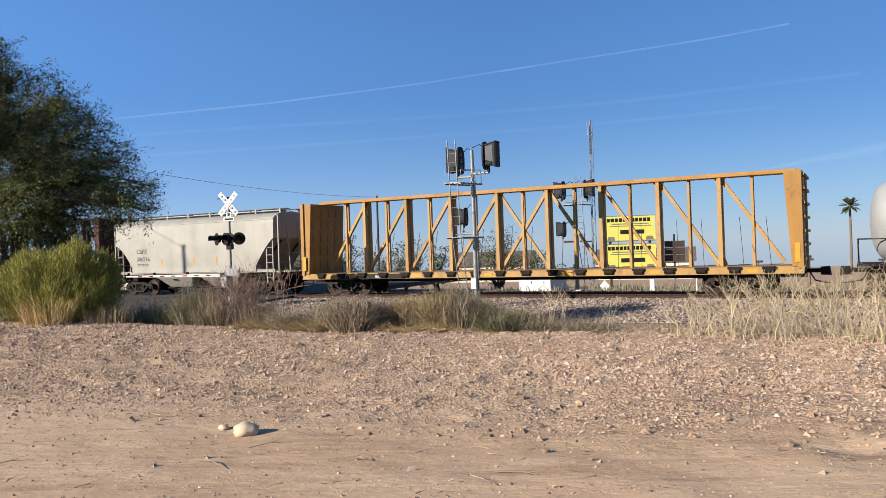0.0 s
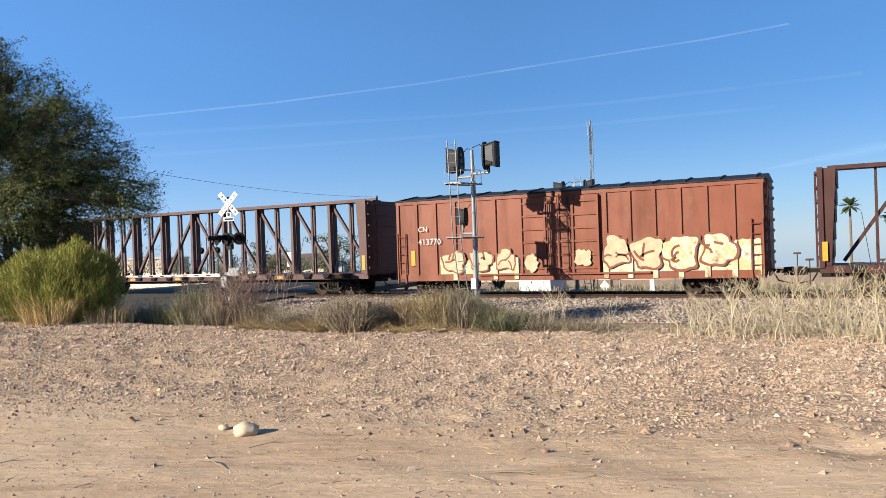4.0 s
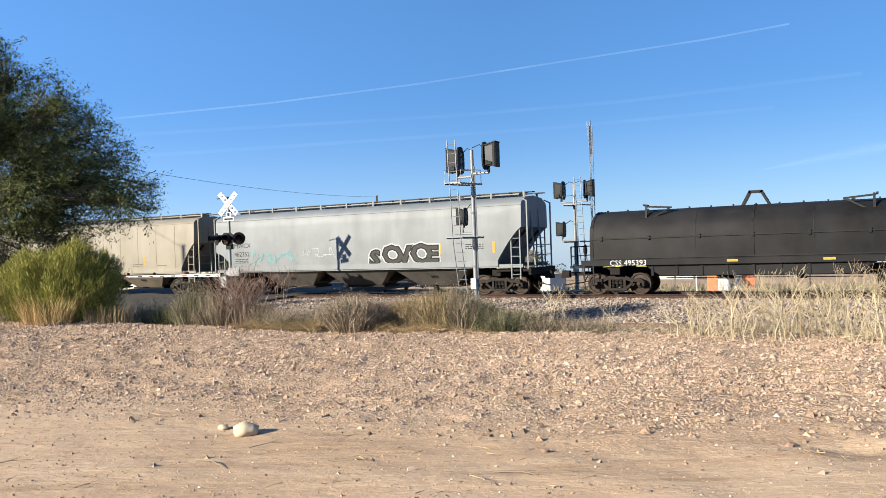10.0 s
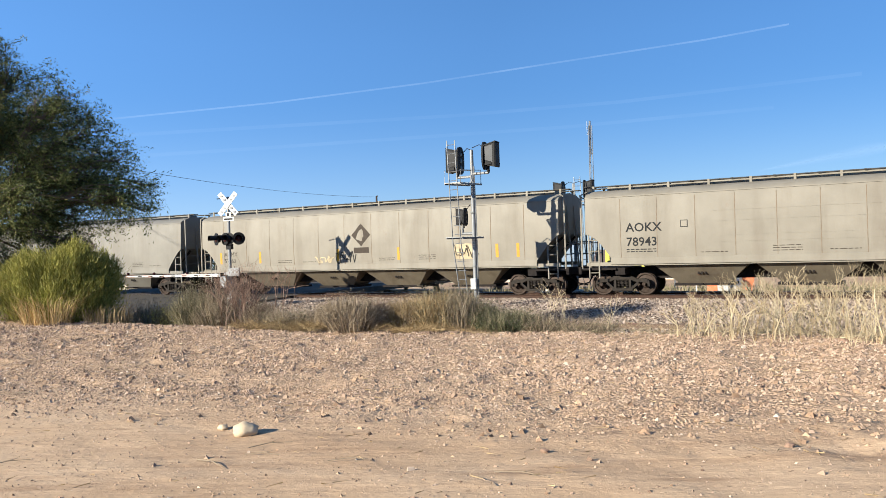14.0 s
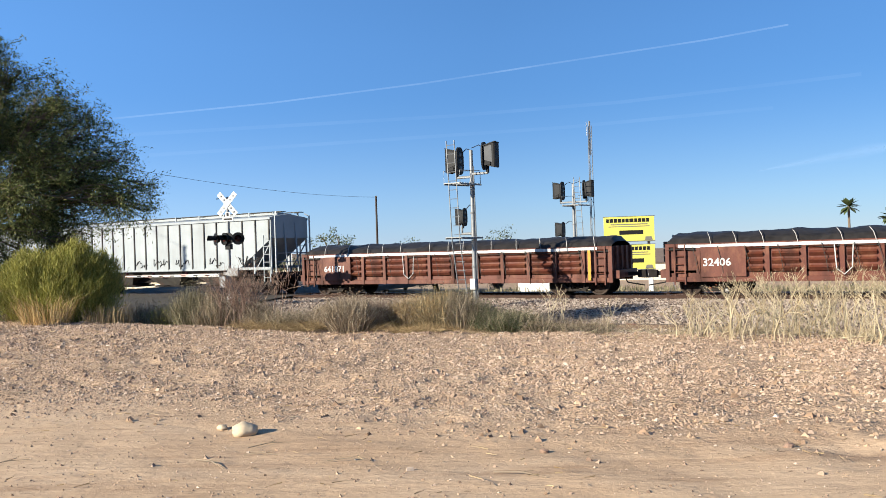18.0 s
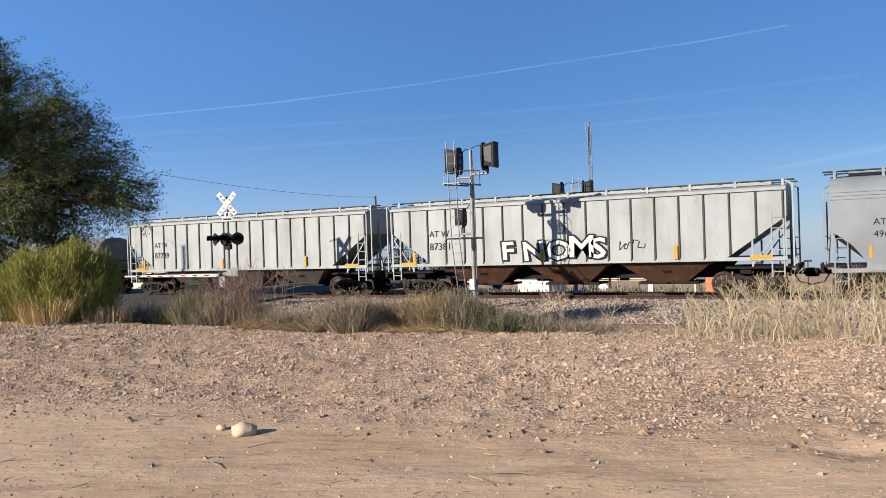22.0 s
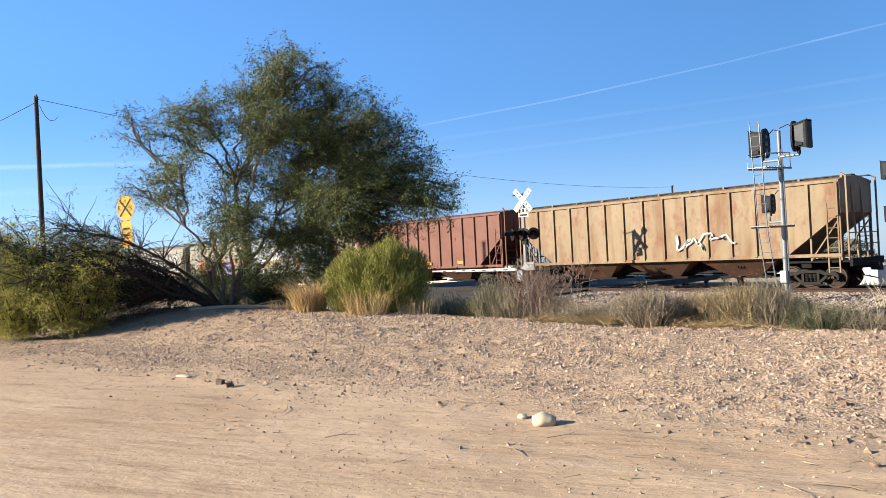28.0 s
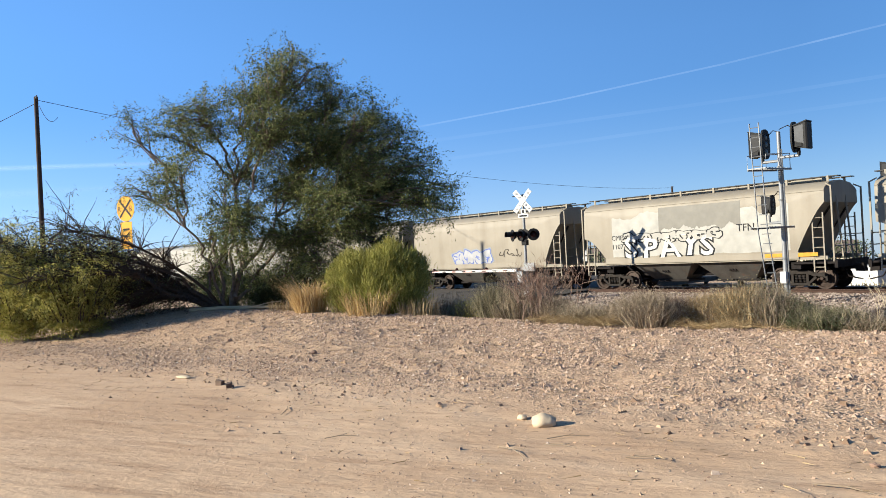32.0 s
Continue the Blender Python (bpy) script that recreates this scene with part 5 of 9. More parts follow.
P_ENDTAN = paint("faded_tan_paint", (0.78, 0.62, 0.42), dirt=(0.30, 0.16, 0.08), grime=0.5, rust=0.1)
P_DBAY = paint("dirty_hopper_bay", (0.14, 0.13, 0.115), dirt=(0.05, 0.035, 0.025), grime=0.8, rust=0.08)
P_RBAY = paint("rusty_hopper_bay", (0.13, 0.065, 0.035), dirt=(0.06, 0.03, 0.02), grime=0.7, rust=0.14)
INK = flat("black_lettering", (0.0096, 0.0096, 0.0104), 0.6)
BROWN_INK = flat("brown_lettering", (0.032, 0.024, 0.0176), 0.6)
PURPLE = flat("purple_spray_paint", (0.096, 0.056, 0.208), 0.5, 0.0, 0.35, 3)
LAVENDER = flat("lavender_spray_paint", (0.30, 0.26, 0.42), 0.5, 0.0, 0.25, 4)
ORANGE_S = flat("orange_spray_paint", (0.336, 0.112, 0.056), 0.5, 0.0, 0.35, 3)
BLUE_S = flat("blue_spray_paint", (0.08, 0.104, 0.264), 0.5, 0.0, 0.3, 3)
TEAL_S = flat("teal_spray_paint", (0.0893, 0.202, 0.202), 0.5, 0.0, 0.3, 3)
CREAM_S = flat("cream_spray_paint", (0.304, 0.248, 0.152), 0.5, 0.0, 0.25, 4)
WHITE_S = flat("white_spray_paint", (0.368, 0.364, 0.344), 0.5, 0.0, 0.1, 4)
OFFWHITE = flat("off_white_overpaint", (0.256, 0.248, 0.22), 0.6, 0.0, 0.2, 2)
GREY_S = flat("grey_overpaint", (0.136, 0.128, 0.108), 0.6, 0.0, 0.12, 3)
SILVER = flat("silver_spray_paint", (0.264, 0.264, 0.268), 0.4, 0.2, 0.15, 4)



def mixed_spray(name):
    m, nt, n, l, b = nodes_of(name)
    c = ramp(nt, tex(nt, "noise", 1.6, 5, (1, 1, 1), 0.6).outputs[0], [(0.28, (0.08, 0.04, 0.024)), (0.38, (0.32, 0.256, 0.136)), (0.48, (0.368, 0.336, 0.248)), (0.56, (0.336, 0.24, 0.08)), (0.64, (0.376, 0.352, 0.288)), (0.76, (0.176, 0.08, 0.048))])
    l.new(c.outputs[0], b.inputs["Base Color"])
    b.inputs["Roughness"].default_value = 0.6
    return m


GRAF_MIX = mixed_spray("layered_spray_paint")
rng = random.Random(7)

tank_wagon("white tank wagon with dark running gear", 15.6, 0.08, P_WTANK)
centerbeam("empty yellow centerbeam flat wagon with bulkhead ends", -2.08, -25.30, P_YELLOW2, P_YELLOW, P_YELLOW, ("TTZX", "865553"))
car, half, wall = smooth_hopper("short cream covered hopper wagon with black lettering", -27.05, -39.05, P_CREAM, P_CREAM, zc=4.02, bays=2, cut=1.5, cut_r=1.45, cut_z=2.9, cut_zr=3.0, inset=1.3, bay_mat=P_CREAM)
letters("CBFX", -half + 1.75, 2.42, 0.36, INK, car, wall, "reporting_mark", "black reporting marks")
letters("306516", -half + 1.75, 1.98, 0.36, INK, car, wall, "reporting_mark", "black reporting marks")
small_print(-half + 1.8, 1.82, 2, 0.9, INK, car, wall, rng)
for x in (-2.2, 0.3, 2.0):
    placard(x, 1.9, 0.09, 0.42, MAT["yellow"], car, wall, "yellow_mark")
centerbeam("empty dark maroon centerbeam flat wagon", -40.61, -64.17, P_MAROON, P_MAROON, P_MAROON, ("IC", "977376"))
car, half, wall = boxcar("brown-red box wagon with sprayed graffiti along its base", -65.96, -82.16, P_BOX, P_BLACK2, rng)
letters("CN", -half + 1.2, 2.95, 0.34, MAT["white"], car, wall, "reporting_mark", "white reporting marks", off=0.09)
letters("413770", -half + 1.2, 2.35, 0.40, MAT["white"], car, wall, "reporting_mark", "white reporting marks", off=0.09)
box_ribs = [-half + 0.1 + (2 * half - 0.2) * k / 16 for k in range(17)]


def box_off(x):
    return 0.078 if min(abs(x - q) for q in box_ribs) < 0.08 else 0.008


def box_top(x):
    lump = abs(math.sin(x * 1.9)) ** 0.6 * 0.55 + 0.12 * noise.noise(Vector((x * 5, 1, 0)))
    return (1.15 if x < 0 else 1.65) + lump - 0.25 * noise.noise(Vector((x * 1.3, 3, 0)))


paint_band("graffiti", "cream and yellow graffiti along the wagon base", car, -half + 2.3, -1.85, 0.72, box_top, GRAF_MIX, box_off, lambda z: 1.5)
paint_band("graffiti", "cream and yellow graffiti along the wagon base", car, 1.85, half - 0.15, 0.72, box_top, GRAF_MIX, box_off, lambda z: 1.5)
for x0, x1 in ((-5.6, -4.5), (-4.2, -3.2), (-2.9, -2.1), (1.95, 2.9), (3.1, 4.3), (4.4, 5.6), (5.8, 7.0)):
    bubble_art(1, x0, x1, 1.05, 2.1 if x0 < 0 else 2.5, CREAM_S if x0 < 4 else GRAF_MIX, P_BOX, car, lambda z: 1.5, rng, off=0.085)
blot(-1.6, -0.9, 0.95, 1.9, CREAM_S, car, lambda z: 1.66, rng, "spray_patch", 22, 0.012, 0.35)
blot(0.6, 1.5, 1.2, 2.0, CREAM_S, car, lambda z: 1.66, rng, "spray_patch", 22, 0.012, 0.35)
for x in (-7.2, -2.4, 2.5, 4.9):
    placard(x, 1.75, 0.22, 0.7, MAT["yellow"], car, wall, "yellow_mark", 0.09)
centerbeam("empty faded maroon centerbeam flat wagon", -83.91, -107.23, P_MAROON2, P_MAROON2, P_MAROON2, ("CN", "628362"))
centerbeam("empty black-brown centerbeam flat wagon", -108.94, -132.36, P_BLACK2, P_BLACK2, P_BLACK2, ("RTPX", "3217"))
car, half, wall = tank_wagon("brown-black tank wagon with white graffiti scrawls", -134.0, -150.9, P_TANK, "GBRX 701550")
for k, (x, z) in enumerate(((-4.2, 1.6), (-2.4, 1.62), (1.6, 1.7), (2.5, 1.6), (5.6, 1.62))):
    scrawl(x, x + 1.6, z, z + 0.6, GREY_S, car, wall, rng, loops=6, w=0.014)
    scrawl(x + 0.15, x + 1.5, z + 0.1, z + 0.75, SILVER, car, wall, rng, loops=4, w=0.012)
small_print(-half + 1.9, 1.84, 2, 1.7, GREY_S, car, wall, rng, gap=0.14, h=0.03)
for x in (-7.75, -3.0, 2.9, 7.3):
    placard(x, 2.25, 0.11, 0.55, MAT["yellow"], car, wall, "yellow_mark", 0.035)
for q in range(4):
    placard(6.0, 3.15 - 0.13 * q, 0.95, 0.06, SILVER, car, wall, "data_line", 0.01)
coil_wagon("black coil steel wagon with a long rounded hood", -153.18, -166.60, P_BLACK, P_BLACK, P_BLACK2, True, "CSS 495393")
car, half, wall = smooth_hopper("grey covered hopper wagon with bubble-letter graffiti", -169.25, -187.11, P_GREY, P_GREY, zc=4.0, bays=3, cut=1.3, cut_r=1.35, cut_z=2.3, cut_zr=3.0, bay_mat=P_DBAY)
letters("MWCX", -half + 1.3, 2.52, 0.36, INK, car, wall, "reporting_mark", "black reporting marks")
letters("462352", -half + 1.3, 2.08, 0.36, INK, car, wall, "reporting_mark", "black reporting marks")
small_print(-half + 1.35, 1.92, 3, 0.9, INK, car, wall, rng)
scrawl(-half + 2.6, -half + 5.4, 1.65, 2.35, TEAL_S, car, wall, rng, loops=6, w=0.02)
scrawl(-half + 5.8, -half + 8.0, 1.9, 2.4, SILVER, car, wall, rng, loops=5, w=0.014)
tag_art("SOVOE", 1.0, 1.5, 1.05, MAT["grate"], INK, car, wall, rng, 1.2, label="grey graffiti letters with black rims", halo=SILVER)
for x in (1.9, 4.9, 7.6):
    placard(x, 2.15, 0.13, 0.5, MAT["yellow"], car, wall, "yellow_mark")
small_print(6.2, 2.3, 3, 0.9, INK, car, wall, rng)
car, half, wall = smooth_hopper("tan covered hopper wagon with brown stains", -188.76, -206.65, P_TAN, P_TAN, zc=4.05, bays=3, cut=1.55, cut_r=1.2, cut_z=2.95, cut_zr=2.9, seams=12, bay_mat=P_TANB)
letters("AGPX", -half + 2.0, 2.50, 0.36, INK, car, wall, "reporting_mark", "black reporting marks")
letters("19055", -half + 2.0, 2.06, 0.36, INK, car, wall, "reporting_mark", "black reporting marks")
small_print(-half + 2.0, 1.9, 3, 1.0, INK, car, wall, rng)
for x in (-half + 1.78, -2.4, 1.2, 5.0):
    placard(x, 2.0, 0.10, 0.5, MAT["yellow"], car, wall, "yellow_mark")
for x, n_ in ((-1.0, 1), (2.2, 3), (4.0, 2), (6.0, 1)):
    small_print(x, 1.62 + 0.09 * n_, n_, 0.8, BROWN_INK, car, wall, rng, h=0.025)
placard(-4.0, 2.6, 0.34, 0.34, INK, car, wall, "square_stencil", 0.004)
placard(-4.0, 2.6, 0.29, 0.29, P_TAN, car, wall, "square_stencil", 0.007)
car, half, wall = smooth_hopper("long tan covered hopper wagon with many panels", -207.98, -228.60, P_TAN2, P_TAN2, zc=4.07, bays=4, cut=1.2, cut_r=1.2, cut_z=2.55, cut_zr=2.6, seams=14, bay_mat=P_TANB)
letters("AOKX", -half + 1.7, 2.60, 0.50, INK, car, wall, "reporting_mark", "brown-black reporting marks", thick=0.006)
letters("78943", -half + 1.7, 2.02, 0.50, INK, car, wall, "reporting_mark", "brown-black reporting marks", thick=0.006)
small_print(-half + 1.7, 1.88, 2, 1.2, INK, car, wall, rng)
for x, n_ in ((-half + 4.6, 1), (-half + 7.2, 3), (-1.2, 1), (3.0, 3), (5.6, 1), (7.4, 2)):
    small_print(x, 1.62 + 0.09 * n_, n_, 1.0, BROWN_INK, car, wall, rng, h=0.025)
placard(-half + 4.0, 2.85, 0.28, 0.28, INK, car, wall, "square_stencil", 0.004)
placard(-half + 4.0, 2.85, 0.23, 0.23, P_TAN2, car, wall, "square_stencil", 0.007)
for z in (3.3, 2.9, 2.35, 2.1):
    part("panel_seam", Shape().box(-5.2, 4.5, -wall(z) - 0.006, -wall(z) + 0.02, z - 0.01, z + 0.01), P_TAN2, car)


def leaf_mark(car, x, z, size, wall, ink):
    """A plain diamond with a pale leaf, and a bar under it."""
    s = size
    out = [(x, z - s), (x + s, z), (x, z + s), (x - s, z)]
    d = part("painted_emblem", Shape().add([(a, -wall(b) - 0.005, b) for a, b in out], [(0, 1, 2, 3)]), ink, car, "dark diamond emblem with a pale leaf")
    leaf = [(x - 0.55 * s, z - 0.35 * s), (x - 0.1 * s, z - 0.5 * s), (x + 0.3 * s, z - 0.1 * s), (x + 0.15 * s, z + 0.55 * s), (x - 0.3 * s, z + 0.25 * s)]
    part("leaf_shape", Shape().add([(a, -wall(b) - 0.009, b) for a, b in leaf], [(0, 1, 2, 3, 4)]), P_TAN2, d)
    placard(x, z - s * 1.35, s * 1.6, s * 0.5, ink, car, wall, "emblem_bar")


car, half, wall = smooth_hopper("long dusty beige covered hopper wagon with diamond emblem", -229.77, -250.34, P_TAN2, P_TAN2, zc=4.07, bays=4, cut=1.2, cut_r=1.2, cut_z=2.55, cut_zr=2.6, seams=13, bay_mat=P_TANB)
leaf_mark(car, 0.2, 2.95, 0.55, wall, BROWN_INK)
letters("ADMX", -half + 1.6, 2.1, 0.32, BROWN_INK, car, wall, "reporting_mark", "brown reporting marks")
letters("57863", -half + 1.6, 1.75, 0.32, BROWN_INK, car, wall, "reporting_mark", "brown reporting marks")
blot(5.2, 6.5, 1.62, 2.4, CREAM_S, car, wall, rng, "spray_patch")
scrawl(5.3, 6.4, 1.7, 2.3, BROWN_INK, car, wall, rng, loops=4, w=0.02)
scrawl(-2.6, -1.5, 1.62, 2.0, CREAM_S, car, wall, rng, loops=4, w=0.025)
for x, n_ in ((-5.0, 2), (-3.4, 1), (1.2, 2), (3.4, 3)):
    small_print(x, 1.62 + 0.09 * n_, n_, 0.9, BROWN_INK, car, wall, rng, h=0.025)
for x in (-half + 1.35, -6.2, -1.2, 2.3, 7.4, 8.4):
    placard(x, 2.0, 0.14, 0.6, MAT["yellow"], car, wall, "yellow_mark")
scrawl(-1.3, -0.2, 1.6, 2.2, INK, car, wall, rng, loops=4, w=0.02)
car, half, wall = smooth_hopper("grey-beige covered hopper wagon with diamond emblem", -251.98, -269.14, P_TANG, P_TANG, zc=4.07, bays=3, cut=1.35, cut_r=1.2, cut_z=2.6, cut_zr=2.6, seams=0, bay_mat=P_TANG)
leaf_mark(car, 0.9, 2.95, 0.55, wall, BROWN_INK)
for x, n_ in ((-3.5, 1), (2.6, 2), (4.6, 3), (6.0, 1)):
    small_print(x, 1.62 + 0.09 * n_, n_, 0.9, BROWN_INK, car, wall, rng, h=0.025)
letters("ADMX 49003", -half + 1.9, 2.05, 0.34, BROWN_INK, car, wall, "reporting_mark", "brown reporting marks")
small_print(-half + 2.0, 1.85, 2, 1.0, BROWN_INK, car, wall, rng)
gondola("oxide-red gondola wagon under a black tarpaulin", -270.91, -287.14, P_GON, P_TARP, "32406")
gondola("worn oxide-red gondola wagon under a black tarpaulin", -289.30, -305.27, P_GON, P_TARP, "641871")
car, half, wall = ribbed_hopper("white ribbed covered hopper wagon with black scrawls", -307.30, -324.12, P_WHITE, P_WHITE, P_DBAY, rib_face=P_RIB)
letters("AT W", -half + 1.75, 2.72, 0.40, INK, car, wall, "reporting_mark", "black reporting marks", off=0.02)
letters("87688", -half + 1.75, 2.12, 0.46, INK, car, wall, "reporting_mark", "black reporting marks", off=0.02)
for k, (s, x) in enumerate((("NIV", -1.9), ("BUZ", -0.3), ("OR", 1.4), ("ARD", 4.0), ("CHEYO", 6.1))):
    scrawl(x, x + (1.0 if k < 4 else 1.7), 1.6, 2.1, INK, car, wall, rng, loops=4, w=0.022, off=0.014)
car, half, wall = smooth_hopper("light grey curved-side covered hopper wagon", -325.32, -342.88, P_GREY2, P_GREY2, zc=3.78, zr=4.42, ztop=4.6, zs=0.92, sill=0.42, bays=3, cut=1.3, cut_r=1.1, cut_z=2.3, cut_zr=3.2, bulge=0.10, bay_mat=P_GREY2, creases=3)
letters("ATW", -half + 1.35, 2.55, 0.33, INK, car, wall, "reporting_mark", "black reporting marks")
for x, n_ in ((-4.5, 1), (1.5, 2), (4.6, 3), (5.8, 2)):
    small_print(x, 1.62 + 0.09 * n_, n_, 0.8, INK, car, wall, rng, h=0.025)
letters("496348", -half + 1.35, 2.12, 0.33, INK, car, wall, "reporting_mark", "black reporting marks")
for x in (-half + 1.25, -3.0, -0.6, 3.3, 6.2):
    placard(x, 1.6, 0.10, 0.45, MAT["yellow"], car, wall, "yellow_mark")
for r_, l_, num, art in ((-344.33, -361.59, "87381", "ENOME"), (-362.95, -379.60, "87789", "")):
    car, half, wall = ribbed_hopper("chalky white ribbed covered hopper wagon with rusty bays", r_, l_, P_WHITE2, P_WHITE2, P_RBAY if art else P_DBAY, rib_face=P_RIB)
    letters("AT W", -half + 2.1, 2.72, 0.40, INK, car, wall, "reporting_mark", "black reporting marks", off=0.02)
    letters(num, -half + 2.1, 2.12, 0.46, INK, car, wall, "reporting_mark", "black reporting marks", off=0.02)
    if art:
        tag_art("FNOMS", -2.9, 1.62, 1.15, WHITE_S, INK, car, lambda z: 1.552, rng, 1.25, label="white graffiti letters with heavy black rims", step=0.70)
        scrawl(2.3, 3.3, 1.8, 2.3, INK, car, wall, rng, loops=4, w=0.016, off=0.014)
    for x in (-half + 1.0, half - 0.9):
        placard(x, 1.5, 0.8, 0.14, MAT["yellow"], car, wall, "yellow_mark", 0.06)
    for x in (-half + 1.3, -1.0, 4.6):
        placard(x, 1.75, 0.14, 0.55, MAT["yellow"], car, wall, "yellow_mark", 0.09)
coil_wagon("beige coil steel wagon on a maroon frame", -382.22, -395.71, P_BEIGE, P_MAROON2, P_BEIGE, True, "CSS 1851")
coil_wagon("dull black coil steel wagon with a rounded hood", -398.90, -412.39, P_BLACK, P_BLACK, P_BLACK2, True, "CSS 493353")
coil_wagon("pale beige coil steel wagon on an orange-red frame", -415.36, -428.94, P_BEIGE2, P_ORANGE2, P_BEIGE2, True, "CSS 1733")
coil_wagon("bright orange coil steel wagon on a rusty frame", -431.78, -445.50, P_ORANGE, P_GON, P_ORANGE, False, "")
car, half, wall = ribbed_hopper("rust-streaked ochre ribbed covered hopper wagon", -448.55, -465.69, P_OCHRE, P_OCHRE, P_RBAY, zc=4.30, ztop=4.52, ribs=15, zs=1.36)
scrawl(1.2, 4.0, 1.65, 2.5, WHITE_S, car, wall, rng, loops=5, w=0.04, off=0.095)
car, half, wall = ribbed_hopper("brown-red ribbed covered hopper wagon with a tan end", -467.29, -484.88, P_BRN, P_BRN, P_RBAY, zc=4.38, ztop=4.52, ribs=16, zs=1.36, cut=2.0)
brn_ribs = [-half + 0.12 + (2 * half - 0.24) * k / 16 for k in range(17)]


def tan_low(x):
    """Foot of the tan zone: a slanting line down the wagon's side, above the cut-away end."""
    d = x + half
    return max(1.45, 1.36 + 1.75 * max(0.0, 1 - d / 2.0))


def tan_high(x):
    d = x + half
    return 4.26 if d < 1.9 else 4.26 - (d - 1.9) / 2.3 * 2.8


paint_band("faded_panel", "faded tan end of the wagon side", car, -half + 0.12, -half + 4.15, tan_low, tan_high, P_ENDTAN, lambda x: 0.088 if min(abs(x - q) for q in brn_ribs) < 0.09 else 0.005, wall)
for dx in (2.25, 3.35):
    placard(-half + dx + 0.5, 2.25, 0.86, 0.95, P_BRN, car, wall, "brown_data_panel", 0.012)
letters("NDYX", -half + 2.36, 2.3, 0.28, MAT["white"], car, wall, "reporting_mark", "white reporting marks", off=0.02)
letters("830", -half + 2.42, 1.95, 0.30, MAT["white"], car, wall, "reporting_mark", "white reporting marks", off=0.02)
letters("135", -half + 3.55, 1.95, 0.30, MAT["white"], car, wall, "reporting_mark", "white reporting marks", off=0.02)
for x in (-3.0, 0.0, 2.2, 5.2):
    placard(x, 1.62, 0.5, 0.2, MAT["yellow"], car, wall, "yellow_mark", 0.09)
car, half, wall = smooth_hopper("short grey covered hopper wagon covered in graffiti", -486.46, -498.31, P_GREY2, P_GREY2, zc=4.0, bays=2, cut=1.45, cut_r=1.3, cut_z=2.8, cut_zr=3.5, bay_mat=P_TANG)
tag_art("WARE", -0.5, 1.55, 1.45, WHITE_S, PURPLE, car, wall, rng, 1.15, label="white graffiti letters with purple rims", halo=GREY_S)
bubble_art(2, -3.9, -0.7, 1.35, 2.5, P_OCHRE, CREAM_S, car, wall, rng, halo=WHITE_S, label="orange bubble graffiti")
bubble_art(1, -5.0, -4.2, 1.75, 2.35, INK, GREY_S, car, wall, rng, label="small black graffiti")
paint_band("overpaint", "rough white overpaint along the sill", car, -4.4, 4.2, 1.3, lambda x: 1.62 + 0.3 * abs(noise.noise(Vector((x * 2.2, 4, 0)))), WHITE_S, lambda x: 0.034, wall)
bubble_art(5, -0.3, 3.8, 2.75, 3.75, P_GREY2, INK, car, wall, rng, label="bubble graffiti with black outlines")
bubble_art(1, 1.6, 2.3, 1.75, 2.7, ORANGE_S, BROWN_INK, car, wall, rng, label="small orange figure-like scrawl", off=0.02)
placard(-1.75, 2.95, 1.05, 1.0, WHITE_S, car, wall, "paint_patch", 0.006)
for q in (2.75, 3.0, 3.25):
    placard(-1.7, q, 0.5, 0.12, GREY_S, car, wall, "stencil_bar", 0.012)
car, half, wall = smooth_hopper("short tan covered hopper wagon with purple graffiti", -500.11, -511.79, P_TAN, P_TAN, zc=4.0, bays=2, cut=1.45, cut_r=1.3, cut_z=2.6, cut_zr=3.5, seams=8, bay_mat=P_DBAY)
letters("CMEX", -half + 1.7, 2.95, 0.34, BROWN_INK, car, wall, "reporting_mark", "brown reporting marks")
letters("130132", -half + 1.7, 2.52, 0.34, BROWN_INK, car, wall, "reporting_mark", "brown reporting marks")
paint_band("spray_patch", "orange sprayed ground of the graffiti", car, -3.7, 4.5, 1.30, lambda x: 2.25 + 0.45 * abs(math.sin(x * 1.1)) + 0.2 * noise.noise(Vector((x * 3, 6, 0))), ORANGE_S, lambda x: 0.034, wall)
bubble_art(11, -1.9, 4.0, 1.5, 2.5, PURPLE, BROWN_INK, car, wall, rng, label="jagged purple graffiti over orange", strokes=LAVENDER, off=0.042)
paint_band("spray_patch", "pale lavender sprayed foot of the graffiti", car, -1.6, 4.4, 1.29, lambda x: 1.52 + 0.16 * noise.noise(Vector((x * 4, 2, 0))), LAVENDER, lambda x: 0.056, wall)
scrawl(-1.8, 4.2, 1.36, 2.45, BROWN_INK, car, wall, rng, label="dark outlines over the purple graffiti", loops=13, w=0.018, off=0.062)
scrawl(-1.4, 4.0, 1.45, 2.2, WHITE_S, car, wall, rng, label="thin white highlights on the graffiti", loops=10, w=0.012, off=0.066)
bubble_art(2, -3.3, -2.0, 1.6, 2.9, ORANGE_S, INK, car, wall, rng, label="orange scrawled shapes", off=0.06)
car, half, wall = smooth_hopper("short tan covered hopper wagon with white graffiti letters", -513.66, -525.74, P_TAN, P_TAN, zc=4.0, bays=2, cut=1.45, cut_r=1.3, cut_z=2.6, cut_zr=3.5, bay_mat=P_DBAY)
def ragged(base, amp, f, seed):
    return lambda x: base + amp * noise.noise(Vector((x * f, seed, 0))) + amp * 0.5 * noise.noise(Vector((x * f * 4, seed, 3)))


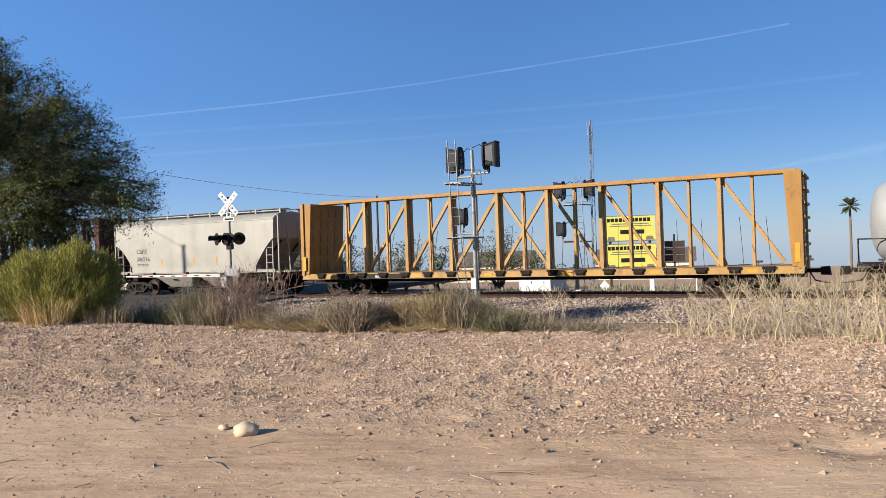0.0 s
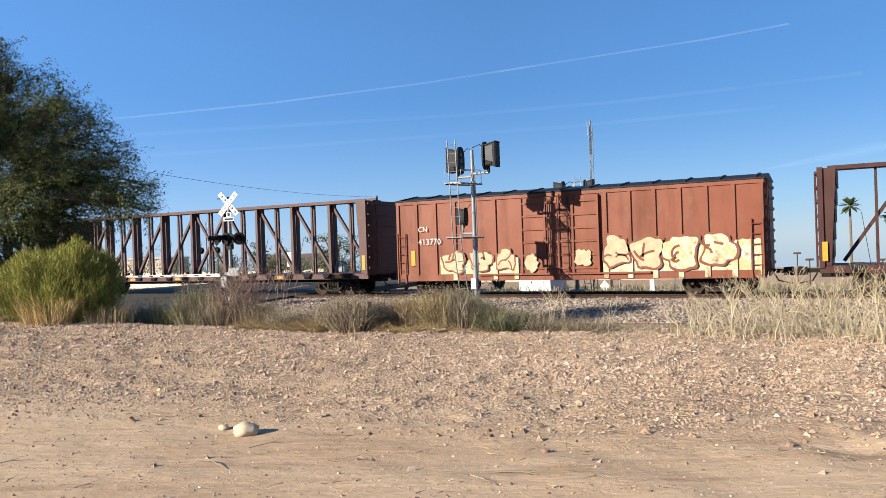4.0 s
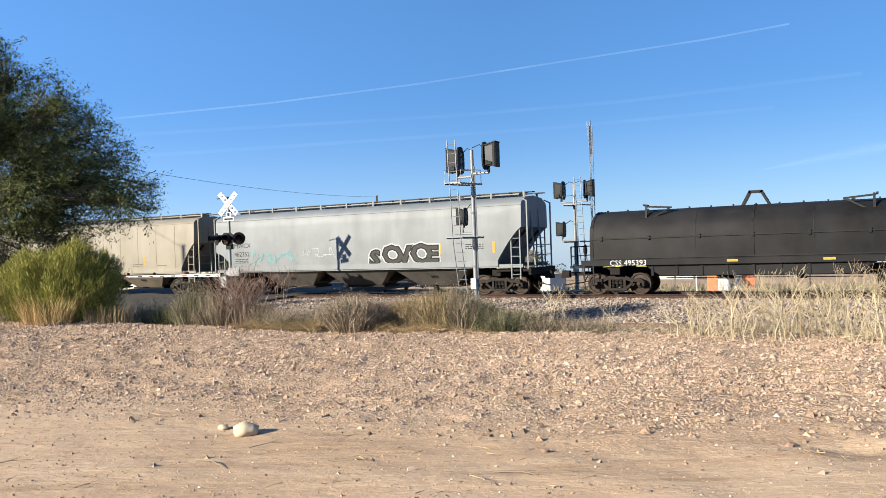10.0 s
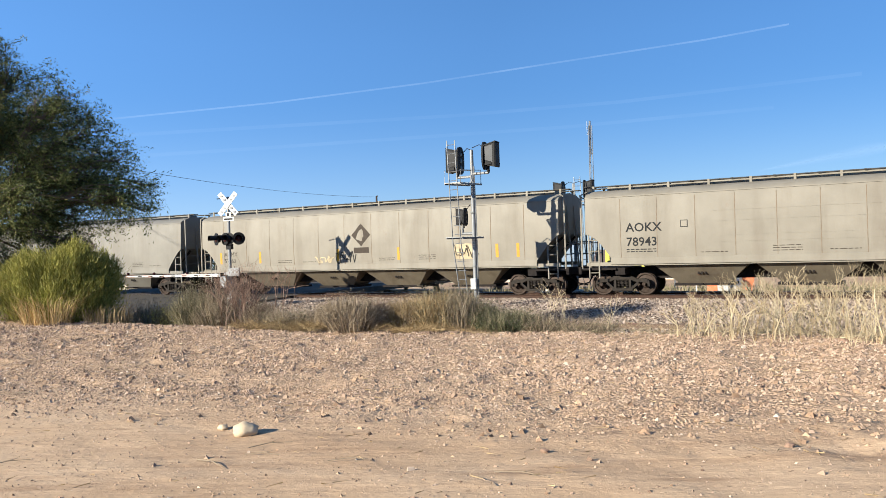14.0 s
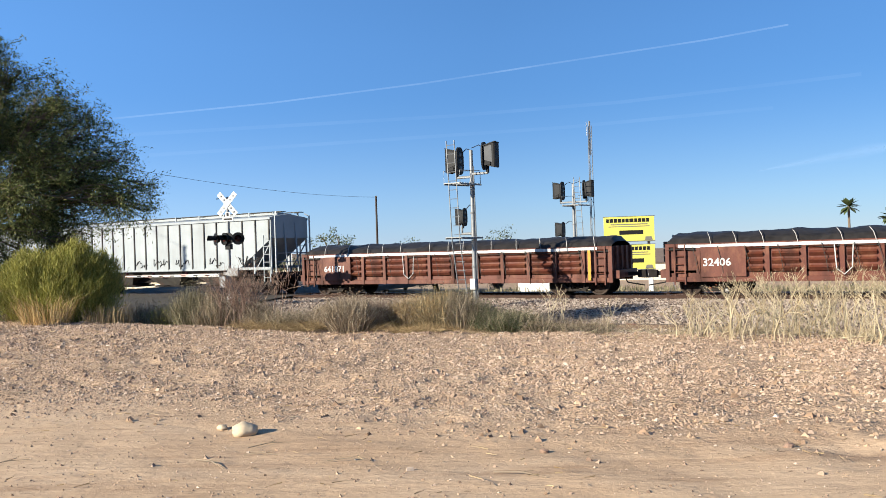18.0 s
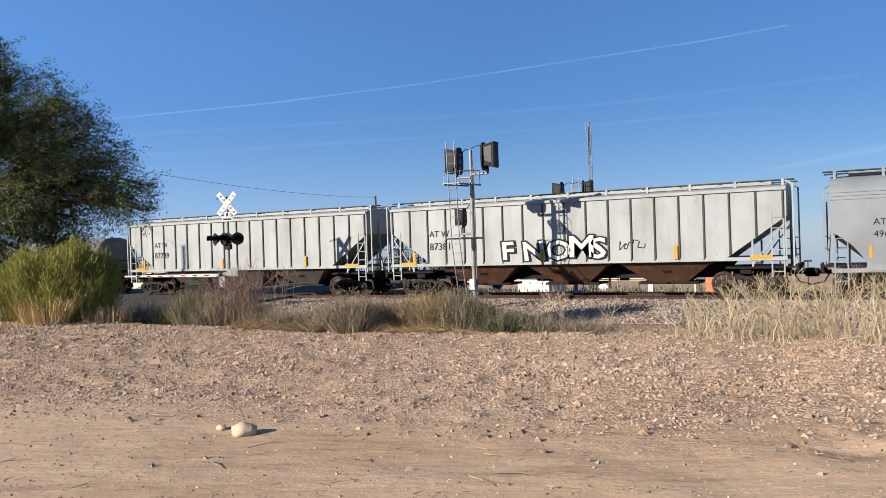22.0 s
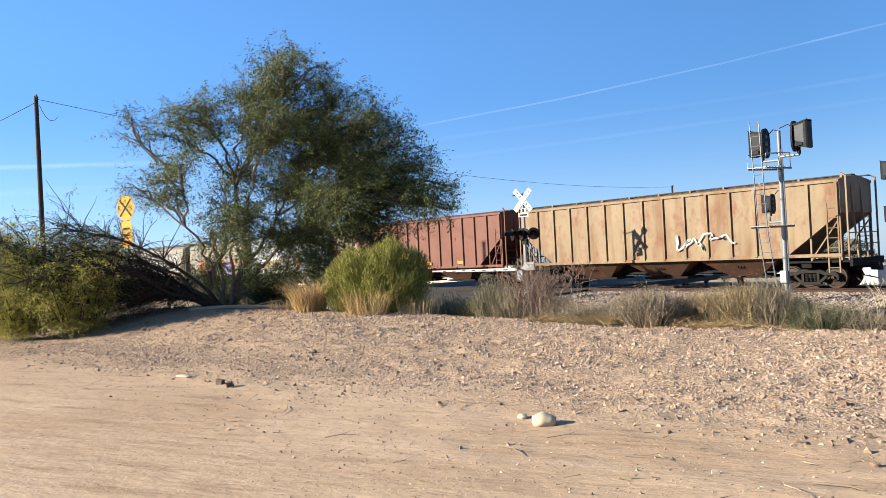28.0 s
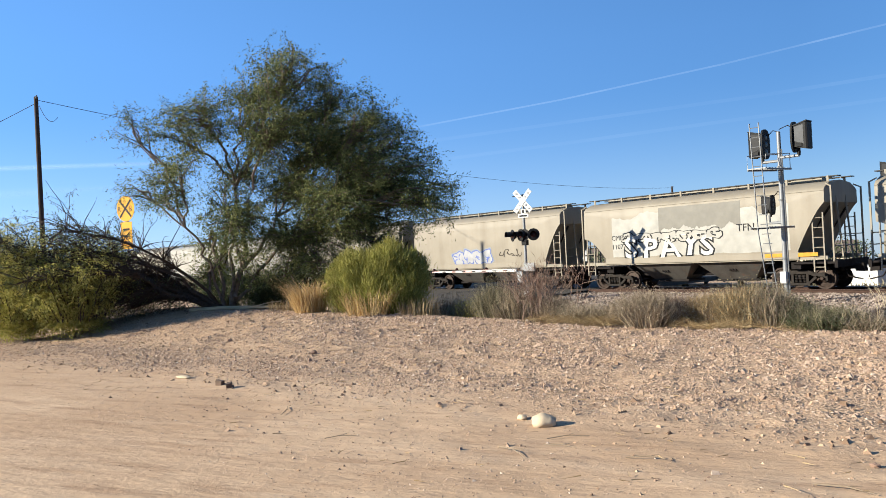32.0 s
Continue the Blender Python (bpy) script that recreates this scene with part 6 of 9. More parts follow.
paint_band("overpaint", "rough white overpaint on the wagon side", car, -4.3, 4.6, ragged(1.62, 0.06, 1.0, 2), ragged(3.55, 0.5, 0.7, 5), OFFWHITE, lambda x: 0.004, wall)
paint_band("overpaint", "grey overpaint patch with ragged foot", car, -1.6, 2.5, ragged(2.85, 0.22, 2.2, 8), ragged(3.86, 0.01, 1.0, 1), GREY_S, lambda x: 0.008, wall)
letters("CMEX", -half + 1.7, 2.45, 0.34, INK, car, wall, "reporting_mark", "faded reporting marks", off=0.012)
letters("11077", -half + 1.7, 2.02, 0.34, INK, car, wall, "reporting_mark", "faded reporting marks", off=0.012)
bubble_art(7, -3.7, 1.6, 2.25, 2.75, OFFWHITE, INK, car, wall, rng, label="outlined puffs behind the letters", off=0.008)
tag_art("SPAYS", -3.6, 1.6, 1.25, WHITE_S, INK, car, wall, rng, 1.2, label="white graffiti letters with thick black rims", step=0.68)
letters("TFN.", 2.3, 2.55, 0.45, INK, car, wall, "graffiti", "small black graffiti letters", off=0.016)
placard(4.0, 1.45, 1.0, 0.16, MAT["yellow"], car, wall, "yellow_mark", 0.04)
placard(5.3, 1.45, 0.8, 0.16, MAT["yellow"], car, wall, "yellow_mark", 0.04)
car, half, wall = smooth_hopper("short beige covered hopper wagon with blue graffiti", -527.37, -539.74, P_TAN, P_TAN, zc=4.0, bays=2, cut=1.45, cut_r=1.3, cut_z=2.6, cut_zr=3.5, bay_mat=P_DBAY)
bubble_art(4, -2.4, 0.9, 1.45, 2.4, SILVER, BLUE_S, car, wall, rng, halo=P_GREY2, label="blue-rimmed bubble graffiti")
scrawl(1.5, 3.2, 1.85, 2.3, BROWN_INK, car, wall, rng, loops=5, w=0.018)
end_x = -539.74
for k in range(9):
    ln = 12.2 if k < 5 else 17.2
    r_ = end_x - 1.7
    l_ = r_ - ln
    car, half, wall = smooth_hopper("beige covered hopper wagon", r_, l_, (P_TAN, P_TANG, P_CREAM)[k % 3], (P_TAN, P_TANG, P_CREAM)[k % 3], zc=4.0, bays=2 if k < 5 else 3, cut=1.45, cut_r=1.3, cut_z=2.6, cut_zr=3.3, bay_mat=P_TAN)
    end_x = l_
# ---- signals and crossing gear ----
M_ALU = flat("weathered_aluminium", (0.192, 0.196, 0.2), 0.45, 0.3, 0.12, 10)
M_HOOD = flat("signal_black", (0.008, 0.008, 0.0088), 0.6, 0.0, 0.3, 8)
M_LENS = flat("dark_red_lens", (0.028, 0.008, 0.008), 0.15, 0.0, 0.1)
M_CASE = flat("grey_case_paint", (0.044, 0.0456, 0.0496), 0.5, 0.2, 0.15, 6)
M_GLASS = flat("dark_lens", (0.024, 0.024, 0.028), 0.12, 0.0, 0.1)


M_PANEL_DARK = flat("dark_grey_panel", (0.0128, 0.0128, 0.0144), 0.5, 0.0, 0.2, 6)


def signal_head(parent, m, way, panel):
    """A colour-light head: an oval black target set across the track, and a deep case widening away from it."""
    ring = []
    for k in range(24):
        a = 2 * math.pi * k / 24
        c, s = math.cos(a), math.sin(a)
        ring.append((0.29 * math.copysign(abs(c) ** 0.8, c), 0.52 * math.copysign(abs(s) ** 0.7, s)))
    plate = Shape().loft([[(-0.03, y, z) for y, z in ring], [(0.03, y, z) for y, z in ring]])
    hd = part("target_plate", plate, M_HOOD, parent, "black signal target plate", m=m)
    x0, x1 = way * 0.03, way * 0.50
    def quad(x, hz, hy, dz):
        return [(x, -hy, dz - hz), (x, hy, dz - hz), (x, hy, dz + hz), (x, -hy, dz + hz)]
    part("case", Shape().loft([quad(x0, 0.34, 0.2, 0.0), quad(x1 * 0.9, 0.45, 0.23, 0.01), quad(x1, 0.43, 0.21, 0.01)]), M_HOOD, hd, "black lamp case")
    xa, xb = x0 + way * 0.05, x1 - way * 0.12
    part("case_panel", Shape().add([(xa, -0.212, -0.16), (xb, -0.232, -0.27), (xb, -0.234, 0.37), (xa, -0.212, 0.31), (xa, -0.20, -0.16), (xb, -0.21, -0.27), (xb, -0.21, 0.37), (xa, -0.20, 0.31)],
                                   [(0, 1, 2, 3), (0, 4, 5, 1), (1, 5, 6, 2), (2, 6, 7, 3), (3, 7, 4, 0)]), panel, hd, "grey case panel")
    part("latch", Shape().box(min(xa, xb) + 0.06, max(xa, xb) - 0.06, -0.25, -0.20, -0.36, -0.24, 0.01), M_HOOD, hd)
    part("rain_hood", Shape().loft([quad(x0, 0.02, 0.22, 0.36), quad(x1, 0.02, 0.25, 0.48)]), M_HOOD, hd)
    for z in (0.26, 0.0, -0.26):
        part("lens", Shape().disc((-way * 0.03, 0, z), "x", [(-way * 0.012, 0.02), (-way * 0.004, 0.095), (0.0, 0.1)], 14), M_GLASS, hd)
    part("foot", Shape().tube([(way * 0.12, 0, -0.62), (way * 0.12, 0, -0.38)], 0.06, 8), M_HOOD, hd)
    return hd


def signal_mast(x, y, z0, z1, heads, plats, ladder_dx, label, k=1.0, ladder_y=-0.9):
    sg = thing("railway_signal", label, "railway signal", pose(*from_eye(x, y, z0, k)) @ Matrix.Scale(k, 4))
    h = z1 - z0
    part("mast", Shape().disc((0, 0, 0), "z", [(0, 0.085), (h * 0.5, 0.08), (h - 0.02, 0.065), (h, 0.03)], 12), M_ALU, sg, "grey aluminium mast", smooth=True)
    part("foundation", Shape().box(-0.3, 0.3, -0.3, 0.3, -0.3, 0.12, 0.03), flat("concrete_base", (0.36, 0.344, 0.32), 0.9, 0, 0.2, 6), sg)
    for dx, dz, yaw, sc, light in heads:
        signal_head(sg, pose(dx - 0.12 * math.copysign(1, dx), 0, dz - z0, 0, 0, yaw) @ Matrix.Scale(sc, 4), math.copysign(1, dx), M_CASE if light else M_PANEL_DARK)
        arm = Shape().tube([(0, 0, dz - z0 - 0.62), (dx, 0, dz - z0 - 0.62), (dx, 0, dz - z0 - 0.35)], 0.055, 8)
        part("bracket_arm", arm, M_ALU, sg)
        part("cable", Shape().tube([(0, 0.06, dz - z0 + 0.35), (dx * 0.4, 0.12, dz - z0 + 0.45), (dx, 0.2, dz - z0 + 0.2)], 0.016, 5), MAT["dark"], sg)
    for level, dz in enumerate(plats):
        z = dz - z0
        xa, xb = min(0.0, ladder_dx) - 0.3, max(0.0, ladder_dx) + 0.32
        pf = part("platform", Shape().bar((xa * 0.3, 0.12, z - 0.03), (xa, ladder_y, z - 0.03), 0.04, 0.06), MAT["galv"], sg)
        part("platform_edge", Shape().bar((xb, 0.12, z - 0.03), (xb - 0.25, ladder_y, z - 0.03), 0.04, 0.06), MAT["galv"], pf)
        for j in range(9):
            yy = 0.1 + (ladder_y - 0.1) * j / 8
            part("platform_bar", Shape().bar((xa * (0.3 + 0.7 * j / 8), yy, z), (xb - 0.25 * j / 8, yy, z), 0.07, 0.025), MAT["galv"], pf)
        rl = Shape().tube([(xb - 0.02, 0.1, z), (xb - 0.02, 0.1, z + 0.5), (xb - 0.25, ladder_y, z + 0.45), (xb - 0.25, ladder_y, z)], 0.014, 5)
        rl.tube([(xa, ladder_y, z), (xa, ladder_y, z + 0.45), (0, 0.0, z + 0.5)], 0.014, 5)
        if level == 0:
            part("guard_rail", rl, MAT["galv"], sg)
    ld = Shape()
    foot = ladder_dx + 0.45
    for s in (-0.16, 0.16):
        ld.tube([(foot + s, ladder_y, 0.0), (ladder_dx + s + 0.12, ladder_y, h * 0.45), (ladder_dx + s, ladder_y, h + 0.25)], 0.02, 5)
    n = int(h / 0.3)
    for j in range(n):
        f = (j + 0.5) / n
        cxx = foot + (ladder_dx - foot) * min(1.0, f * 1.15)
        ld.tube([(cxx - 0.15, ladder_y, f * (h + 0.25)), (cxx + 0.15, ladder_y, f * (h + 0.25))], 0.014, 5)
    part("ladder", ld, MAT["galv"], sg, "thin galvanised ladder")
    part("conduit", Shape().tube([(0.12, -0.02, 0.1), (0.12, -0.02, h * 0.55), (0.09, -0.02, h * 0.9)], 0.022, 6), MAT["galv"], sg)
    part("junction_box", Shape().box(-0.1, 0.1, -0.22, -0.08, 1.05, 1.45, 0.01), MAT["white"], sg)
    for z in (h * 0.3, h * 0.62, h * 0.8):
        part("clamp", Shape().disc((0, 0, z), "z", [(0, 0.09), (0.0, 0.105), (0.06, 0.105), (0.06, 0.09)], 12), MAT["galv"], sg)
    return sg


signal_mast(-12.80, 26.05, -0.42, 5.80, [(0.66, 5.52, 4, 1.0, True), (-0.60, 5.42, 0, 1.0, False), (-0.46, 3.32, 0, 0.66, False)], [4.52, 2.56], -0.28, "near three-headed railway signal on a grey mast with ladder", 1.075, -1.1)
signal_mast(-13.45, 39.35, -0.35, 5.35, [(0.72, 5.0, 3, 0.95, False), (-0.70, 5.0, -4, 0.95, False), (-0.72, 2.95, -4, 0.8, False)], [4.2, 2.3], 0.5, "far railway signal on a grey mast behind the track")
an = thing("antenna_mast", "slim grey lattice antenna mast", "antenna", pose(-12.62, 39.85, -0.35))
for a in range(3):
    q = a * 2.094
    part("mast_leg", Shape().tube([(0.13 * math.cos(q), 0.13 * math.sin(q), 0), (0.10 * math.cos(q), 0.10 * math.sin(q), 8.7)], 0.022, 6), MAT["galv"], an)
lat = Shape()
for k in range(28):
    z = 0.3 * k + 0.1
    a, b = (k % 3) * 2.094, ((k + 1) % 3) * 2.094
    lat.tube([(0.12 * math.cos(a), 0.12 * math.sin(a), z), (0.12 * math.cos(b), 0.12 * math.sin(b), z + 0.3)], 0.01, 4)
part("lattice", lat, MAT["galv"], an)
top = Shape().tube([(0, 0, 7.2), (0, 0, 8.95)], 0.05, 6)
for z in (8.3, 8.55, 8.8):
    top.tube([(-0.16, 0, z), (0.04, 0, z)], 0.012, 5)
    top.tube([(-0.16, 0, z - 0.1), (-0.16, 0, z + 0.12)], 0.012, 5)
part("antenna", top, MAT["galv"], an)

BOARD_GREY = flat("faded_board_letter", (0.216, 0.216, 0.216), 0.6)
# level crossing mast with crossed boards, lights and lowered gate
cb = thing("crossing_signal", "white railway crossing mast with crossed boards and flashing lights", "crossing signal", pose(*from_eye(-24.36, 25.47, -0.35, 1.055), 0, 0, 12) @ Matrix.Scale(1.055, 4))
part("post", Shape().disc((0, 0, 0), "z", [(0, 0.07), (5.05, 0.06), (5.07, 0.03)], 12), M_ALU, cb, smooth=True)
part("base_cover", Shape().loft([[(-0.2, -0.2, 0), (0.2, -0.2, 0), (0.2, 0.2, 0), (-0.2, 0.2, 0)], [(-0.1, -0.1, 0.75), (0.1, -0.1, 0.75), (0.1, 0.1, 0.75), (-0.1, 0.1, 0.75)]]), MAT["white"], cb)
for s in (-1, 1):
    bd = Shape()
    w, ln = 0.115, 0.62
    c, q = math.cos(radians(48)), math.sin(radians(48))
    pts = [(-ln * c + w * q, -ln * q * 1 - w * c), (ln * c + w * q, ln * q - w * c), (ln * c - w * q, ln * q + w * c), (-ln * c - w * q, -ln * q + w * c)]
    bd.slab([(s * a + 0.16, 4.74 + b) for a, b in pts][::s], -0.28 - 0.02 * (s > 0), -0.265 - 0.02 * (s > 0))
    board = part("crossed_board", bd, MAT["white"], cb, "white crossing board")
    for k in range(4):
        f = (-0.46, -0.24, 0.24, 0.46)[k]
        letters_x, letters_z = s * f * c + 0.16, 4.74 + f * q
        part("board_text_bar", Shape().box(letters_x - 0.045, letters_x + 0.045, -0.308, -0.302, letters_z - 0.035, letters_z + 0.035), BOARD_GREY, board)
part("board_bracket", Shape().bar((0, 0, 4.74), (0.16, -0.27, 4.74), 0.05, 0.05).bar((0, 0, 4.2), (0.16, -0.27, 4.2), 0.05, 0.05), M_ALU, cb)
tp = part("tracks_plate", Shape().box(-0.10, 0.42, -0.28, -0.265, 4.0, 4.17), MAT["white"], cb, "small white number-of-tracks plate")
part("number_plate", Shape().box(0.03, 0.29, -0.28, -0.265, 4.18, 4.38), MAT["white"], cb)
part("plate_bar", Shape().box(-0.04, 0.36, -0.288, -0.281, 4.05, 4.12), MAT["black"], tp)
part("plate_bar", Shape().box(0.11, 0.21, -0.288, -0.281, 4.21, 4.35), MAT["black"], tp)
part("cross_arm", Shape().tube([(-0.72, 0, 3.33), (0.72, 0, 3.33)], 0.035, 8), M_ALU, cb)
for dx, yaw in ((-0.55, -38), (0.06, 0), (0.55, 30), (-0.12, -25)):
    lm = part("flashing_light", Shape().disc((0, 0, 0), "y", [(-0.02, 0.05), (-0.015, 0.27), (0.015, 0.27), (0.02, 0.17), (0.16, 0.13), (0.18, 0.05)], 24), M_HOOD, cb, "black round flashing-light target", m=pose(dx, -0.14, 3.24, 0, 0, yaw))
    vis = [[(q * math.cos(a), -0.02 - d, q * math.sin(a)) for a in [math.pi * (-0.1 + 1.2 * j / 12) for j in range(13)]] for d, q in ((0, 0.16), (0.3, 0.17))]
    part("visor", Shape().loft(vis, cap=False, closed=False), M_HOOD, lm)
    part("lens", Shape().disc((0, -0.03, 0), "y", [(-0.02, 0.02), (0.0, 0.13)], 18), M_LENS, lm)
part("bell_arm", Shape().tube([(-0.55, 0, 5.0), (0.0, 0, 5.02)], 0.02, 6), MAT["dark"], cb)
part("light_junction_box", Shape().box(-0.12, 0.12, -0.1, 0.12, 2.78, 3.02, 0.02), M_HOOD, cb)
gate = thing("crossing_gate", "lowered white crossing gate arm with red bands", "crossing gate", pose(*from_eye(-24.36, 25.15, -0.35, 1.055), 0, 0, 0))
part("gate_mechanism", Shape().box(-0.17, 0.17, -0.14, 0.14, 1.2, 1.72, 0.03), M_ALU, gate)
part("counterweight", Shape().box(0.3, 0.95, -0.13, -0.05, 1.72, 2.1, 0.02).box(0.1, 1.0, -0.16, -0.12, 1.78, 1.9), M_ALU, gate)
arm_len = 6.2
for k in range(10):
    x0, x1 = -0.15 - arm_len * k / 10, -0.15 - arm_len * (k + 1) / 10
    h0, h1 = 0.075 - 0.004 * k, 0.075 - 0.004 * (k + 1)
    seg = Shape().loft([[(x0, -0.20, 1.78 - h0), (x0, -0.15, 1.78 - h0), (x0, -0.15, 1.78 + h0), (x0, -0.20, 1.78 + h0)], [(x1, -0.20, 1.78 - h1), (x1, -0.15, 1.78 - h1), (x1, -0.15, 1.78 + h1), (x1, -0.20, 1.78 + h1)]])
    part("arm_band", seg, MAT["white"] if k % 2 == 0 else flat("faded_red_band", (0.496, 0.336, 0.304), 0.5), gate)
for k in range(7):
    part("arm_marking", Shape().box(-1.0 - 0.75 * k, -0.72 - 0.75 * k, -0.208, -0.203, 1.75, 1.80), MAT["dark"], gate)
for x in (-2.2, -4.4, -6.2):
    part("arm_lamp", Shape().disc((x, -0.17, 1.9), "x", [(-0.05, 0.03), (-0.04, 0.06), (0.04, 0.06), (0.05, 0.03)], 10), M_LENS, gate)

fc = thing("crossing_signal", "far grey crossing mast with dark lights beyond the track", "crossing signal", pose(-46.5, 46.0, -0.6, 0, 0, 200))
part("post", Shape().disc((0, 0, 0), "z", [(0, 0.07), (5.5, 0.06)], 10), M_ALU, fc)
for z in (5.4, 4.9):
    part("cross_arm", Shape().tube([(-0.9, 0, z), (0.1, 0, z)], 0.03, 6), M_ALU, fc)
for dx in (-0.9, -0.45, 0.45, 0.9):
    part("flashing_light", Shape().disc((dx, 0, 3.2), "y", [(-0.1, 0.2), (-0.02, 0.27), (0.02, 0.27), (0.16, 0.13)], 16), M_HOOD, fc)
part("light_arm", Shape().tube([(-0.9, 0, 3.2), (0.9, 0, 3.2)], 0.035, 6), M_ALU, fc)
for k in range(3):
    part("bracket", Shape().tube([(0, 0, 4.9 + 0.2 * k), (-0.35, 0.1, 4.95 + 0.2 * k)], 0.02, 5), M_ALU, fc)

# small things behind the track
cab = thing("equipment_cabinet", "low white steel equipment cabinet behind the track", "cabinet", pose(-19.6, 50.2, -1.1, 0, 0, -20) @ Matrix.Scale(1.32, 4))
part("body", Shape().box(-1.06, 1.06, -0.63, 0.63, 0.08, 0.95, 0.02), MAT["white"], cab)
part("lid", Shape().box(-1.1, 1.1, -0.67, 0.67, 0.95, 1.0, 0.01), MAT["white"], cab)
part("plinth", Shape().box(-1.0, 1.0, -0.58, 0.58, -0.1, 0.08), MAT["galv"], cab)
for x in (-0.42, 0.42):
    part("door_seam", Shape().box(x - 0.38, x + 0.38, -0.638, -0.632, 0.14, 0.9), MAT["white"], cab)
    part("handle", Shape().box(x + 0.22, x + 0.25, -0.67, -0.638, 0.5, 0.62), MAT["dark"], cab)
for nm, x, y, w, h in (("marker_post", -9.35, 38.6, 0.22, 0.95), ("marker_post", -7.35, 39.2, 0.06, 0.9), ("marker_post", -11.2, 39.4, 0.05, 1.0)):
    mp = thing(nm, "short white marker post beside the track", "post", pose(*from_eye(x, y, -0.35, 1.33)) @ Matrix.Scale(1.33, 4))
    part("post", Shape().box(-w / 2, w / 2, -0.04, 0.04, -0.1, h, 0.01), MAT["white"] if w > 0.055 else MAT["galv"], mp)
    part("cap", Shape().box(-w / 2 - 0.01, w / 2 + 0.01, -0.05, 0.05, h, h + 0.03), MAT["galv"], mp)
dm = thing("diamond_marker", "small white diamond marker on a thin stake", "marker sign", pose(*from_eye(-11.55, 38.0, -0.35, 1.36)) @ Matrix.Scale(1.36, 4))
part("stake", Shape().box(-0.02, 0.02, -0.02, 0.02, -0.1, 0.5), MAT["galv"], dm)
part("diamond", Shape().slab([(0, 0.1), (0.26, 0.38), (0, 0.66), (-0.26, 0.38)], -0.035, -0.022), MAT["white"], dm)
M_ORANGE = flat("faded_orange_paint", (0.496, 0.16, 0.072), 0.7, 0, 0.2, 4)
bx = thing("storage_bin", "white and orange steel storage bin", "bin", pose(-7.35, 50.2, -1.1, 0, 0, 10) @ Matrix.Scale(1.3, 4))
part("body", Shape().box(-0.62, 0.45, -0.5, 0.5, 0.0, 0.86, 0.02), MAT["white"], bx)
part("side_panel", Shape().box(-1.08, -0.63, -0.45, 0.45, 0.0, 0.86, 0.02), M_ORANGE, bx)
part("side_panel", Shape().box(0.46, 0.98, -0.45, 0.45, 0.0, 0.78, 0.02), M_ORANGE, bx)
part("lid", Shape().box(-0.66, 0.49, -0.54, 0.54, 0.86, 0.91, 0.01), MAT["white"], bx)
part("post", Shape().box(-0.05, 0.05, -0.56, -0.50, 0.0, 1.0), MAT["galv"], bx)
rb = thing("roadside_sign", "white road sign on a slim post beyond the crossing", "road sign", pose(-38.0, 46.0, -0.35, 0, 0, 20))
part("post", Shape().box(-0.03, 0.03, -0.03, 0.03, 0, 2.5), MAT["galv"], rb)
part("panel", Shape().box(-0.25, 0.25, -0.05, -0.035, 1.5, 2.6, 0.005), MAT["white"], rb)
disc_sign = thing("roadside_sign", "round white road sign on a slim post", "road sign", pose(-28.35, 39.22, ground_z(-28.35, 39.22), 0, 0, 32))
part("post", Shape().box(-0.025, 0.025, -0.02, 0.02, -0.1, 2.0), MAT["galv"], disc_sign)
disc_face = part("face", Shape().disc((0, -0.04, 1.55), "y", [(-0.008, 0.02), (-0.008, 0.31), (0.008, 0.31), (0.008, 0.02)], 28), MAT["white"], disc_sign)
part("face_bar", Shape().box(-0.035, 0.035, -0.056, -0.05, 1.28, 1.72), MAT["black"], disc_face)
give_way = thing("give_way_sign", "small white triangular sign on a low post", "road sign", pose(-28.0, 39.6, ground_z(-28.0, 39.6), 0, 0, 30))
part("post", Shape().box(-0.02, 0.02, -0.02, 0.02, -0.1, 0.7), MAT["galv"], give_way)
part("face", Shape().slab([(0, 0.12), (0.3, 0.68), (-0.3, 0.68)], -0.04, -0.025), MAT["white"], give_way)
# ---- plants ----


def leaf_material(name, stops, rough=0.7, glow=0.25):
    m, nt, n, l, b = nodes_of(name)
    g = n.new("ShaderNodeNewGeometry")
    r_ = ramp(nt, g.outputs["Random Per Island"], stops)
    big = ramp(nt, tex(nt, "noise", 0.8, 3).outputs[0], [(0.3, grey(0.75)), (0.7, grey(1.15))])
    mx = n.new("ShaderNodeMix")
    mx.data_type, mx.blend_type = "RGBA", "MULTIPLY"
    mx.inputs[0].default_value = 1.0
    l.new(r_.outputs[0], mx.inputs[6])
    l.new(big.outputs[0], mx.inputs[7])
    l.new(mx.outputs[2], b.inputs["Base Color"])
    b.inputs["Roughness"].default_value = rough
    b.inputs["Specular IOR Level"].default_value = 0.2
    if glow:
        tr = n.new("ShaderNodeBsdfTranslucent")
        l.new(mx.outputs[2], tr.inputs["Color"])
        ms = n.new("ShaderNodeMixShader")
        ms.inputs[0].default_value = glow
        out = n["Material Output"]
        l.new(b.outputs[0], ms.inputs[1])
        l.new(tr.outputs[0], ms.inputs[2])
        l.new(ms.outputs[0], out.inputs["Surface"])
    return m


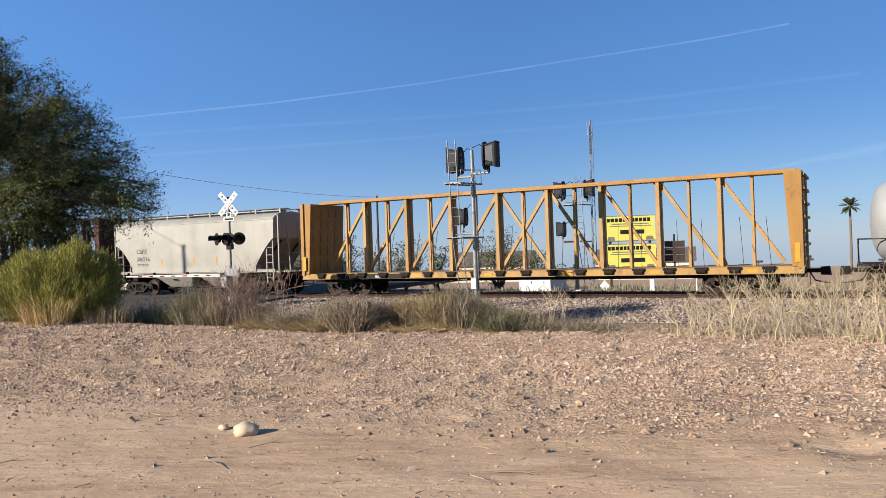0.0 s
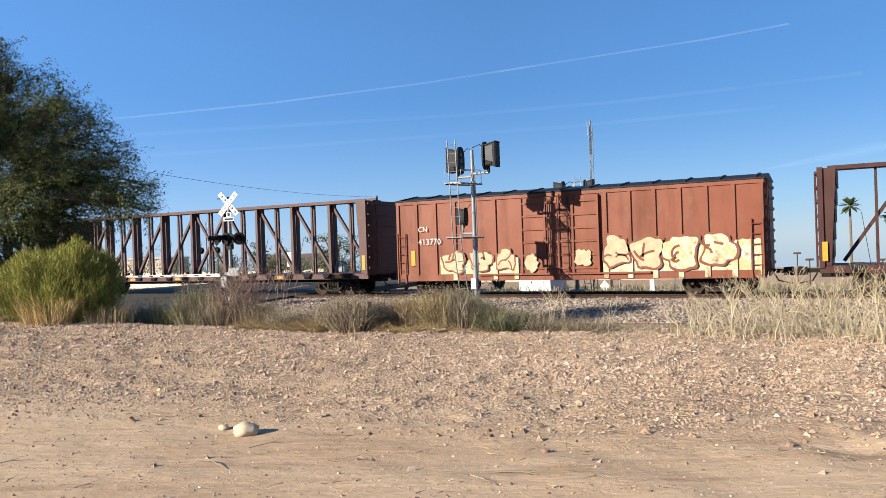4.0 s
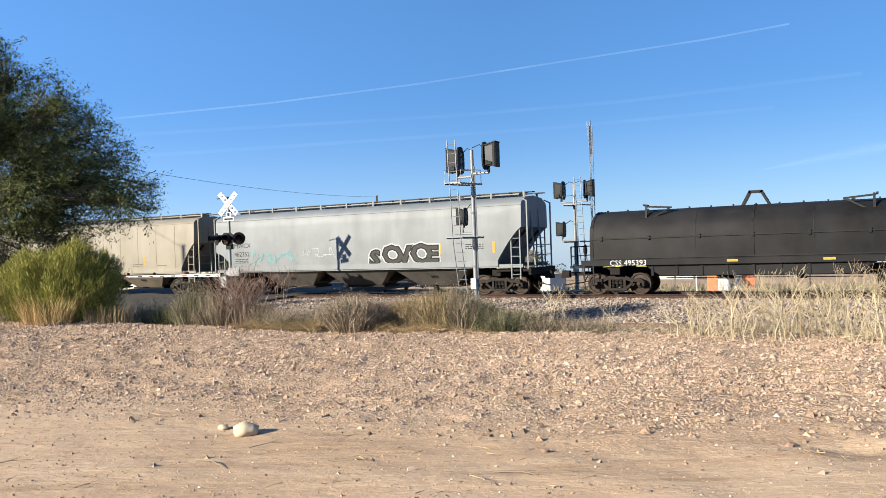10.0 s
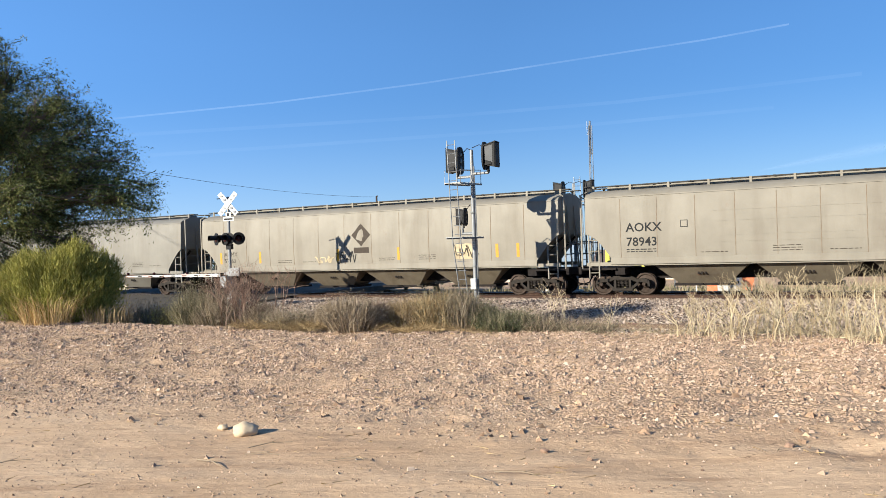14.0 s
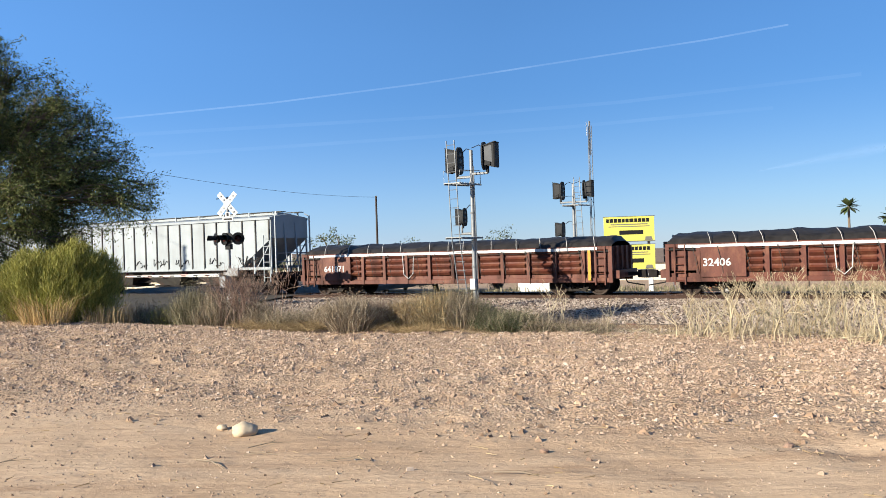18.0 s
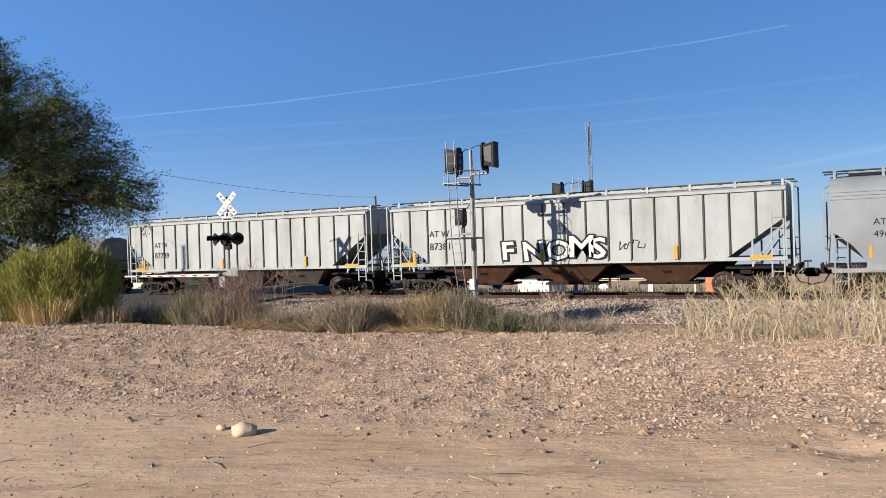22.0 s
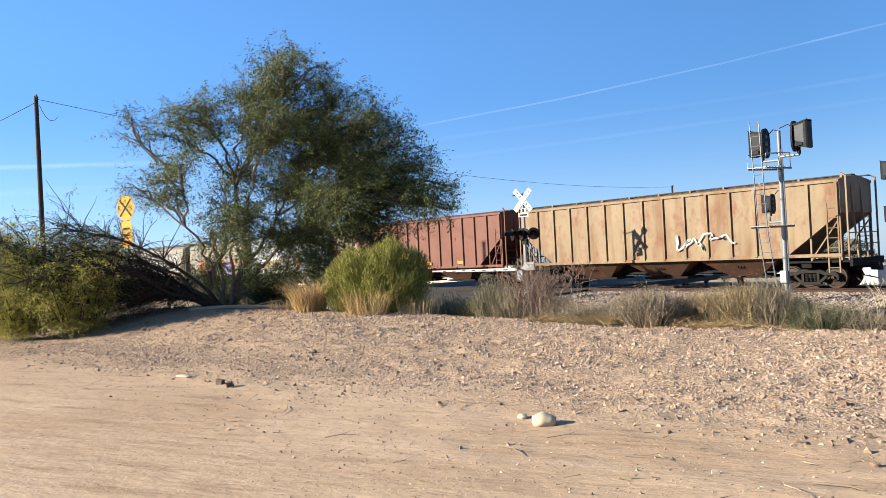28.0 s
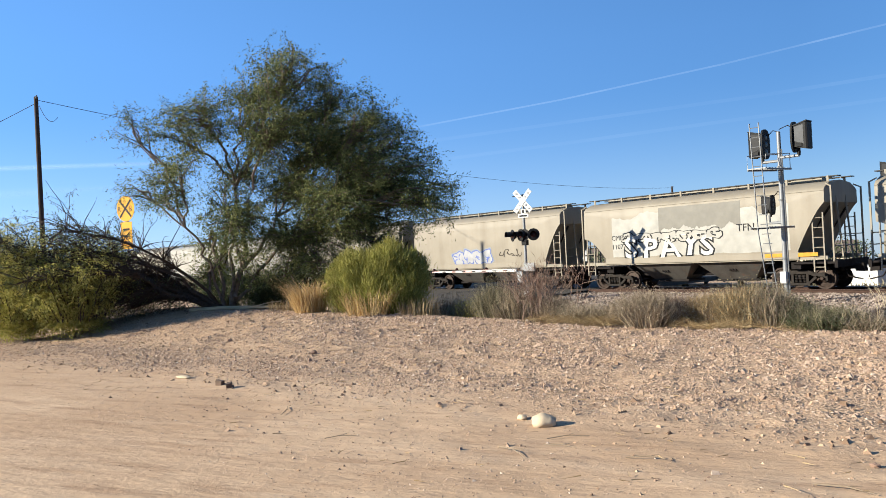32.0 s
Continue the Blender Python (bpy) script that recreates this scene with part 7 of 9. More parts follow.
M_BARK = flat("grey_brown_bark", (0.12, 0.092, 0.068), 0.9, 0, 0.45, 9, 0.02)
M_DEADWOOD = flat("dark_dead_wood", (0.048, 0.036, 0.028), 0.9, 0, 0.4, 9, 0.02)
M_LEAF = leaf_material("feathery_leaf", [(0.0, (0.036, 0.044, 0.014)), (0.5, (0.10, 0.117, 0.037)), (0.85, (0.175, 0.188, 0.06)), (1.0, (0.27, 0.245, 0.08))], glow=0.3)
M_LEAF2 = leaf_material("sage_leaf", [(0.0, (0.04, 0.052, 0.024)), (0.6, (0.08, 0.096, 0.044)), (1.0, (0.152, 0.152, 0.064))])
M_SHRUB = leaf_material("yellow_green_shrub", [(0.0, (0.13, 0.138, 0.024)), (0.5, (0.26, 0.25, 0.05)), (1.0, (0.39, 0.355, 0.10))], glow=0.3)
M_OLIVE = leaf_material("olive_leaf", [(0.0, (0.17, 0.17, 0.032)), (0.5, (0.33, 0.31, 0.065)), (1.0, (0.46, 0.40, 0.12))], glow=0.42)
M_STRAW = leaf_material("golden_straw", [(0.0, (0.192, 0.128, 0.056)), (0.5, (0.304, 0.216, 0.104)), (1.0, (0.416, 0.32, 0.176))], glow=0.15)
M_ORSTRAW = leaf_material("orange_straw", [(0.0, (0.304, 0.192, 0.072)), (0.5, (0.44, 0.304, 0.128)), (1.0, (0.544, 0.416, 0.216))], glow=0.15)
M_DRY = leaf_material("dry_grey_weed", [(0.0, (0.12, 0.088, 0.056)), (0.5, (0.224, 0.172, 0.112)), (1.0, (0.368, 0.304, 0.216))], glow=0.1)
M_DRYGREEN = leaf_material("olive_weed", [(0.0, (0.08, 0.072, 0.04)), (0.5, (0.16, 0.14, 0.08)), (1.0, (0.288, 0.248, 0.16))], glow=0.15)
M_REDTWIG = leaf_material("red_brown_twig", [(0.0, (0.112, 0.064, 0.044)), (0.5, (0.176, 0.112, 0.08)), (1.0, (0.264, 0.192, 0.144))], glow=0.0)
M_PALE = leaf_material("bleached_stalk", [(0.0, (0.237, 0.181, 0.104)), (0.5, (0.334, 0.271, 0.167)), (1.0, (0.418, 0.355, 0.237))], glow=0.0)


def blades(sh, cx, cy, cz, n, rad, h, spread, width, rg, bend=0.3, flatten=1.0):
    """Narrow curved blades that fan out from a patch of ground."""
    for _ in range(n):
        a, q = rg.uniform(0, 6.283), rad * math.sqrt(rg.random())
        bx, by = cx + q * math.cos(a), cy + q * math.sin(a) * flatten
        hh = h * rg.uniform(0.45, 1.0)
        da = a + rg.uniform(-0.9, 0.9)
        out = spread * hh * rg.uniform(0.15, 1.0)
        w = width * rg.uniform(0.6, 1.3)
        sa = rg.uniform(0, 3.14)
        sx, sy = w * math.cos(sa), w * math.sin(sa)
        mx, my, mz = bx + out * 0.35 * math.cos(da), by + out * 0.35 * math.sin(da), cz + hh * 0.6
        tx, ty, tz = bx + out * math.cos(da), by + out * math.sin(da), cz + hh * (1 - bend * rg.random())
        sh.add([(bx - sx, by - sy, cz - 0.03), (bx + sx, by + sy, cz - 0.03), (mx + sx * 0.8, my + sy * 0.8, mz), (mx - sx * 0.8, my - sy * 0.8, mz), (tx, ty, tz)], [(0, 1, 2, 3), (3, 2, 4)])


def leaves(sh, c, rad, n, size, rg, long=2.2, squash=(1, 1, 1), droop=0.3):
    """Leaf slips scattered in a lobe, denser to its rim."""
    for _ in range(n):
        while True:
            p = Vector((rg.uniform(-1, 1), rg.uniform(-1, 1), rg.uniform(-1, 1)))
            if p.length < 1 and rg.random() < 0.35 + 0.65 * p.length:
                break
        p = Vector((c[0] + p.x * rad * squash[0], c[1] + p.y * rad * squash[1], c[2] + p.z * rad * squash[2]))
        d = Vector((rg.gauss(0, 1), rg.gauss(0, 1), rg.gauss(-droop, 0.7))).normalized()
        e = d.cross(Vector((rg.gauss(0, 1), rg.gauss(0, 1), rg.gauss(0, 1)))).normalized()
        s = size * rg.uniform(0.6, 1.3)
        d, e = d * s * long / 2, e * s / 2
        sh.add([p - d, p + e * 0.9, p + d, p - e * 0.9], [(0, 1, 2, 3)])


def sprig(sh, p, d, ln, n, size, rg):
    """A drooping feathery twig: leaf slips in pairs along a short line."""
    for k in range(n):
        f = (k + rg.random()) / n
        q = p + d * ln * f + Vector((rg.gauss(0, 0.05), rg.gauss(0, 0.05), -0.12 * f * f * ln + rg.gauss(0, 0.05)))
        dd = (d + Vector((rg.gauss(0, 0.8), rg.gauss(0, 0.8), rg.gauss(-0.35, 0.6)))).normalized()
        e = dd.cross(Vector((rg.gauss(0, 1), rg.gauss(0, 1), rg.gauss(0, 1)))).normalized()
        s = size * rg.uniform(0.6, 1.35)
        a, b = dd * s * 1.5, e * s * 0.36
        sh.add([q - a, q + b, q + a, q - b], [(0, 1, 2, 3)])


def limb(sh, p0, p1, r0, r1, rg, wob=0.06, n=7, seg=7):
    p0, p1 = Vector(p0), Vector(p1)
    ln = (p1 - p0).length
    pts, rad = [], []
    off = Vector((0, 0, 0))
    for k in range(n + 1):
        f = k / n
        if 0 < k < n:
            off = off * 0.6 + Vector((rg.gauss(0, 1), rg.gauss(0, 1), rg.gauss(0, 0.6))) * wob * ln * 0.35
        sag = Vector((0, 0, 0.10 * ln * math.sin(math.pi * f)))
        pts.append(p0.lerp(p1, f) + off * (1 if k < n else 0.3) + sag)
        rad.append(r0 + (r1 - r0) * f)
    sh.tube(pts, rad, seg)
    return pts, rad


def feathery_tree(name, label, base, lobes, axis, trunk_r, rg, leaf_mat, bark, stems, twig_n, leaf_n, leaf_size):
    """A many-stemmed desert tree. lobes: (across, height, depth, radius, fill) of the crown, in metres from the base."""
    tr = thing(name, label, "tree", pose(*base))
    ax, dp = Vector((axis[0], axis[1], 0)), Vector((-axis[1], axis[0], 0))
    trunk = Shape()
    tips = []
    heads = []
    for sx, sd, sh_, r0 in stems:
        top = ax * sx + dp * sd + Vector((0, 0, sh_))
        pts, rad = limb(trunk, (rg.uniform(-0.12, 0.12), rg.uniform(-0.12, 0.12), -0.15), top, r0, r0 * 0.62, rg, 0.10)
        heads.append((pts[-1], r0 * 0.6))
    part("trunk", trunk, bark, tr, "several leaning grey-brown stems", smooth=True)
    limbs, twigs, crown = Shape(), Shape(), Shape()
    for a, z, d, rad_, fill in lobes:
        c = ax * a + dp * d + Vector((0, 0, z))
        h, hr = min(heads, key=lambda q: (q[0] - c).length)
        pts, rr = limb(limbs, h, c, hr * 0.85, 0.03, rg, 0.10, 8, 6)
        for k in range(max(6, int(twig_n * fill * rad_ * rad_))):
            j = rg.randrange(3, len(pts))
            u = Vector((rg.gauss(0, 1), rg.gauss(0, 1), rg.gauss(0.15, 0.8))).normalized()
            e = c + u * rad_ * (0.55 + 0.5 * rg.random())
            s = pts[j].lerp(c, 0.3)
            tp, _ = limb(twigs, s, e, 0.022, 0.006, rg, 0.12, 4, 3)
            for q in range(2, len(tp)):
                for _ in range(3):
                    dv = Vector((rg.gauss(0, 1), rg.gauss(0, 1), rg.gauss(-0.1, 0.7))).normalized()
                    sprig(crown, tp[q], dv, rg.uniform(0.35, 0.75), leaf_n, leaf_size, rg)
    part("branchwork", limbs, bark, tr, smooth=True)
    part("twig_mass", twigs, bark, tr)
    part("crown", crown, leaf_mat, tr, "feathery olive-green foliage with gaps")
    return tr


rg = random.Random(21)
KP = 0.69          # the tree and shrubs stand this share of the way to the first guess of their place
AX = (0.647, 0.763)
PX = 31.5 / 1385.0 * KP
# lobes placed about the trunk: across, height, depth, radius, fullness
LOBES = [(-95, 330, 0.6, 60, 0.6), (-20, 365, -0.8, 70, 0.8), (60, 400, 0.4, 62, 0.9), (120, 430, -0.6, 62, 1.0), (165, 375, 0.8, 68, 1.0), (100, 320, -1.2, 80, 1.2),
         (185, 290, 0.0, 85, 1.4), (240, 320, 1.2, 62, 1.2), (255, 240, -0.4, 80, 1.5), (315, 215, 0.6, 62, 1.4), (355, 180, -0.8, 48, 1.2), (120, 220, 1.0, 80, 1.1),
         (200, 180, -1.2, 75, 1.3), (280, 160, 0.8, 62, 1.2), (385, 165, 0.2, 26, 1.1), (20, 260, 1.4, 70, 0.7), (-60, 240, -1.4, 62, 0.5), (-130, 270, 0.8, 50, 0.5), (-165, 345, -0.4, 42, 0.5),
         (-130, 200, 1.0, 42, 0.4), (-175, 235, 0.4, 36, 0.4), (40, 150, -1.6, 62, 0.7), (120, 120, -0.6, 60, 0.8), (-30, 130, 0.6, 45, 0.5), (130, 470, 0.2, 34, 0.8), (40, 80, -1.2, 48, 0.6), (90, 55, 0.8, 42, 0.6), (-20, 70, 1.2, 38, 0.4), (170, 80, -0.8, 48, 0.7), (5, 190, -0.4, 55, 0.6), (90, 115, 1.0, 52, 0.9), (160, 135, 0.4, 55, 1.0), (235, 125, 1.0, 50, 1.0), (290, 110, 0.2, 42, 0.9), (60, 165, -0.8, 50, 0.7), (140, 60, 1.4, 45, 0.9), (210, 60, 1.2, 45, 0.9), (265, 65, 1.4, 40, 0.8), (-60, 60, 1.4, 36, 0.5),
         (215, 405, 0.2, 46, 1.0), (268, 352, -0.3, 48, 1.0), (312, 300, 0.3, 48, 1.0), (352, 252, 0.0, 42, 1.0), (388, 208, 0.2, 32, 1.0), (160, 440, -0.2, 44, 0.9)]
main_tree = feathery_tree("mesquite_tree", "large feathery olive-green desert tree with several stems", from_eye(-29.1, 13.4, 0.45, KP),
                          [(a * PX * (1.0 if a > 0 else 0.86), z * PX * 0.92, d * KP, q * PX * 0.95, f) for a, z, d, q, f in LOBES], AX, 0.2, rg, M_LEAF, M_BARK,
                          [(-0.42, 0.14, 2.2, 0.06), (0.7, -0.3, 2.9, 0.075), (1.3, 0.4, 2.5, 0.065), (0.2, 0.5, 3.4, 0.065), (1.9, -0.4, 1.9, 0.055), (-1.0, -0.3, 2.3, 0.045), (0.45, -0.5, 2.6, 0.05)], 38, 24, 0.027)

# a fallen tree: long dark limbs lying towards the viewer's side, and the leafy mass at their ends
fall = thing("fallen_tree", "fallen desert tree with long dark limbs on the ground", "tree", pose(*from_eye(-29.3, 13.2, 0.4, KP)) @ Matrix.Scale(KP, 4))
lb, tw, cr = Shape(), Shape(), Shape()
ends = [(-3.4, -6.2, 1.2), (-2.2, -6.6, 2.4), (-4.6, -5.2, 0.5), (-1.0, -6.6, 1.6), (-4.2, -4.4, 2.6), (-3.0, -3.4, 0.4), (-0.4, -5.4, 3.4), (-2.6, -7.4, 3.0), (-1.6, -4.2, 0.6), (-5.5, -4.8, 0.3), (-2.4, -2.6, 0.3), (-3.8, -4.8, 1.6), (-5.0, -6.4, 1.8), (-1.4, -2.4, 0.9), (-3.2, -5.6, 0.3)]
for ex, ey, ez in ends:
    pts, _ = limb(lb, (rg.uniform(-0.2, 0.2), rg.uniform(-0.2, 0.2), 0.15), (ex, ey, ez), 0.085, 0.02, rg, 0.07, 9, 6)
    for j in range(3, 10):
        for _ in range(20):
            e = pts[j] + Vector((rg.gauss(-0.3, 0.75), rg.gauss(-0.4, 0.75), rg.gauss(0.15, 0.55)))
            e.z = max(e.z, 0.1)
            tp, _ = limb(tw, pts[j], e, 0.02, 0.006, rg, 0.12, 4, 3)
            if j > 5 and rg.random() < 0.5:
                for q in (2, 3, 3, 4, 4):
                    dv = Vector((rg.gauss(0, 1), rg.gauss(0, 1), rg.gauss(-0.1, 0.7))).normalized()
                    sprig(cr, tp[q], dv, 0.55, 10, 0.036, rg)
part("branchwork", lb, M_DEADWOOD, fall, "dark fallen limbs", smooth=True)
part("twig_mass", tw, M_DEADWOOD, fall)
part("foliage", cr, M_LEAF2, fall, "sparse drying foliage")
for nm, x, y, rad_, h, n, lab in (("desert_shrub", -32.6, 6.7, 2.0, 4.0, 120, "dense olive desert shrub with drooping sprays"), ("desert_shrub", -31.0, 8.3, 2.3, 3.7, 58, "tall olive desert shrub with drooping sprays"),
                                   ("desert_shrub", -29.9, 15.6, 1.05, 1.9, 34, "low shrub under the tree, leaves darkened for its shade"), ("desert_shrub", -33.2, 15.2, 1.3, 2.1, 30, "grey-green low shrub behind the tree stems")):
    s0 = thing(nm, lab, "shrub", pose(*from_eye(x, y, 0.5, KP)) @ Matrix.Scale(KP, 4))
    st, lf = Shape(), Shape()
    for k in range(n):
        a = rg.uniform(0, 6.283)
        q = rad_ * math.sqrt(rg.random())
        e = Vector((q * math.cos(a), q * math.sin(a), h * rg.uniform(0.3, 1.0) * (1 - 0.35 * (q / rad_) ** 2)))
        pts, _ = limb(st, (e.x * 0.45, e.y * 0.45, -0.05), e, 0.025, 0.008, rg, 0.1, 5, 4)
        for j in range(0, 6):
            for _ in range(6):
                dv = Vector((rg.gauss(0, 1), rg.gauss(0, 1), rg.gauss(-0.4, 0.6))).normalized()
                sprig(lf, pts[j], dv, rg.uniform(0.4, 0.8), 15, 0.036, rg)
    part("stem_mass", st, M_DEADWOOD, s0)
    # the low shrub under the tree takes darker leaves to deepen its shade
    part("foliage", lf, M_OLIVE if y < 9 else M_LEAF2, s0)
lg = thing("fallen_log", "pale dry branch lying on the bank", "branch", pose(-19.1, 9.0, ground_z(-19.1, 9.0) + 0.04, 0, 0, 38))
part("branch", Shape().tube([(-1.3, 0, 0), (-0.4, 0.05, 0.03), (0.6, -0.04, 0.02), (1.4, 0.06, 0.0)], [0.05, 0.055, 0.045, 0.03], 7), M_PALE, lg, smooth=True)
part("side_twig", Shape().tube([(0.5, 0, 0.03), (0.9, 0.15, 0.12), (1.2, 0.18, 0.14)], 0.014, 5), M_PALE, lg)

# yellow-green broom shrub
gx, gy = -15.75, 11.2
gs = thing("green_shrub", "bushy yellow-green broom shrub on the bank", "shrub", pose(gx, gy, ground_z(gx, gy)))
st, lf = Shape(), Shape()
for k in range(260):
    f, d = rg.uniform(-1, 1), rg.uniform(-1, 1)
    if f * f + d * d > 1:
        continue
    dome = math.sqrt(max(0.04, 1 - (f * f + d * d) ** 2.2))
    hgt = 1.66 * (0.30 + 0.70 * dome) * (0.95 + 0.22 * noise.noise(Vector((f * 2.4, d * 2.4, 3.0)))) * (rg.uniform(0.88, 1.06) if k % 3 else rg.uniform(0.35, 0.85))
    lean = 1.40 + 0.22 * noise.noise(Vector((f * 1.9, d * 1.9, 8.0)))
    e = Vector((AX[0] * f * lean - AX[1] * d * 0.95, AX[1] * f * lean + AX[0] * d * 0.95, hgt))
    b0 = Vector((e.x * 0.62, e.y * 0.62, max(0.0, hgt - 0.95)))
    limb(st, (e.x * 0.35, e.y * 0.35, -0.05), b0.lerp(e, 0.6), 0.011, 0.004, rg, 0.05, 4, 3)
    # a plume of fine upright sprays about each stem
    for _ in range(430):
        t_ = rg.random() ** 0.8
        wide = 0.15 * math.sin(math.pi * (0.12 + 0.84 * t_)) + 0.02
        q = b0.lerp(e, t_) + Vector((rg.gauss(0, wide), rg.gauss(0, wide), rg.gauss(0, 0.05)))
        q.z = max(q.z, 0.02)
        d2 = ((e - b0).normalized() + Vector((rg.gauss(0, 0.38), rg.gauss(0, 0.38), rg.gauss(0.1, 0.3)))).normalized() * rg.uniform(0.06, 0.13)
        w = Vector((rg.gauss(0, 1), rg.gauss(0, 1), 0)).normalized() * 0.0085
        lf.add([q - w, q + w, q + d2], [(0, 1, 2)])
part("stem_mass", st, M_LEAF2, gs)
part("foliage", lf, M_SHRUB, gs, "dense upright yellow-green sprays")


def tuft(name, label, x, y, n, rad_, h, spread, width, mat, flatten=1.0):
    sh = Shape()
    t_ = thing(name, label, "dry grass", pose(x, y, ground_z(x, y)))
    blades(sh, 0, 0, 0, n, rad_, h, spread, width, rg, flatten=flatten)
    part("foliage", sh, mat, t_)
    return t_


tuft("dry_grass_tuft", "rounded tuft of orange-gold dry grass", -16.75, 9.85, 1100, 0.36, 0.95, 1.15, 0.005, M_ORSTRAW)
tuft("dry_grass_tuft", "tall sparse golden dry grass", -15.15, 10.45, 420, 0.5, 0.85, 1.1, 0.005, M_ORSTRAW)
tuft("dry_grass_tuft", "tall sparse golden dry grass", -16.1, 10.5, 160, 0.5, 0.6, 0.5, 0.005, M_STRAW)
tuft("dry_grass_tuft", "sparse golden dry grass by the shrub", -14.4, 11.3, 260, 0.5, 0.55, 0.5, 0.005, M_STRAW)
tuft("dry_grass_tuft", "short tuft of straw-coloured grass", -17.8, 9.9, 350, 0.6, 0.35, 0.6, 0.005, M_STRAW)


def weed_bush(label, x, y, rad_, h, n, mat, mat2, dots, across=1.0):
    """A round weed: thin branching stalks with tiny seed heads."""
    t_ = thing("dry_weed", label, "dry weed", pose(x, y, ground_z(x, y), 0, 0, 28))
    st, hd = Shape(), Shape()
    for k in range(n):
        a, q = rg.uniform(0, 6.283), math.sqrt(rg.random())
        e = Vector((rad_ * across * q * math.cos(a), rad_ * q * math.sin(a), h * rg.uniform(0.5, 1.0) * (1 - 0.45 * q ** 3)))
        b = Vector((e.x * 0.55, e.y * 0.55, -0.04))
        m = b.lerp(e, 0.55) + Vector((rg.gauss(0, 0.05), rg.gauss(0, 0.05), 0.05))
        w = 0.0075
        s = Vector((rg.gauss(0, 1), rg.gauss(0, 1), 0)).normalized() * w
        st.add([b - s, b + s, m + s * 0.8, m - s * 0.8, e], [(0, 1, 2, 3), (3, 2, 4)])
        for _ in range(2):
            e2 = m + Vector((rg.gauss(0, 0.14), rg.gauss(0, 0.14), rg.uniform(0.05, 0.3)))
            st.add([m - s * 0.6, m + s * 0.6, e2], [(0, 1, 2)])
        for _ in range(dots):
            p = b.lerp(e, rg.uniform(0.35, 1.05)) + Vector((rg.gauss(0, 0.07), rg.gauss(0, 0.07), rg.gauss(0, 0.05)))
            z = rg.uniform(0.006, 0.013)
            d1 = Vector((rg.gauss(0, 1), rg.gauss(0, 1), rg.gauss(0, 1))).normalized() * z
            d2 = d1.cross(Vector((rg.gauss(0, 1), rg.gauss(0, 1), rg.gauss(0, 1)))).normalized() * z
            hd.add([p - d1, p + d2, p + d1, p - d2], [(0, 1, 2, 3)])
    part("stalk_mass", st, mat, t_)
    part("seed_cover", hd, mat2, t_)
    return t_


# weed clumps along the bank top: across, height of their tops, radius, stalks
for x, top, rad_, n, a, b, ac in ((-14.45, 1.50, 0.50, 520, M_DRYGREEN, M_DRYGREEN, 1.0), (-13.6, 1.34, 0.52, 520, M_DRY, M_DRYGREEN, 1.1), (-12.4, 1.10, 0.36, 320, M_DRY, M_DRY, 1.1), (-11.4, 0.86, 0.45, 240, M_DRY, M_DRYGREEN, 1.2),
                                  (-10.4, 1.02, 0.40, 300, M_DRY, M_DRY, 1.1), (-9.65, 1.24, 0.52, 640, M_DRY, M_DRY, 1.1), (-8.95, 1.14, 0.40, 420, M_REDTWIG, M_DRY, 1.1), (-8.2, 1.22, 0.50, 560, M_STRAW, M_DRY, 1.1),
                                  (-7.5, 1.34, 0.55, 800, M_STRAW, M_DRYGREEN, 1.1), (-7.0, 1.36, 0.42, 560, M_DRY, M_DRYGREEN, 1.0), (-6.6, 1.06, 0.34, 380, M_DRYGREEN, M_LEAF2, 1.0), (-6.05, 0.88, 0.50, 560, M_DRYGREEN, M_LEAF2, 1.2),
                                  (-5.4, 0.74, 0.36, 200, M_DRY, M_DRYGREEN, 1.3), (-4.5, 0.70, 0.40, 160, M_DRY, M_DRYGREEN, 1.4), (-16.2, 1.10, 0.45, 260, M_DRY, M_DRYGREEN, 1.2), (-17.6, 1.00, 0.45, 220, M_DRYGREEN, M_OLIVE, 1.3), (-15.4, 1.0, 0.4, 240, M_DRYGREEN, M_OLIVE, 1.2)):
    near = 0.90 if x < -9 else 0.96
    x, top = x * near, 2.2 + (top - 2.2) * near
    y = (13.8 + rg.uniform(-0.25, 0.2)) * near
    weed_bush("dry grey-brown weed clump on the bank", x, y, rad_ * 1.15, (top - ground_z(x, y)) * 1.14 + 0.04, int(n * 1.2), a, b, 9, ac)


def stalk(sh, p, d, ln, r0, depth, rg_):
    """A bleached forked stalk."""
    q = p + d * ln
    mid = p.lerp(q, 0.5) + Vector((rg_.gauss(0, 0.06), rg_.gauss(0, 0.06), rg_.gauss(0, 0.04))) * ln
    sh.tube([p, mid, q], [r0, r0 * 0.85, r0 * 0.65], 4)
    if depth:
        for _ in range(rg_.choice((2, 2, 3))):
            nd = (d + Vector((rg_.gauss(0, 0.45), rg_.gauss(0, 0.45), rg_.gauss(0.12, 0.3)))).normalized()
            stalk(sh, q, nd, ln * rg_.uniform(0.55, 0.8), r0 * 0.66, depth - 1, rg_)


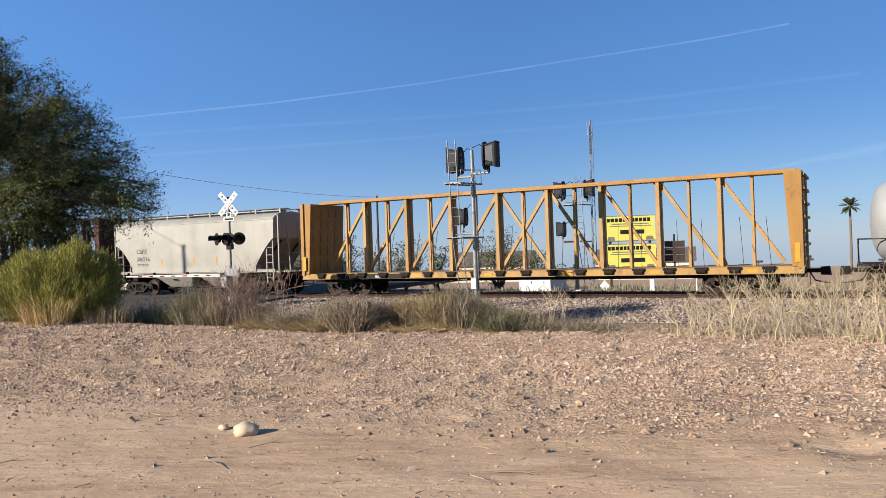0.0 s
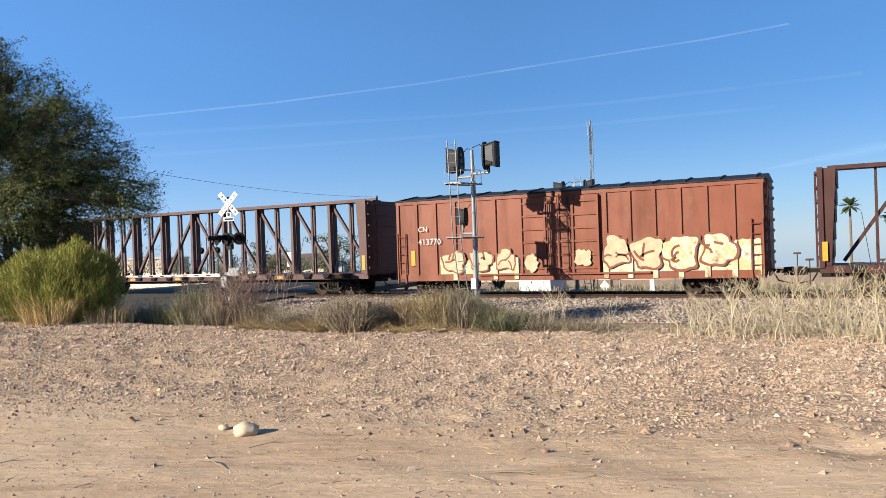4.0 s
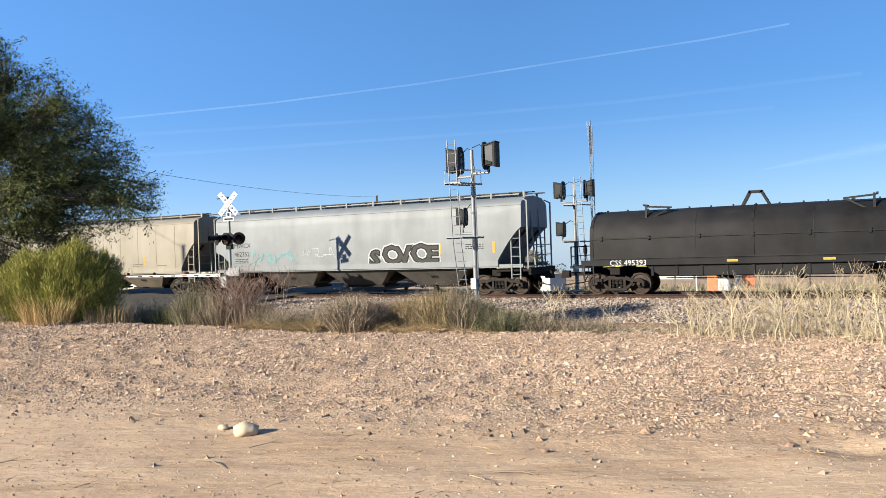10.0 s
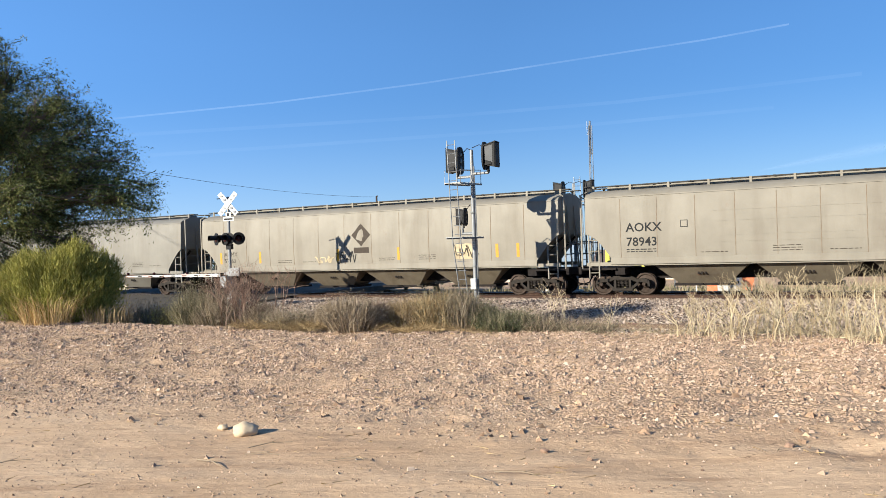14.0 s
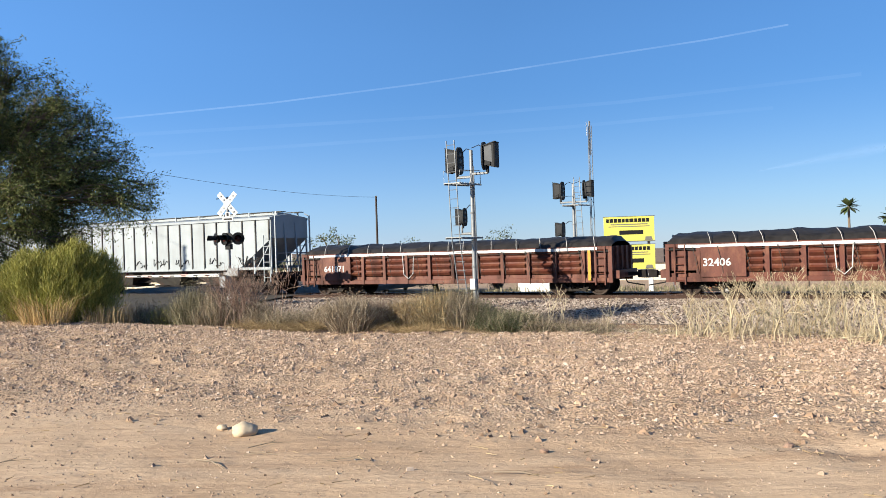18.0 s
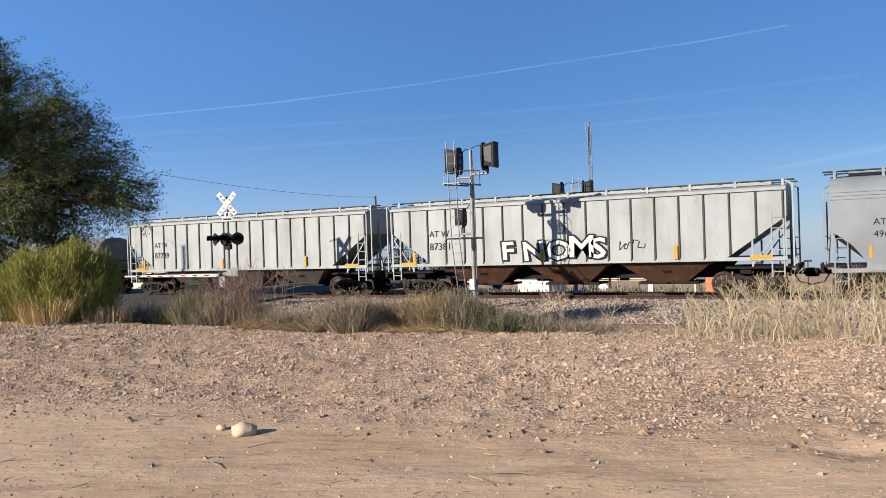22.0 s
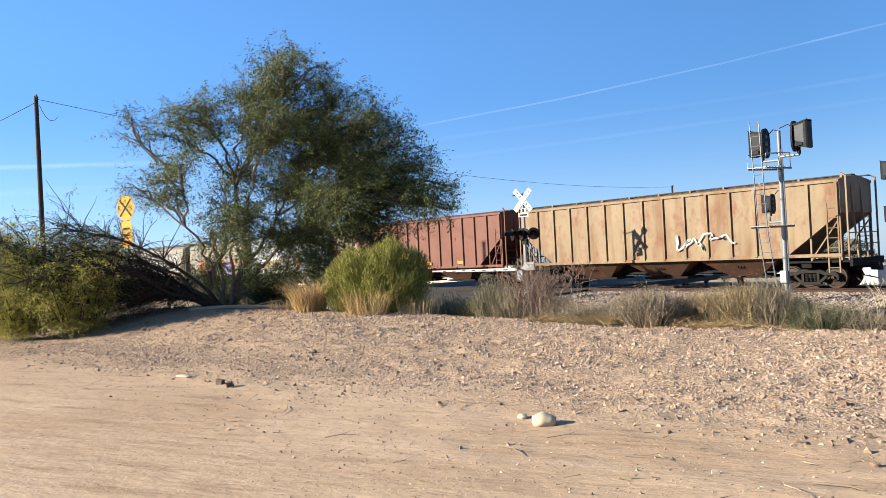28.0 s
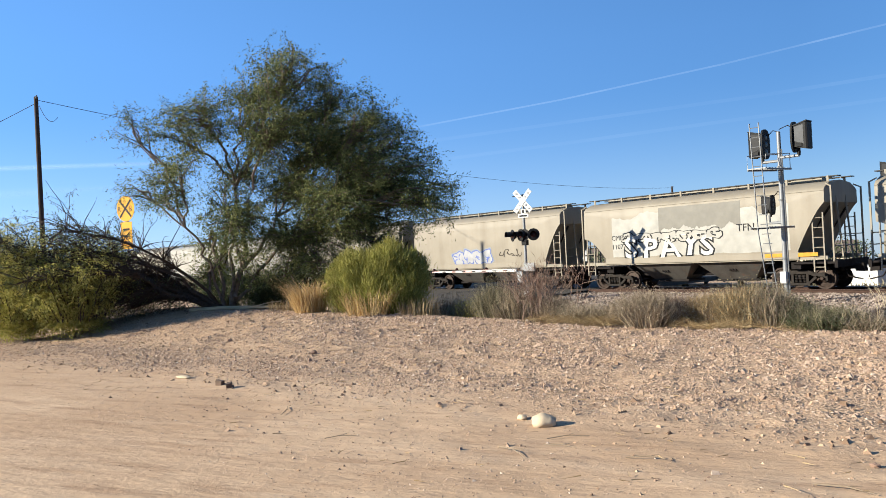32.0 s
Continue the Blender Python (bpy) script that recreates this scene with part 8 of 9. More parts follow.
# tall bare twigs in front of the crossing mast
tb = thing("bare_bush", "bare grey-brown twiggy bush by the crossing mast", "bush", pose(-11.7, 12.4, ground_z(-11.7, 12.4)))
sh = Shape()
for k in range(46):
    d = Vector((rg.gauss(0, 0.28), rg.gauss(0, 0.2), 1)).normalized()
    stalk(sh, Vector((rg.gauss(0, 0.27), rg.gauss(0, 0.2), -0.05)), d, rg.uniform(0.42, 0.62), 0.009, 3, rg)
part("twig_mass", sh, M_REDTWIG, tb)
for k in range(3):
    sh = Shape()
    stalk(sh, Vector((0.85 + 0.12 * k, 0.1 * k, -0.05)), Vector((0.32, 0, 1)).normalized(), 0.6, 0.010, 3, rg)
    part("leaning_twig", sh, M_REDTWIG, tb)

# bleached weeds: each a few forked main stalks and many thin upright shoots
for k in range(26):
    x, y = -2.7 + 0.17 * k + rg.uniform(-0.15, 0.15), rg.uniform(12.5, 14.2)
    big = k > 5
    w = thing("bleached_weed", "tall bleached branching dry weed", "dry weed", pose(x, y, ground_z(x, y)))
    for j in range(3 if big else 2):
        sh = Shape()
        d = Vector((rg.gauss(0, 0.45), rg.gauss(0, 0.3), 1)).normalized()
        stalk(sh, Vector((rg.gauss(0, 0.15), rg.gauss(0, 0.15), -0.05)), d, rg.uniform(0.32, 0.48) * (1.0 if big else 0.65), 0.016 if j == 0 else 0.010, 4, rg)
        part("stalk", sh, M_PALE, w)
    for j in range(15 if big else 7):
        sh = Shape()
        p = Vector((rg.gauss(0, 0.22), rg.gauss(0, 0.3), -0.04))
        stalk(sh, p, Vector((rg.gauss(0, 0.22), rg.gauss(0, 0.2), 1)).normalized(), rg.uniform(0.18, 0.45) * (1.0 if big else 0.6), 0.005, 1, rg)
        part("shoot", sh, M_PALE if j % 4 else M_STRAW, w)
for x, y, h in ((-5.05, 13.3, 0.75), (-4.86, 13.4, 0.6), (-5.5, 13.5, 0.35), (-3.9, 13.2, 0.45)):
    w = thing("bleached_weed", "thin lone bleached weed stalk", "dry weed", pose(x, y, ground_z(x, y)))
    for j in range(3):
        sh = Shape()
        stalk(sh, Vector((rg.gauss(0, 0.06), rg.gauss(0, 0.06), -0.04)), Vector((rg.gauss(0, 0.12), rg.gauss(0, 0.12), 1)).normalized(), h * rg.uniform(0.5, 0.75), 0.006, 2, rg)
        part("stalk", sh, M_PALE, w)

# flattened straw along the top of the bank, and thin grass
def straw_mat(label, n, xa, xb, ya, yb, mat, ln, up):
    sh = Shape()
    for k in range(n):
        x, y = rg.uniform(xa, xb), rg.uniform(ya, yb)
        if noise.noise(Vector((x * 0.5, y * 0.9, 12.0))) < -0.12:
            continue
        a = rg.uniform(0, 6.283)
        l_ = ln * rg.uniform(0.4, 1.2)
        z = ground_z(x, y) + rg.uniform(0.005, 0.06)
        dx, dy = math.cos(a) * l_ / 2, math.sin(a) * l_ / 2
        w = 0.007
        u = rg.uniform(-0.02, up)
        sh.add([(x - dx - dy * w / l_, y - dy + dx * w / l_, z), (x - dx + dy * w / l_, y - dy - dx * w / l_, z), (x + dx, y + dy, z + u)], [(0, 1, 2)])
        sh.add([(x - dx, y - dy, z - 0.004), (x - dx, y - dy, z + 0.004), (x + dx, y + dy, z + u)], [(0, 1, 2)])
    return tagged(new("straw", sh.mesh("straw", mat)), label, "dry grass", kind="stuff")


straw_mat("flattened golden straw along the bank top", 1800, -14.5, -5.5, 12.3, 14.0, M_STRAW, 0.35, 0.16)
straw_mat("heap of flattened golden straw on the bank top", 2000, -11.2, -9.2, 11.6, 12.4, M_STRAW, 0.42, 0.2)
straw_mat("heap of flattened golden straw on the bank top", 1700, -8.4, -6.8, 12.2, 13.0, M_STRAW, 0.42, 0.2)
straw_mat("thin dry grass at the foot of the bank", 6000, -24, 4, 12.8, 17.5, M_DRY, 0.35, 0.3)
straw_mat("pale dry grass among the weeds", 2600, -4, 2.5, 12.4, 15.5, M_PALE, 0.4, 0.35)
straw_mat("scattered bits of straw on the dirt", 1100, -20, 1.5, 3.2, 12, M_STRAW, 0.14, 0.01)
pale_stake = thing("wood_strip", "pale strip of wood lying on the bank", "wood scrap", pose(-9.9, 12.4, ground_z(-9.9, 12.4) + 0.03, 0, 0, 12))
part("strip", Shape().box(-0.38, 0.38, -0.03, 0.03, 0, 0.025, 0.006), M_PALE, pale_stake)

# single stones, twigs and scraps on the dirt track
M_STONE = flat("pale_stone", (0.4, 0.32, 0.216), 0.85, 0, 0.15, 9, 0.01)


def cobble(x, y, sx, sy, sz, yaw, label, mat, seed):
    bm = bmesh.new()
    bmesh.ops.create_icosphere(bm, subdivisions=3, radius=1)
    for v in bm.verts:
        k = 1 + (0.22 if seed < 5 else 0.5) * noise.noise(v.co * 1.5 + Vector((seed, 0, 0))) + 0.10 * noise.noise(v.co * 4 + Vector((seed, 3, 0)))
        v.co = Vector((v.co.x * sx * k, v.co.y * sy * k, v.co.z * sz * k))
    me = bpy.data.meshes.new("stone")
    bm.to_mesh(me)
    bm.free()
    me.materials.append(mat)
    me.polygons.foreach_set("use_smooth", [True] * len(me.polygons))
    ob = new("stone", me)
    ob.matrix_basis = pose(x, y, ground_z(x, y) + sz * 0.62, 0, 0, yaw)
    return tagged(ob, label, "stone")


cobble(-5.05, 5.40, 0.118, 0.09, 0.072, 30, "smooth pale rounded stone on the dirt", M_STONE, 1)
cobble(-5.40, 5.48, 0.052, 0.042, 0.032, 10, "small pale stone beside a larger one", M_STONE, 2)
cobble(-11.4, 4.5, 0.16, 0.07, 0.025, 10, "flat pale stone in the dirt", M_STONE, 4)
M_DARKSTONE = flat("brown_stone", (0.208, 0.136, 0.096), 0.9, 0, 0.3, 9, 0.01)
for k in range(90):
    x, y = rg.uniform(-20, 2.5), 5.6 + 7.2 * rg.random()
    s = rg.uniform(0.015, 0.03) if k > 10 else rg.uniform(0.03, 0.048)
    cobble(x, y, s * 1.25, s, s * 0.7, rg.uniform(0, 180), "small angular stone lying among gravel", (M_STONE, M_DARKSTONE, M_GRAVEL)[0 if k % 9 == 0 else 1 if k % 3 else 2], 10 + k)
for x, y, yaw, ln in ((-4.6, 4.52, -14, 0.42), (-4.55, 5.17, 55, 0.38), (-4.4, 4.9, 20, 0.3), (-7.8, 4.2, -35, 0.5), (-3.6, 5.0, 30, 0.35), (-2.2, 5.1, 5, 0.4), (-9.2, 5.9, 40, 0.5), (-14.5, 5.2, -25, 0.8), (-8.9, 4.6, 10, 0.25), (-6.2, 3.9, 60, 0.3)):
    w = thing("twig", "dry broken twig lying on the dirt", "twig", pose(x, y, ground_z(x, y) + 0.012, 0, 0, yaw))
    part("stem", Shape().tube([(-ln / 2, 0, 0), (0, ln * 0.05, 0.012), (ln / 2, -ln * 0.03, 0.0)], [0.0045, 0.004, 0.002], 5), M_DRY, w)
    part("side_shoot", Shape().tube([(0, ln * 0.05, 0.01), (ln * 0.2, ln * 0.2, 0.015)], 0.002, 4), M_DRY, w)
for x in (-10.25, -9.95):
    b_ = thing("wood_scrap", "small broken wooden block", "wood scrap", pose(x, 4.55, ground_z(x, 4.55), 4, 7, 25 if x < -10.1 else -30))
    part("block", Shape().box(-0.05, 0.05, -0.035, 0.035, -0.01, 0.07, 0.01), M_TIE, b_)
    part("splinter", Shape().box(-0.04, 0.09, 0.035, 0.055, 0.0, 0.02), M_TIE, b_)
# ---- poles, signs, distance ----
M_POLE = flat("tarred_pole", (0.044, 0.0336, 0.0272), 0.85, 0, 0.3, 6)


def utility_pole(x, y, top, r0, label, arm=False):
    z0 = ground_z(x, y)
    p = thing("utility_pole", label, "utility pole", pose(x, y, z0))
    h = top - z0
    part("pole", Shape().disc((0, 0, 0), "z", [(-0.3, r0), (h, r0 * 0.72), (h + 0.02, r0 * 0.3)], 12), M_POLE, p, smooth=True)
    part("insulator", Shape().disc((0.14, 0, h - 0.12), "z", [(0, 0.03), (0.05, 0.06), (0.1, 0.03), (0.15, 0.05), (0.18, 0.02)], 10), MAT["galv"], p)
    part("insulator_pin", Shape().tube([(0, 0, h - 0.2), (0.14, 0, h - 0.12)], 0.02, 5), MAT["dark"], p)
    return p


utility_pole(-45.9, 10.8, 11.8, 0.15, "tall dark timber utility pole")
utility_pole(-54.95, 83.95, 9.1, 0.16, "far dark timber utility pole")


def wire(label, a, b, sag, r0):
    a, b = Vector(a), Vector(b)
    pts = [a.lerp(b, k / 40) - Vector((0, 0, sag * 4 * (k / 40) * (1 - k / 40))) for k in range(41)]
    return tagged(new("overhead_wire", Shape().tube(pts, r0, 4).mesh("overhead_wire", M_POLE)), label, "wire")


wire("thin dark overhead wire between poles", (-45.75, 10.8, 11.6), (-54.85, 83.9, 8.95), 1.5, 0.014)
wire("slack dark wire from the pole", (-45.9, 10.7, 11.4), (-58, -6, 3.5), 0.6, 0.016)
wire("short drooping wire loop on the pole", (-45.7, 10.9, 11.3), (-44.9, 11.6, 10.6), 0.5, 0.014)

# railway warning sign
M_SIGN = flat("sign_yellow", (0.50, 0.25, 0.004), 0.7, 0, 0.08, 4)
rr = thing("warning_sign", "round yellow railway warning sign over a yellow plate", "road sign", pose(-34.74, 11.57, ground_z(-34.7, 11.6), 0, 0, 20))
zc_ = 4.9 - ground_z(-34.7, 11.6)
part("post", Shape().box(-0.04, 0.04, -0.04, 0.04, -0.2, zc_ + 0.3), MAT["galv"], rr)
ds = part("disc", Shape().disc((0, -0.06, zc_), "y", [(-0.012, 0.05), (-0.012, 0.56), (0.008, 0.56), (0.008, 0.05)], 40), M_SIGN, rr, "round yellow sign face")
for s in (-1, 1):
    part("cross_stroke", Shape().bar((-0.36 * s, -0.08, zc_ - 0.36), (0.36 * s, -0.08, zc_ + 0.36), 0.012, 0.085), MAT["black"], ds)
letters("R", -0.5, zc_ - 0.13, 0.36, MAT["black"], ds, lambda z: 0.075, "letter_r")
letters("R", 0.25, zc_ - 0.13, 0.36, MAT["black"], ds, lambda z: 0.075, "letter_r")
pl2 = part("lower_plate", Shape().box(-0.36, 0.36, -0.075, -0.06, zc_ - 1.75, zc_ - 0.58, 0.004), M_SIGN, rr, "yellow lower plate with black bars")
for k in range(3):
    part("plate_bar", Shape().box(-0.22, 0.22, -0.084, -0.078, zc_ - 0.95 - 0.28 * k, zc_ - 0.86 - 0.28 * k), MAT["black"], pl2)

# double billboard
M_BILL = flat("billboard_yellow", (0.50, 0.46, 0.085), 0.55, 0, 0.05, 3)
bb = thing("billboard", "double yellow billboard with dark lettering bars", "billboard", pose(-16.0, 59.6, -0.35, 0, 0, 24))
for s in (-1.5, 1.5):
    part("post", Shape().box(s - 0.09, s + 0.09, 0.1, 0.28, -1.2, 4.4), M_POLE, bb)
for zlo, zhi in ((0.45, 2.32), (2.62, 4.48)):
    pn = part("panel", Shape().box(-1.9, 1.9, -0.06, 0.08, zlo, zhi, 0.01), M_BILL, bb, "yellow poster panel")
    part("frame", Shape().box(-1.95, 1.95, -0.05, 0.1, zlo - 0.06, zlo, 0.01).box(-1.95, 1.95, -0.05, 0.1, zhi, zhi + 0.05, 0.01), MAT["galv"], pn)
    h = zhi - zlo
    x = -1.72
    for w in (0.2, 0.26, 0.24, 0.26, 0.2, 0.24, 0.3, 0.22, 0.24, 0.26, 0.22):
        part("heading_bar", Shape().box(x, x + w, -0.072, -0.064, zhi - 0.42, zhi - 0.14), MAT["black"], pn)
        x += w + 0.06
    for z, xa, xb, th in ((zhi - 0.58, -1.4, 1.4, 0.07), (zhi - 0.74, -1.55, 1.55, 0.06)):
        part("text_bar", Shape().box(xa, xb, -0.072, -0.064, z - th / 2, z + th / 2), GREY_S, pn)
    part("number_bar", Shape().box(-0.75, 1.05, -0.072, -0.064, zlo + 0.5, zlo + 0.82), MAT["black"], pn)
    for sx in (-1.45, 1.45):
        part("dark_shape", Shape().slab([(sx - 0.3, zlo + 0.03), (sx + 0.3, zlo + 0.03), (sx + 0.22, zlo + 0.32), (sx - 0.22, zlo + 0.32)], -0.073, -0.064), GREY_S, pn)
dk = thing("roadside_sign", "dark stacked shop sign on posts", "sign", pose(-13.2, 62.0, -0.35, 0, 0, 20))
for k in range(3):
    part("panel", Shape().box(-0.75, 0.75, -0.1, 0.1, 0.9 + 0.55 * k, 1.38 + 0.55 * k, 0.02), M_POLE, dk)
part("post", Shape().box(-0.06, 0.06, 0.1, 0.22, -1.5, 3.0), MAT["galv"], dk)

# palms
M_PALM = leaf_material("palm_leaf", [(0.0, (0.04, 0.064, 0.024)), (1.0, (0.088, 0.104, 0.04))])
for x, y, h, r_ in ((-2.6, 150.0, 11.6, 2.0), (3.9, 168.0, 10.6, 2.2)):
    pm = thing("palm_tree", "distant fan palm tree", "palm tree", pose(x, y, ground_z(x, y)))
    h = h + 0.2
    part("trunk", Shape().tube([(0, 0, 0), (0.1, 0, h * 0.5), (0.05, 0, h)], [0.3, 0.22, 0.2], 8), M_BARK, pm)
    for k in range(34):
        a, e = rg.uniform(0, 6.283), rg.uniform(-0.7, 1.2)
        d = Vector((math.cos(a) * math.cos(e), math.sin(a) * math.cos(e), math.sin(e)))
        q = Vector((0.05, 0, h))
        s = d.cross(Vector((0, 0, 1))).normalized() * 0.42
        t_ = q + d * r_ * 0.6
        tip = q + d * r_ + Vector((0, 0, -0.25))
        part("frond", Shape().add([q - s * 0.1, q + s * 0.1, t_ + s, tip, t_ - s], [(0, 1, 2, 3, 4)]), M_PALM, pm)

# trees and scrub beyond the railway
M_FARLEAF = leaf_material("far_leaf", [(0.0, (0.056, 0.072, 0.036)), (0.5, (0.092, 0.108, 0.056)), (1.0, (0.152, 0.152, 0.08))])


def far_tree(x, y, w, h, n, lab):
    t_ = thing("roadside_tree", lab, "tree", pose(x, y, ground_z(x, y)))
    tk, cr_ = Shape(), Shape()
    tops = []
    for k in range(6):
        e = (w * (-0.5 + (k + 0.5) / 6) * 0.85 + rg.uniform(-0.1, 0.1) * w, rg.uniform(-w, w) * 0.3, h * rg.uniform(0.6, 0.95) * (1 - 0.5 * abs(k - 2.5) / 2.5 * rg.random()))
        limb(tk, (rg.uniform(-0.2, 0.2), 0, 0), e, 0.13, 0.03, rg, 0.1, 5, 5)
        tops.append(e)
    for k in range(n * 2):
        e = tops[k % len(tops)]
        f = rg.random() ** 0.6
        c = (e[0] * f + rg.gauss(0, w * 0.13), e[1] * f + rg.gauss(0, w * 0.13), max(0.4, e[2] * (0.35 + 0.65 * f) + rg.gauss(0, h * 0.09)))
        leaves(cr_, c, w * rg.uniform(0.09, 0.16), 46, 0.095, rg, long=1.8, squash=(1, 1, 0.8))
    part("trunk", tk, M_BARK, t_)
    part("crown", cr_, M_FARLEAF, t_)


for x, top, y, w, n in ((-34.6, 2.3, 54.0, 4.2, 26), (-30.0, 2.5, 54.2, 2.5, 20), (-27.4, 3.8, 60.2, 5.6, 44), (-44.8, 3.3, 50.8, 2.8, 20), (-38.0, 4.3, 52.2, 4.0, 34), (-47.4, 2.6, 56.2, 6.2, 30), (-50.5, 2.8, 52.3, 6.0, 28), (-24.4, 2.2, 62.0, 3.2, 16), (-41.0, 3.0, 56.0, 5.0, 26),
                        (-36.4, 3.2, 60.0, 4.6, 24), (-57.0, 2.6, 70.0, 6.0, 22), (-66.0, 3.0, 62.0, 7.0, 24), (-78.0, 3.2, 66.0, 7.0, 22)):
    h = top - ground_z(x, y)
    far_tree(x, y, w, h, n, "dense grey-green desert tree beyond the railway")
sc = Shape()
for k in range(2600):
    x, y = rg.uniform(-120, 14), rg.uniform(44, 60)
    if -47 < x < -25:
        continue
    h = rg.uniform(0.2, 0.75) * (1.2 if noise.noise(Vector((x * 0.15, y * 0.15, 1))) > 0 else 0.5)
    blades(sc, x, y, ground_z(x, y), 6, 0.45, h, 0.6, 0.035, rg)
tagged(new("scrub", sc.mesh("scrub", M_DRYGREEN)), "low olive scrub beyond the railway", "scrub", kind="stuff")

# low buildings
M_STUCCO = flat("cream_stucco", (0.48, 0.416, 0.32), 0.9, 0, 0.08, 2)
M_ROOF = flat("dark_roof", (0.104, 0.08, 0.068), 0.9, 0, 0.2, 2)


def house(x, y, w, d, h, yaw, lab, gable=True, mat=None):
    hs = thing("house", lab, "building", pose(x, y, ground_z(x, y) - 0.3, 0, 0, yaw))
    part("wall", Shape().box(-w / 2, w / 2, -d / 2, d / 2, 0, h), mat or M_STUCCO, hs)
    if gable:
        part("roof", Shape().loft([[(q, -d / 2 - 0.4, h), (q, 0, h + d * 0.26), (q, d / 2 + 0.4, h)] for q in (-w / 2 - 0.4, w / 2 + 0.4)]), M_ROOF, hs)
    else:
        part("roof", Shape().box(-w / 2 - 0.1, w / 2 + 0.1, -d / 2 - 0.1, d / 2 + 0.1, h, h + 0.25), mat or M_STUCCO, hs)
    for k in range(int(w / 3.2)):
        px = -w / 2 + 1.6 + 3.2 * k
        wd = part("window", Shape().box(px - 0.55, px + 0.55, -d / 2 - 0.05, -d / 2 + 0.02, 1.0, 2.1), MAT["white"], hs)
        part("pane", Shape().box(px - 0.47, px + 0.47, -d / 2 - 0.06, -d / 2 - 0.052, 1.08, 2.02), M_GLASS, wd)


house(-78.0, 96.0, 10.0, 8.0, 3.0, 25, "cream house with a dark gabled roof")
house(-98.0, 74.0, 26.0, 9.0, 4.2, 30, "long cream flat-roofed building", False)
house(-50.0, 108.0, 12.0, 8.0, 2.8, 18, "low cream house with a dark roof")
house(-30.0, 120.0, 14.0, 8.0, 3.0, 10, "low far cream house with a dark roof")
for x, y, h in ((-7.6, 66.0, 1.9), (-4.2, 70.0, 2.0), (1.0, 72.0, 1.9), (-19.5, 52.0, 1.5), (-5.4, 74.0, 2.6)):
    lp = thing("yard_lamp", "small dark lamp on a short post", "lamp", pose(x, y, ground_z(x, y)))
    part("post", Shape().tube([(0, 0, 0), (0, 0, h)], 0.05, 6), M_POLE, lp)
    part("head", Shape().box(-0.3, 0.3, -0.1, 0.1, h, h + 0.16, 0.03), M_POLE, lp)
wl = thing("wall_far", "low tan block wall beyond the railway", "wall", kind="structure")
part("wall", Shape().box(-140, -48, 62.0, 62.25, -1.6, 0.4), M_STUCCO, wl)

# vapour trails high in the sky
def trail(name, label, pts, w, fade, far=3600):
    m, nt, n, l, b = nodes_of(name + "_vapour")
    tr = n.new("ShaderNodeBsdfTransparent")
    # a faint emission stands in for sunlight scattered by the vapour
    em = n.new("ShaderNodeEmission")
    em.inputs["Color"].default_value, em.inputs["Strength"].default_value = (0.80, 0.90, 1.0, 1), 0.4
    ms = n.new("ShaderNodeMixShader")
    ns = ramp(nt, tex(nt, "noise", 0.004, 5).outputs[0], [(0.3, grey(fade * 0.35)), (0.7, grey(fade))])
    l.new(ns.outputs[0], ms.inputs[0])
    l.new(tr.outputs[0], ms.inputs[1])
    l.new(em.outputs[0], ms.inputs[2])
    l.new(ms.outputs[0], n["Material Output"].inputs["Surface"])
    c = [Vector(p).normalized() * far + Vector((0, 0, EYE_Z)) for p in pts]
    sh = Shape()
    layers = 5 if w > 7 else 1
    n_ = len(c)
    for k in range(layers):
        wk = w * (1.25 - 0.25 * k)
        push = 1 + 0.002 * k
        for i in range(n_ - 1):
            a, b_ = c[i] * push, c[i + 1] * push
            ua, ub = (Vector((0, 0, 1)) * wk * (0.05 if j in (0, n_ - 1) and layers > 1 else 1.0) for j in (i, i + 1))
            sh.add([a - ua, b_ - ub, b_ + ub, a + ua], [(0, 1, 2, 3)])
    ob = tagged(new(name, sh.mesh(name, m)), label, "vapour trail", kind="structure")
    ob.visible_shadow = False


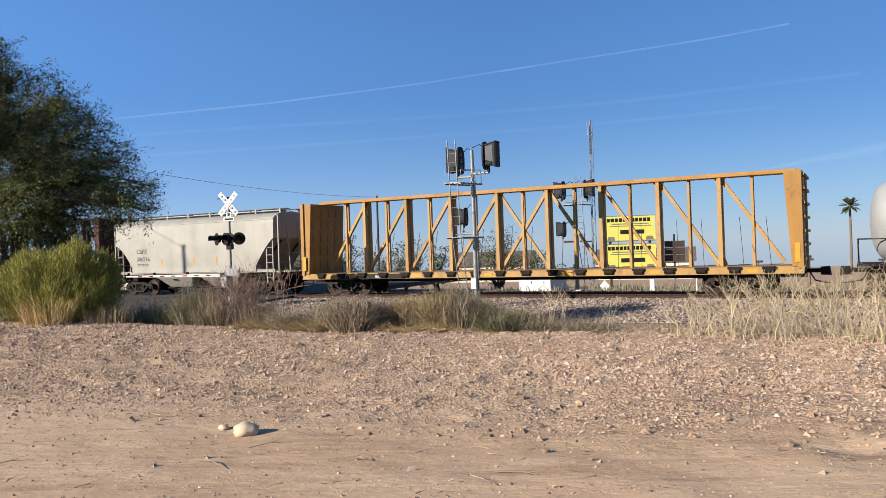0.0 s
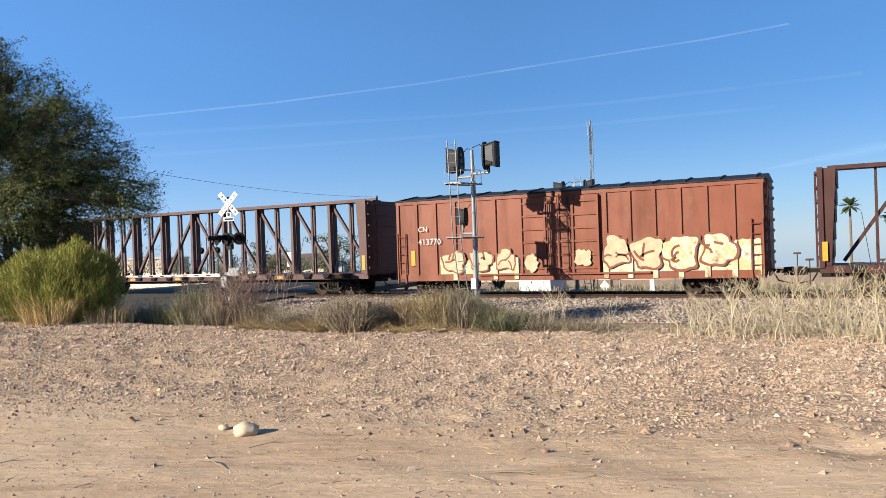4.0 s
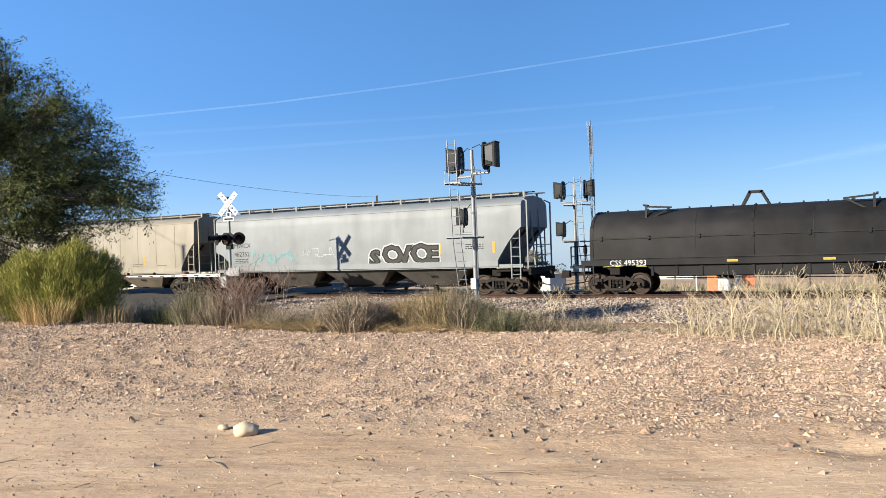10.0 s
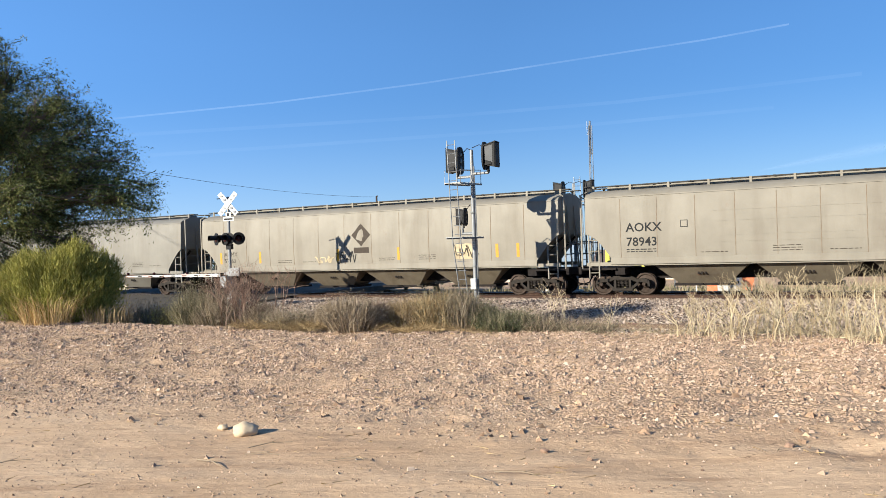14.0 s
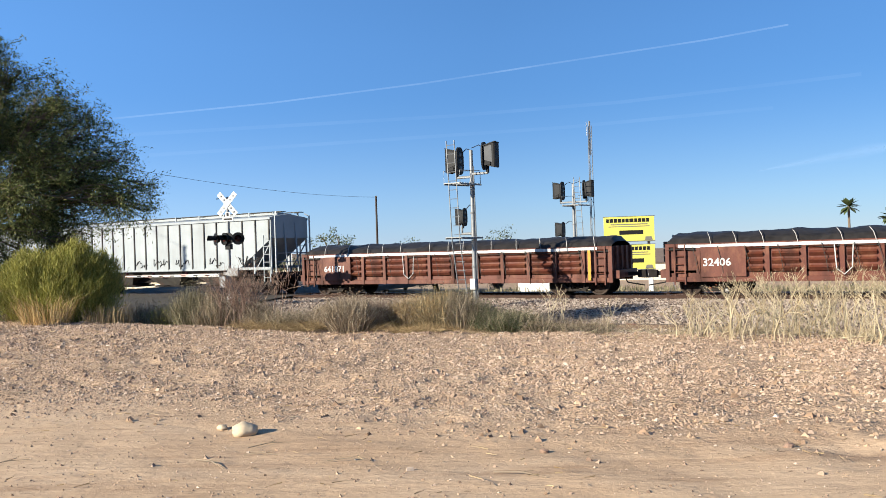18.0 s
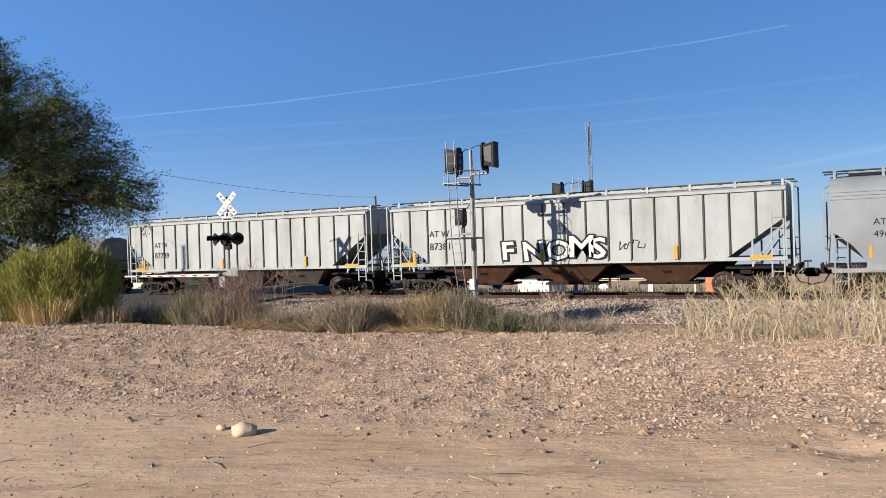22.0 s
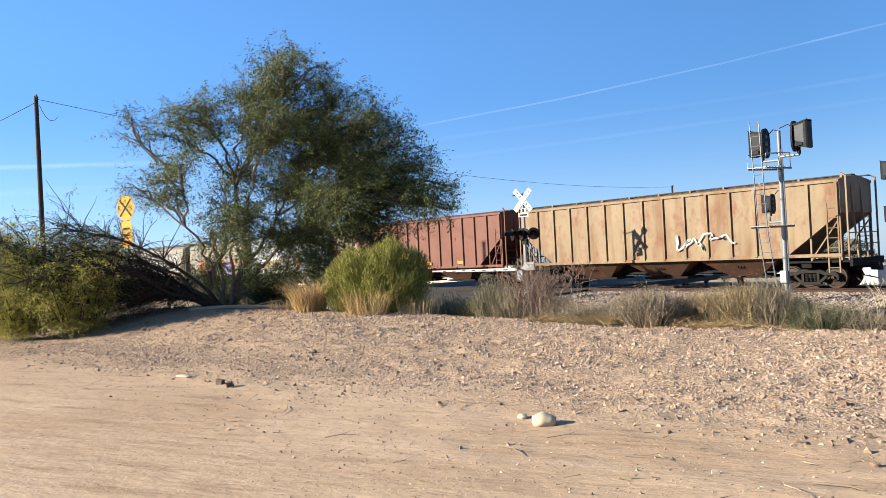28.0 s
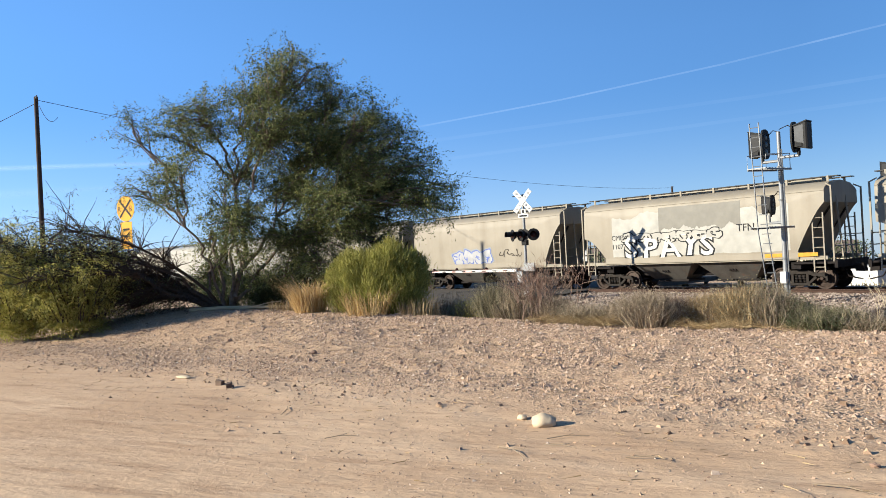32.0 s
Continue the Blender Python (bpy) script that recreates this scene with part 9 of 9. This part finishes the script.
trail("vapour_trail", "thin white vapour trail", [(-0.862, 0.67, 0.177), (-0.665, 0.777, 0.192), (-0.493, 0.871, 0.211), (-0.333, 0.957, 0.233), (-0.174, 1.044, 0.255), (-0.08, 1.09, 0.27)], 3.0, 0.17)
trail("vapour_trail", "faint white vapour trail", [(-0.837, 0.684, 0.157), (-0.462, 0.887, 0.168), (-0.271, 0.991, 0.179), (0.0, 1.11, 0.20)], 6, 0.05)
trail("vapour_trail", "faint white vapour trail", [(-0.80, 0.70, 0.130), (-0.673, 0.773, 0.135), (-0.336, 0.956, 0.149), (-0.1, 1.08, 0.165)], 6, 0.045)
trail("thin_cloud", "thin bright streak of cloud", [(-1.25, 0.08, 0.138), (-1.124, 0.219, 0.139), (-1.021, 0.34, 0.136), (-0.95, 0.42, 0.133)], 9, 0.07)
trail("thin_cloud", "thin faint streak of cloud", [(-1.25, 0.08, 0.10), (-1.124, 0.219, 0.105), (-1.0, 0.36, 0.108)], 20, 0.02)
trail("thin_cloud", "thin faint streak of cloud", [(-0.12, 1.07, 0.085), (0.0, 1.12, 0.105), (0.1, 1.16, 0.12)], 22, 0.035)
# ---- what moves ----
SPEEDS = (15.67, 15.63, 15.55, 15.58, 15.44, 15.40, 15.46, 15.89, 16.38)


def run(t):
    """Metres rolled by the train since 0 s: speeds given every 4 s, straight between."""
    s, k = 0.0, 0
    while t > 4 * (k + 1) and k < 7:
        s += 2 * (SPEEDS[k] + SPEEDS[k + 1])
        k += 1
    q = t - 4 * k
    return s + q * SPEEDS[k] + q * q / 8 * (SPEEDS[k + 1] - SPEEDS[k])


def motions():
    for car, mid, wheels in TRAIN:
        walk(car, [(t, pose(mid + run(t), TRACK_Y, 0)) for t in range(33)])
        # wheels turn while the wagon is on the stretch in view
        seen = [k for k in range(0, 961) if -78 < mid + run(k / 30) < 16]
        if not seen:
            continue
        times = sorted({0, *seen, 960})
        for w, x in wheels:
            rows = []
            for k in times:
                kk = min(max(k, seen[0]), seen[-1])
                rows.append((k / 30, pose(x, 0, WHEEL_R, 0, math.degrees(run(kk / 30) / WHEEL_R) % 360, 0)))
            walk(w, rows)


motions()
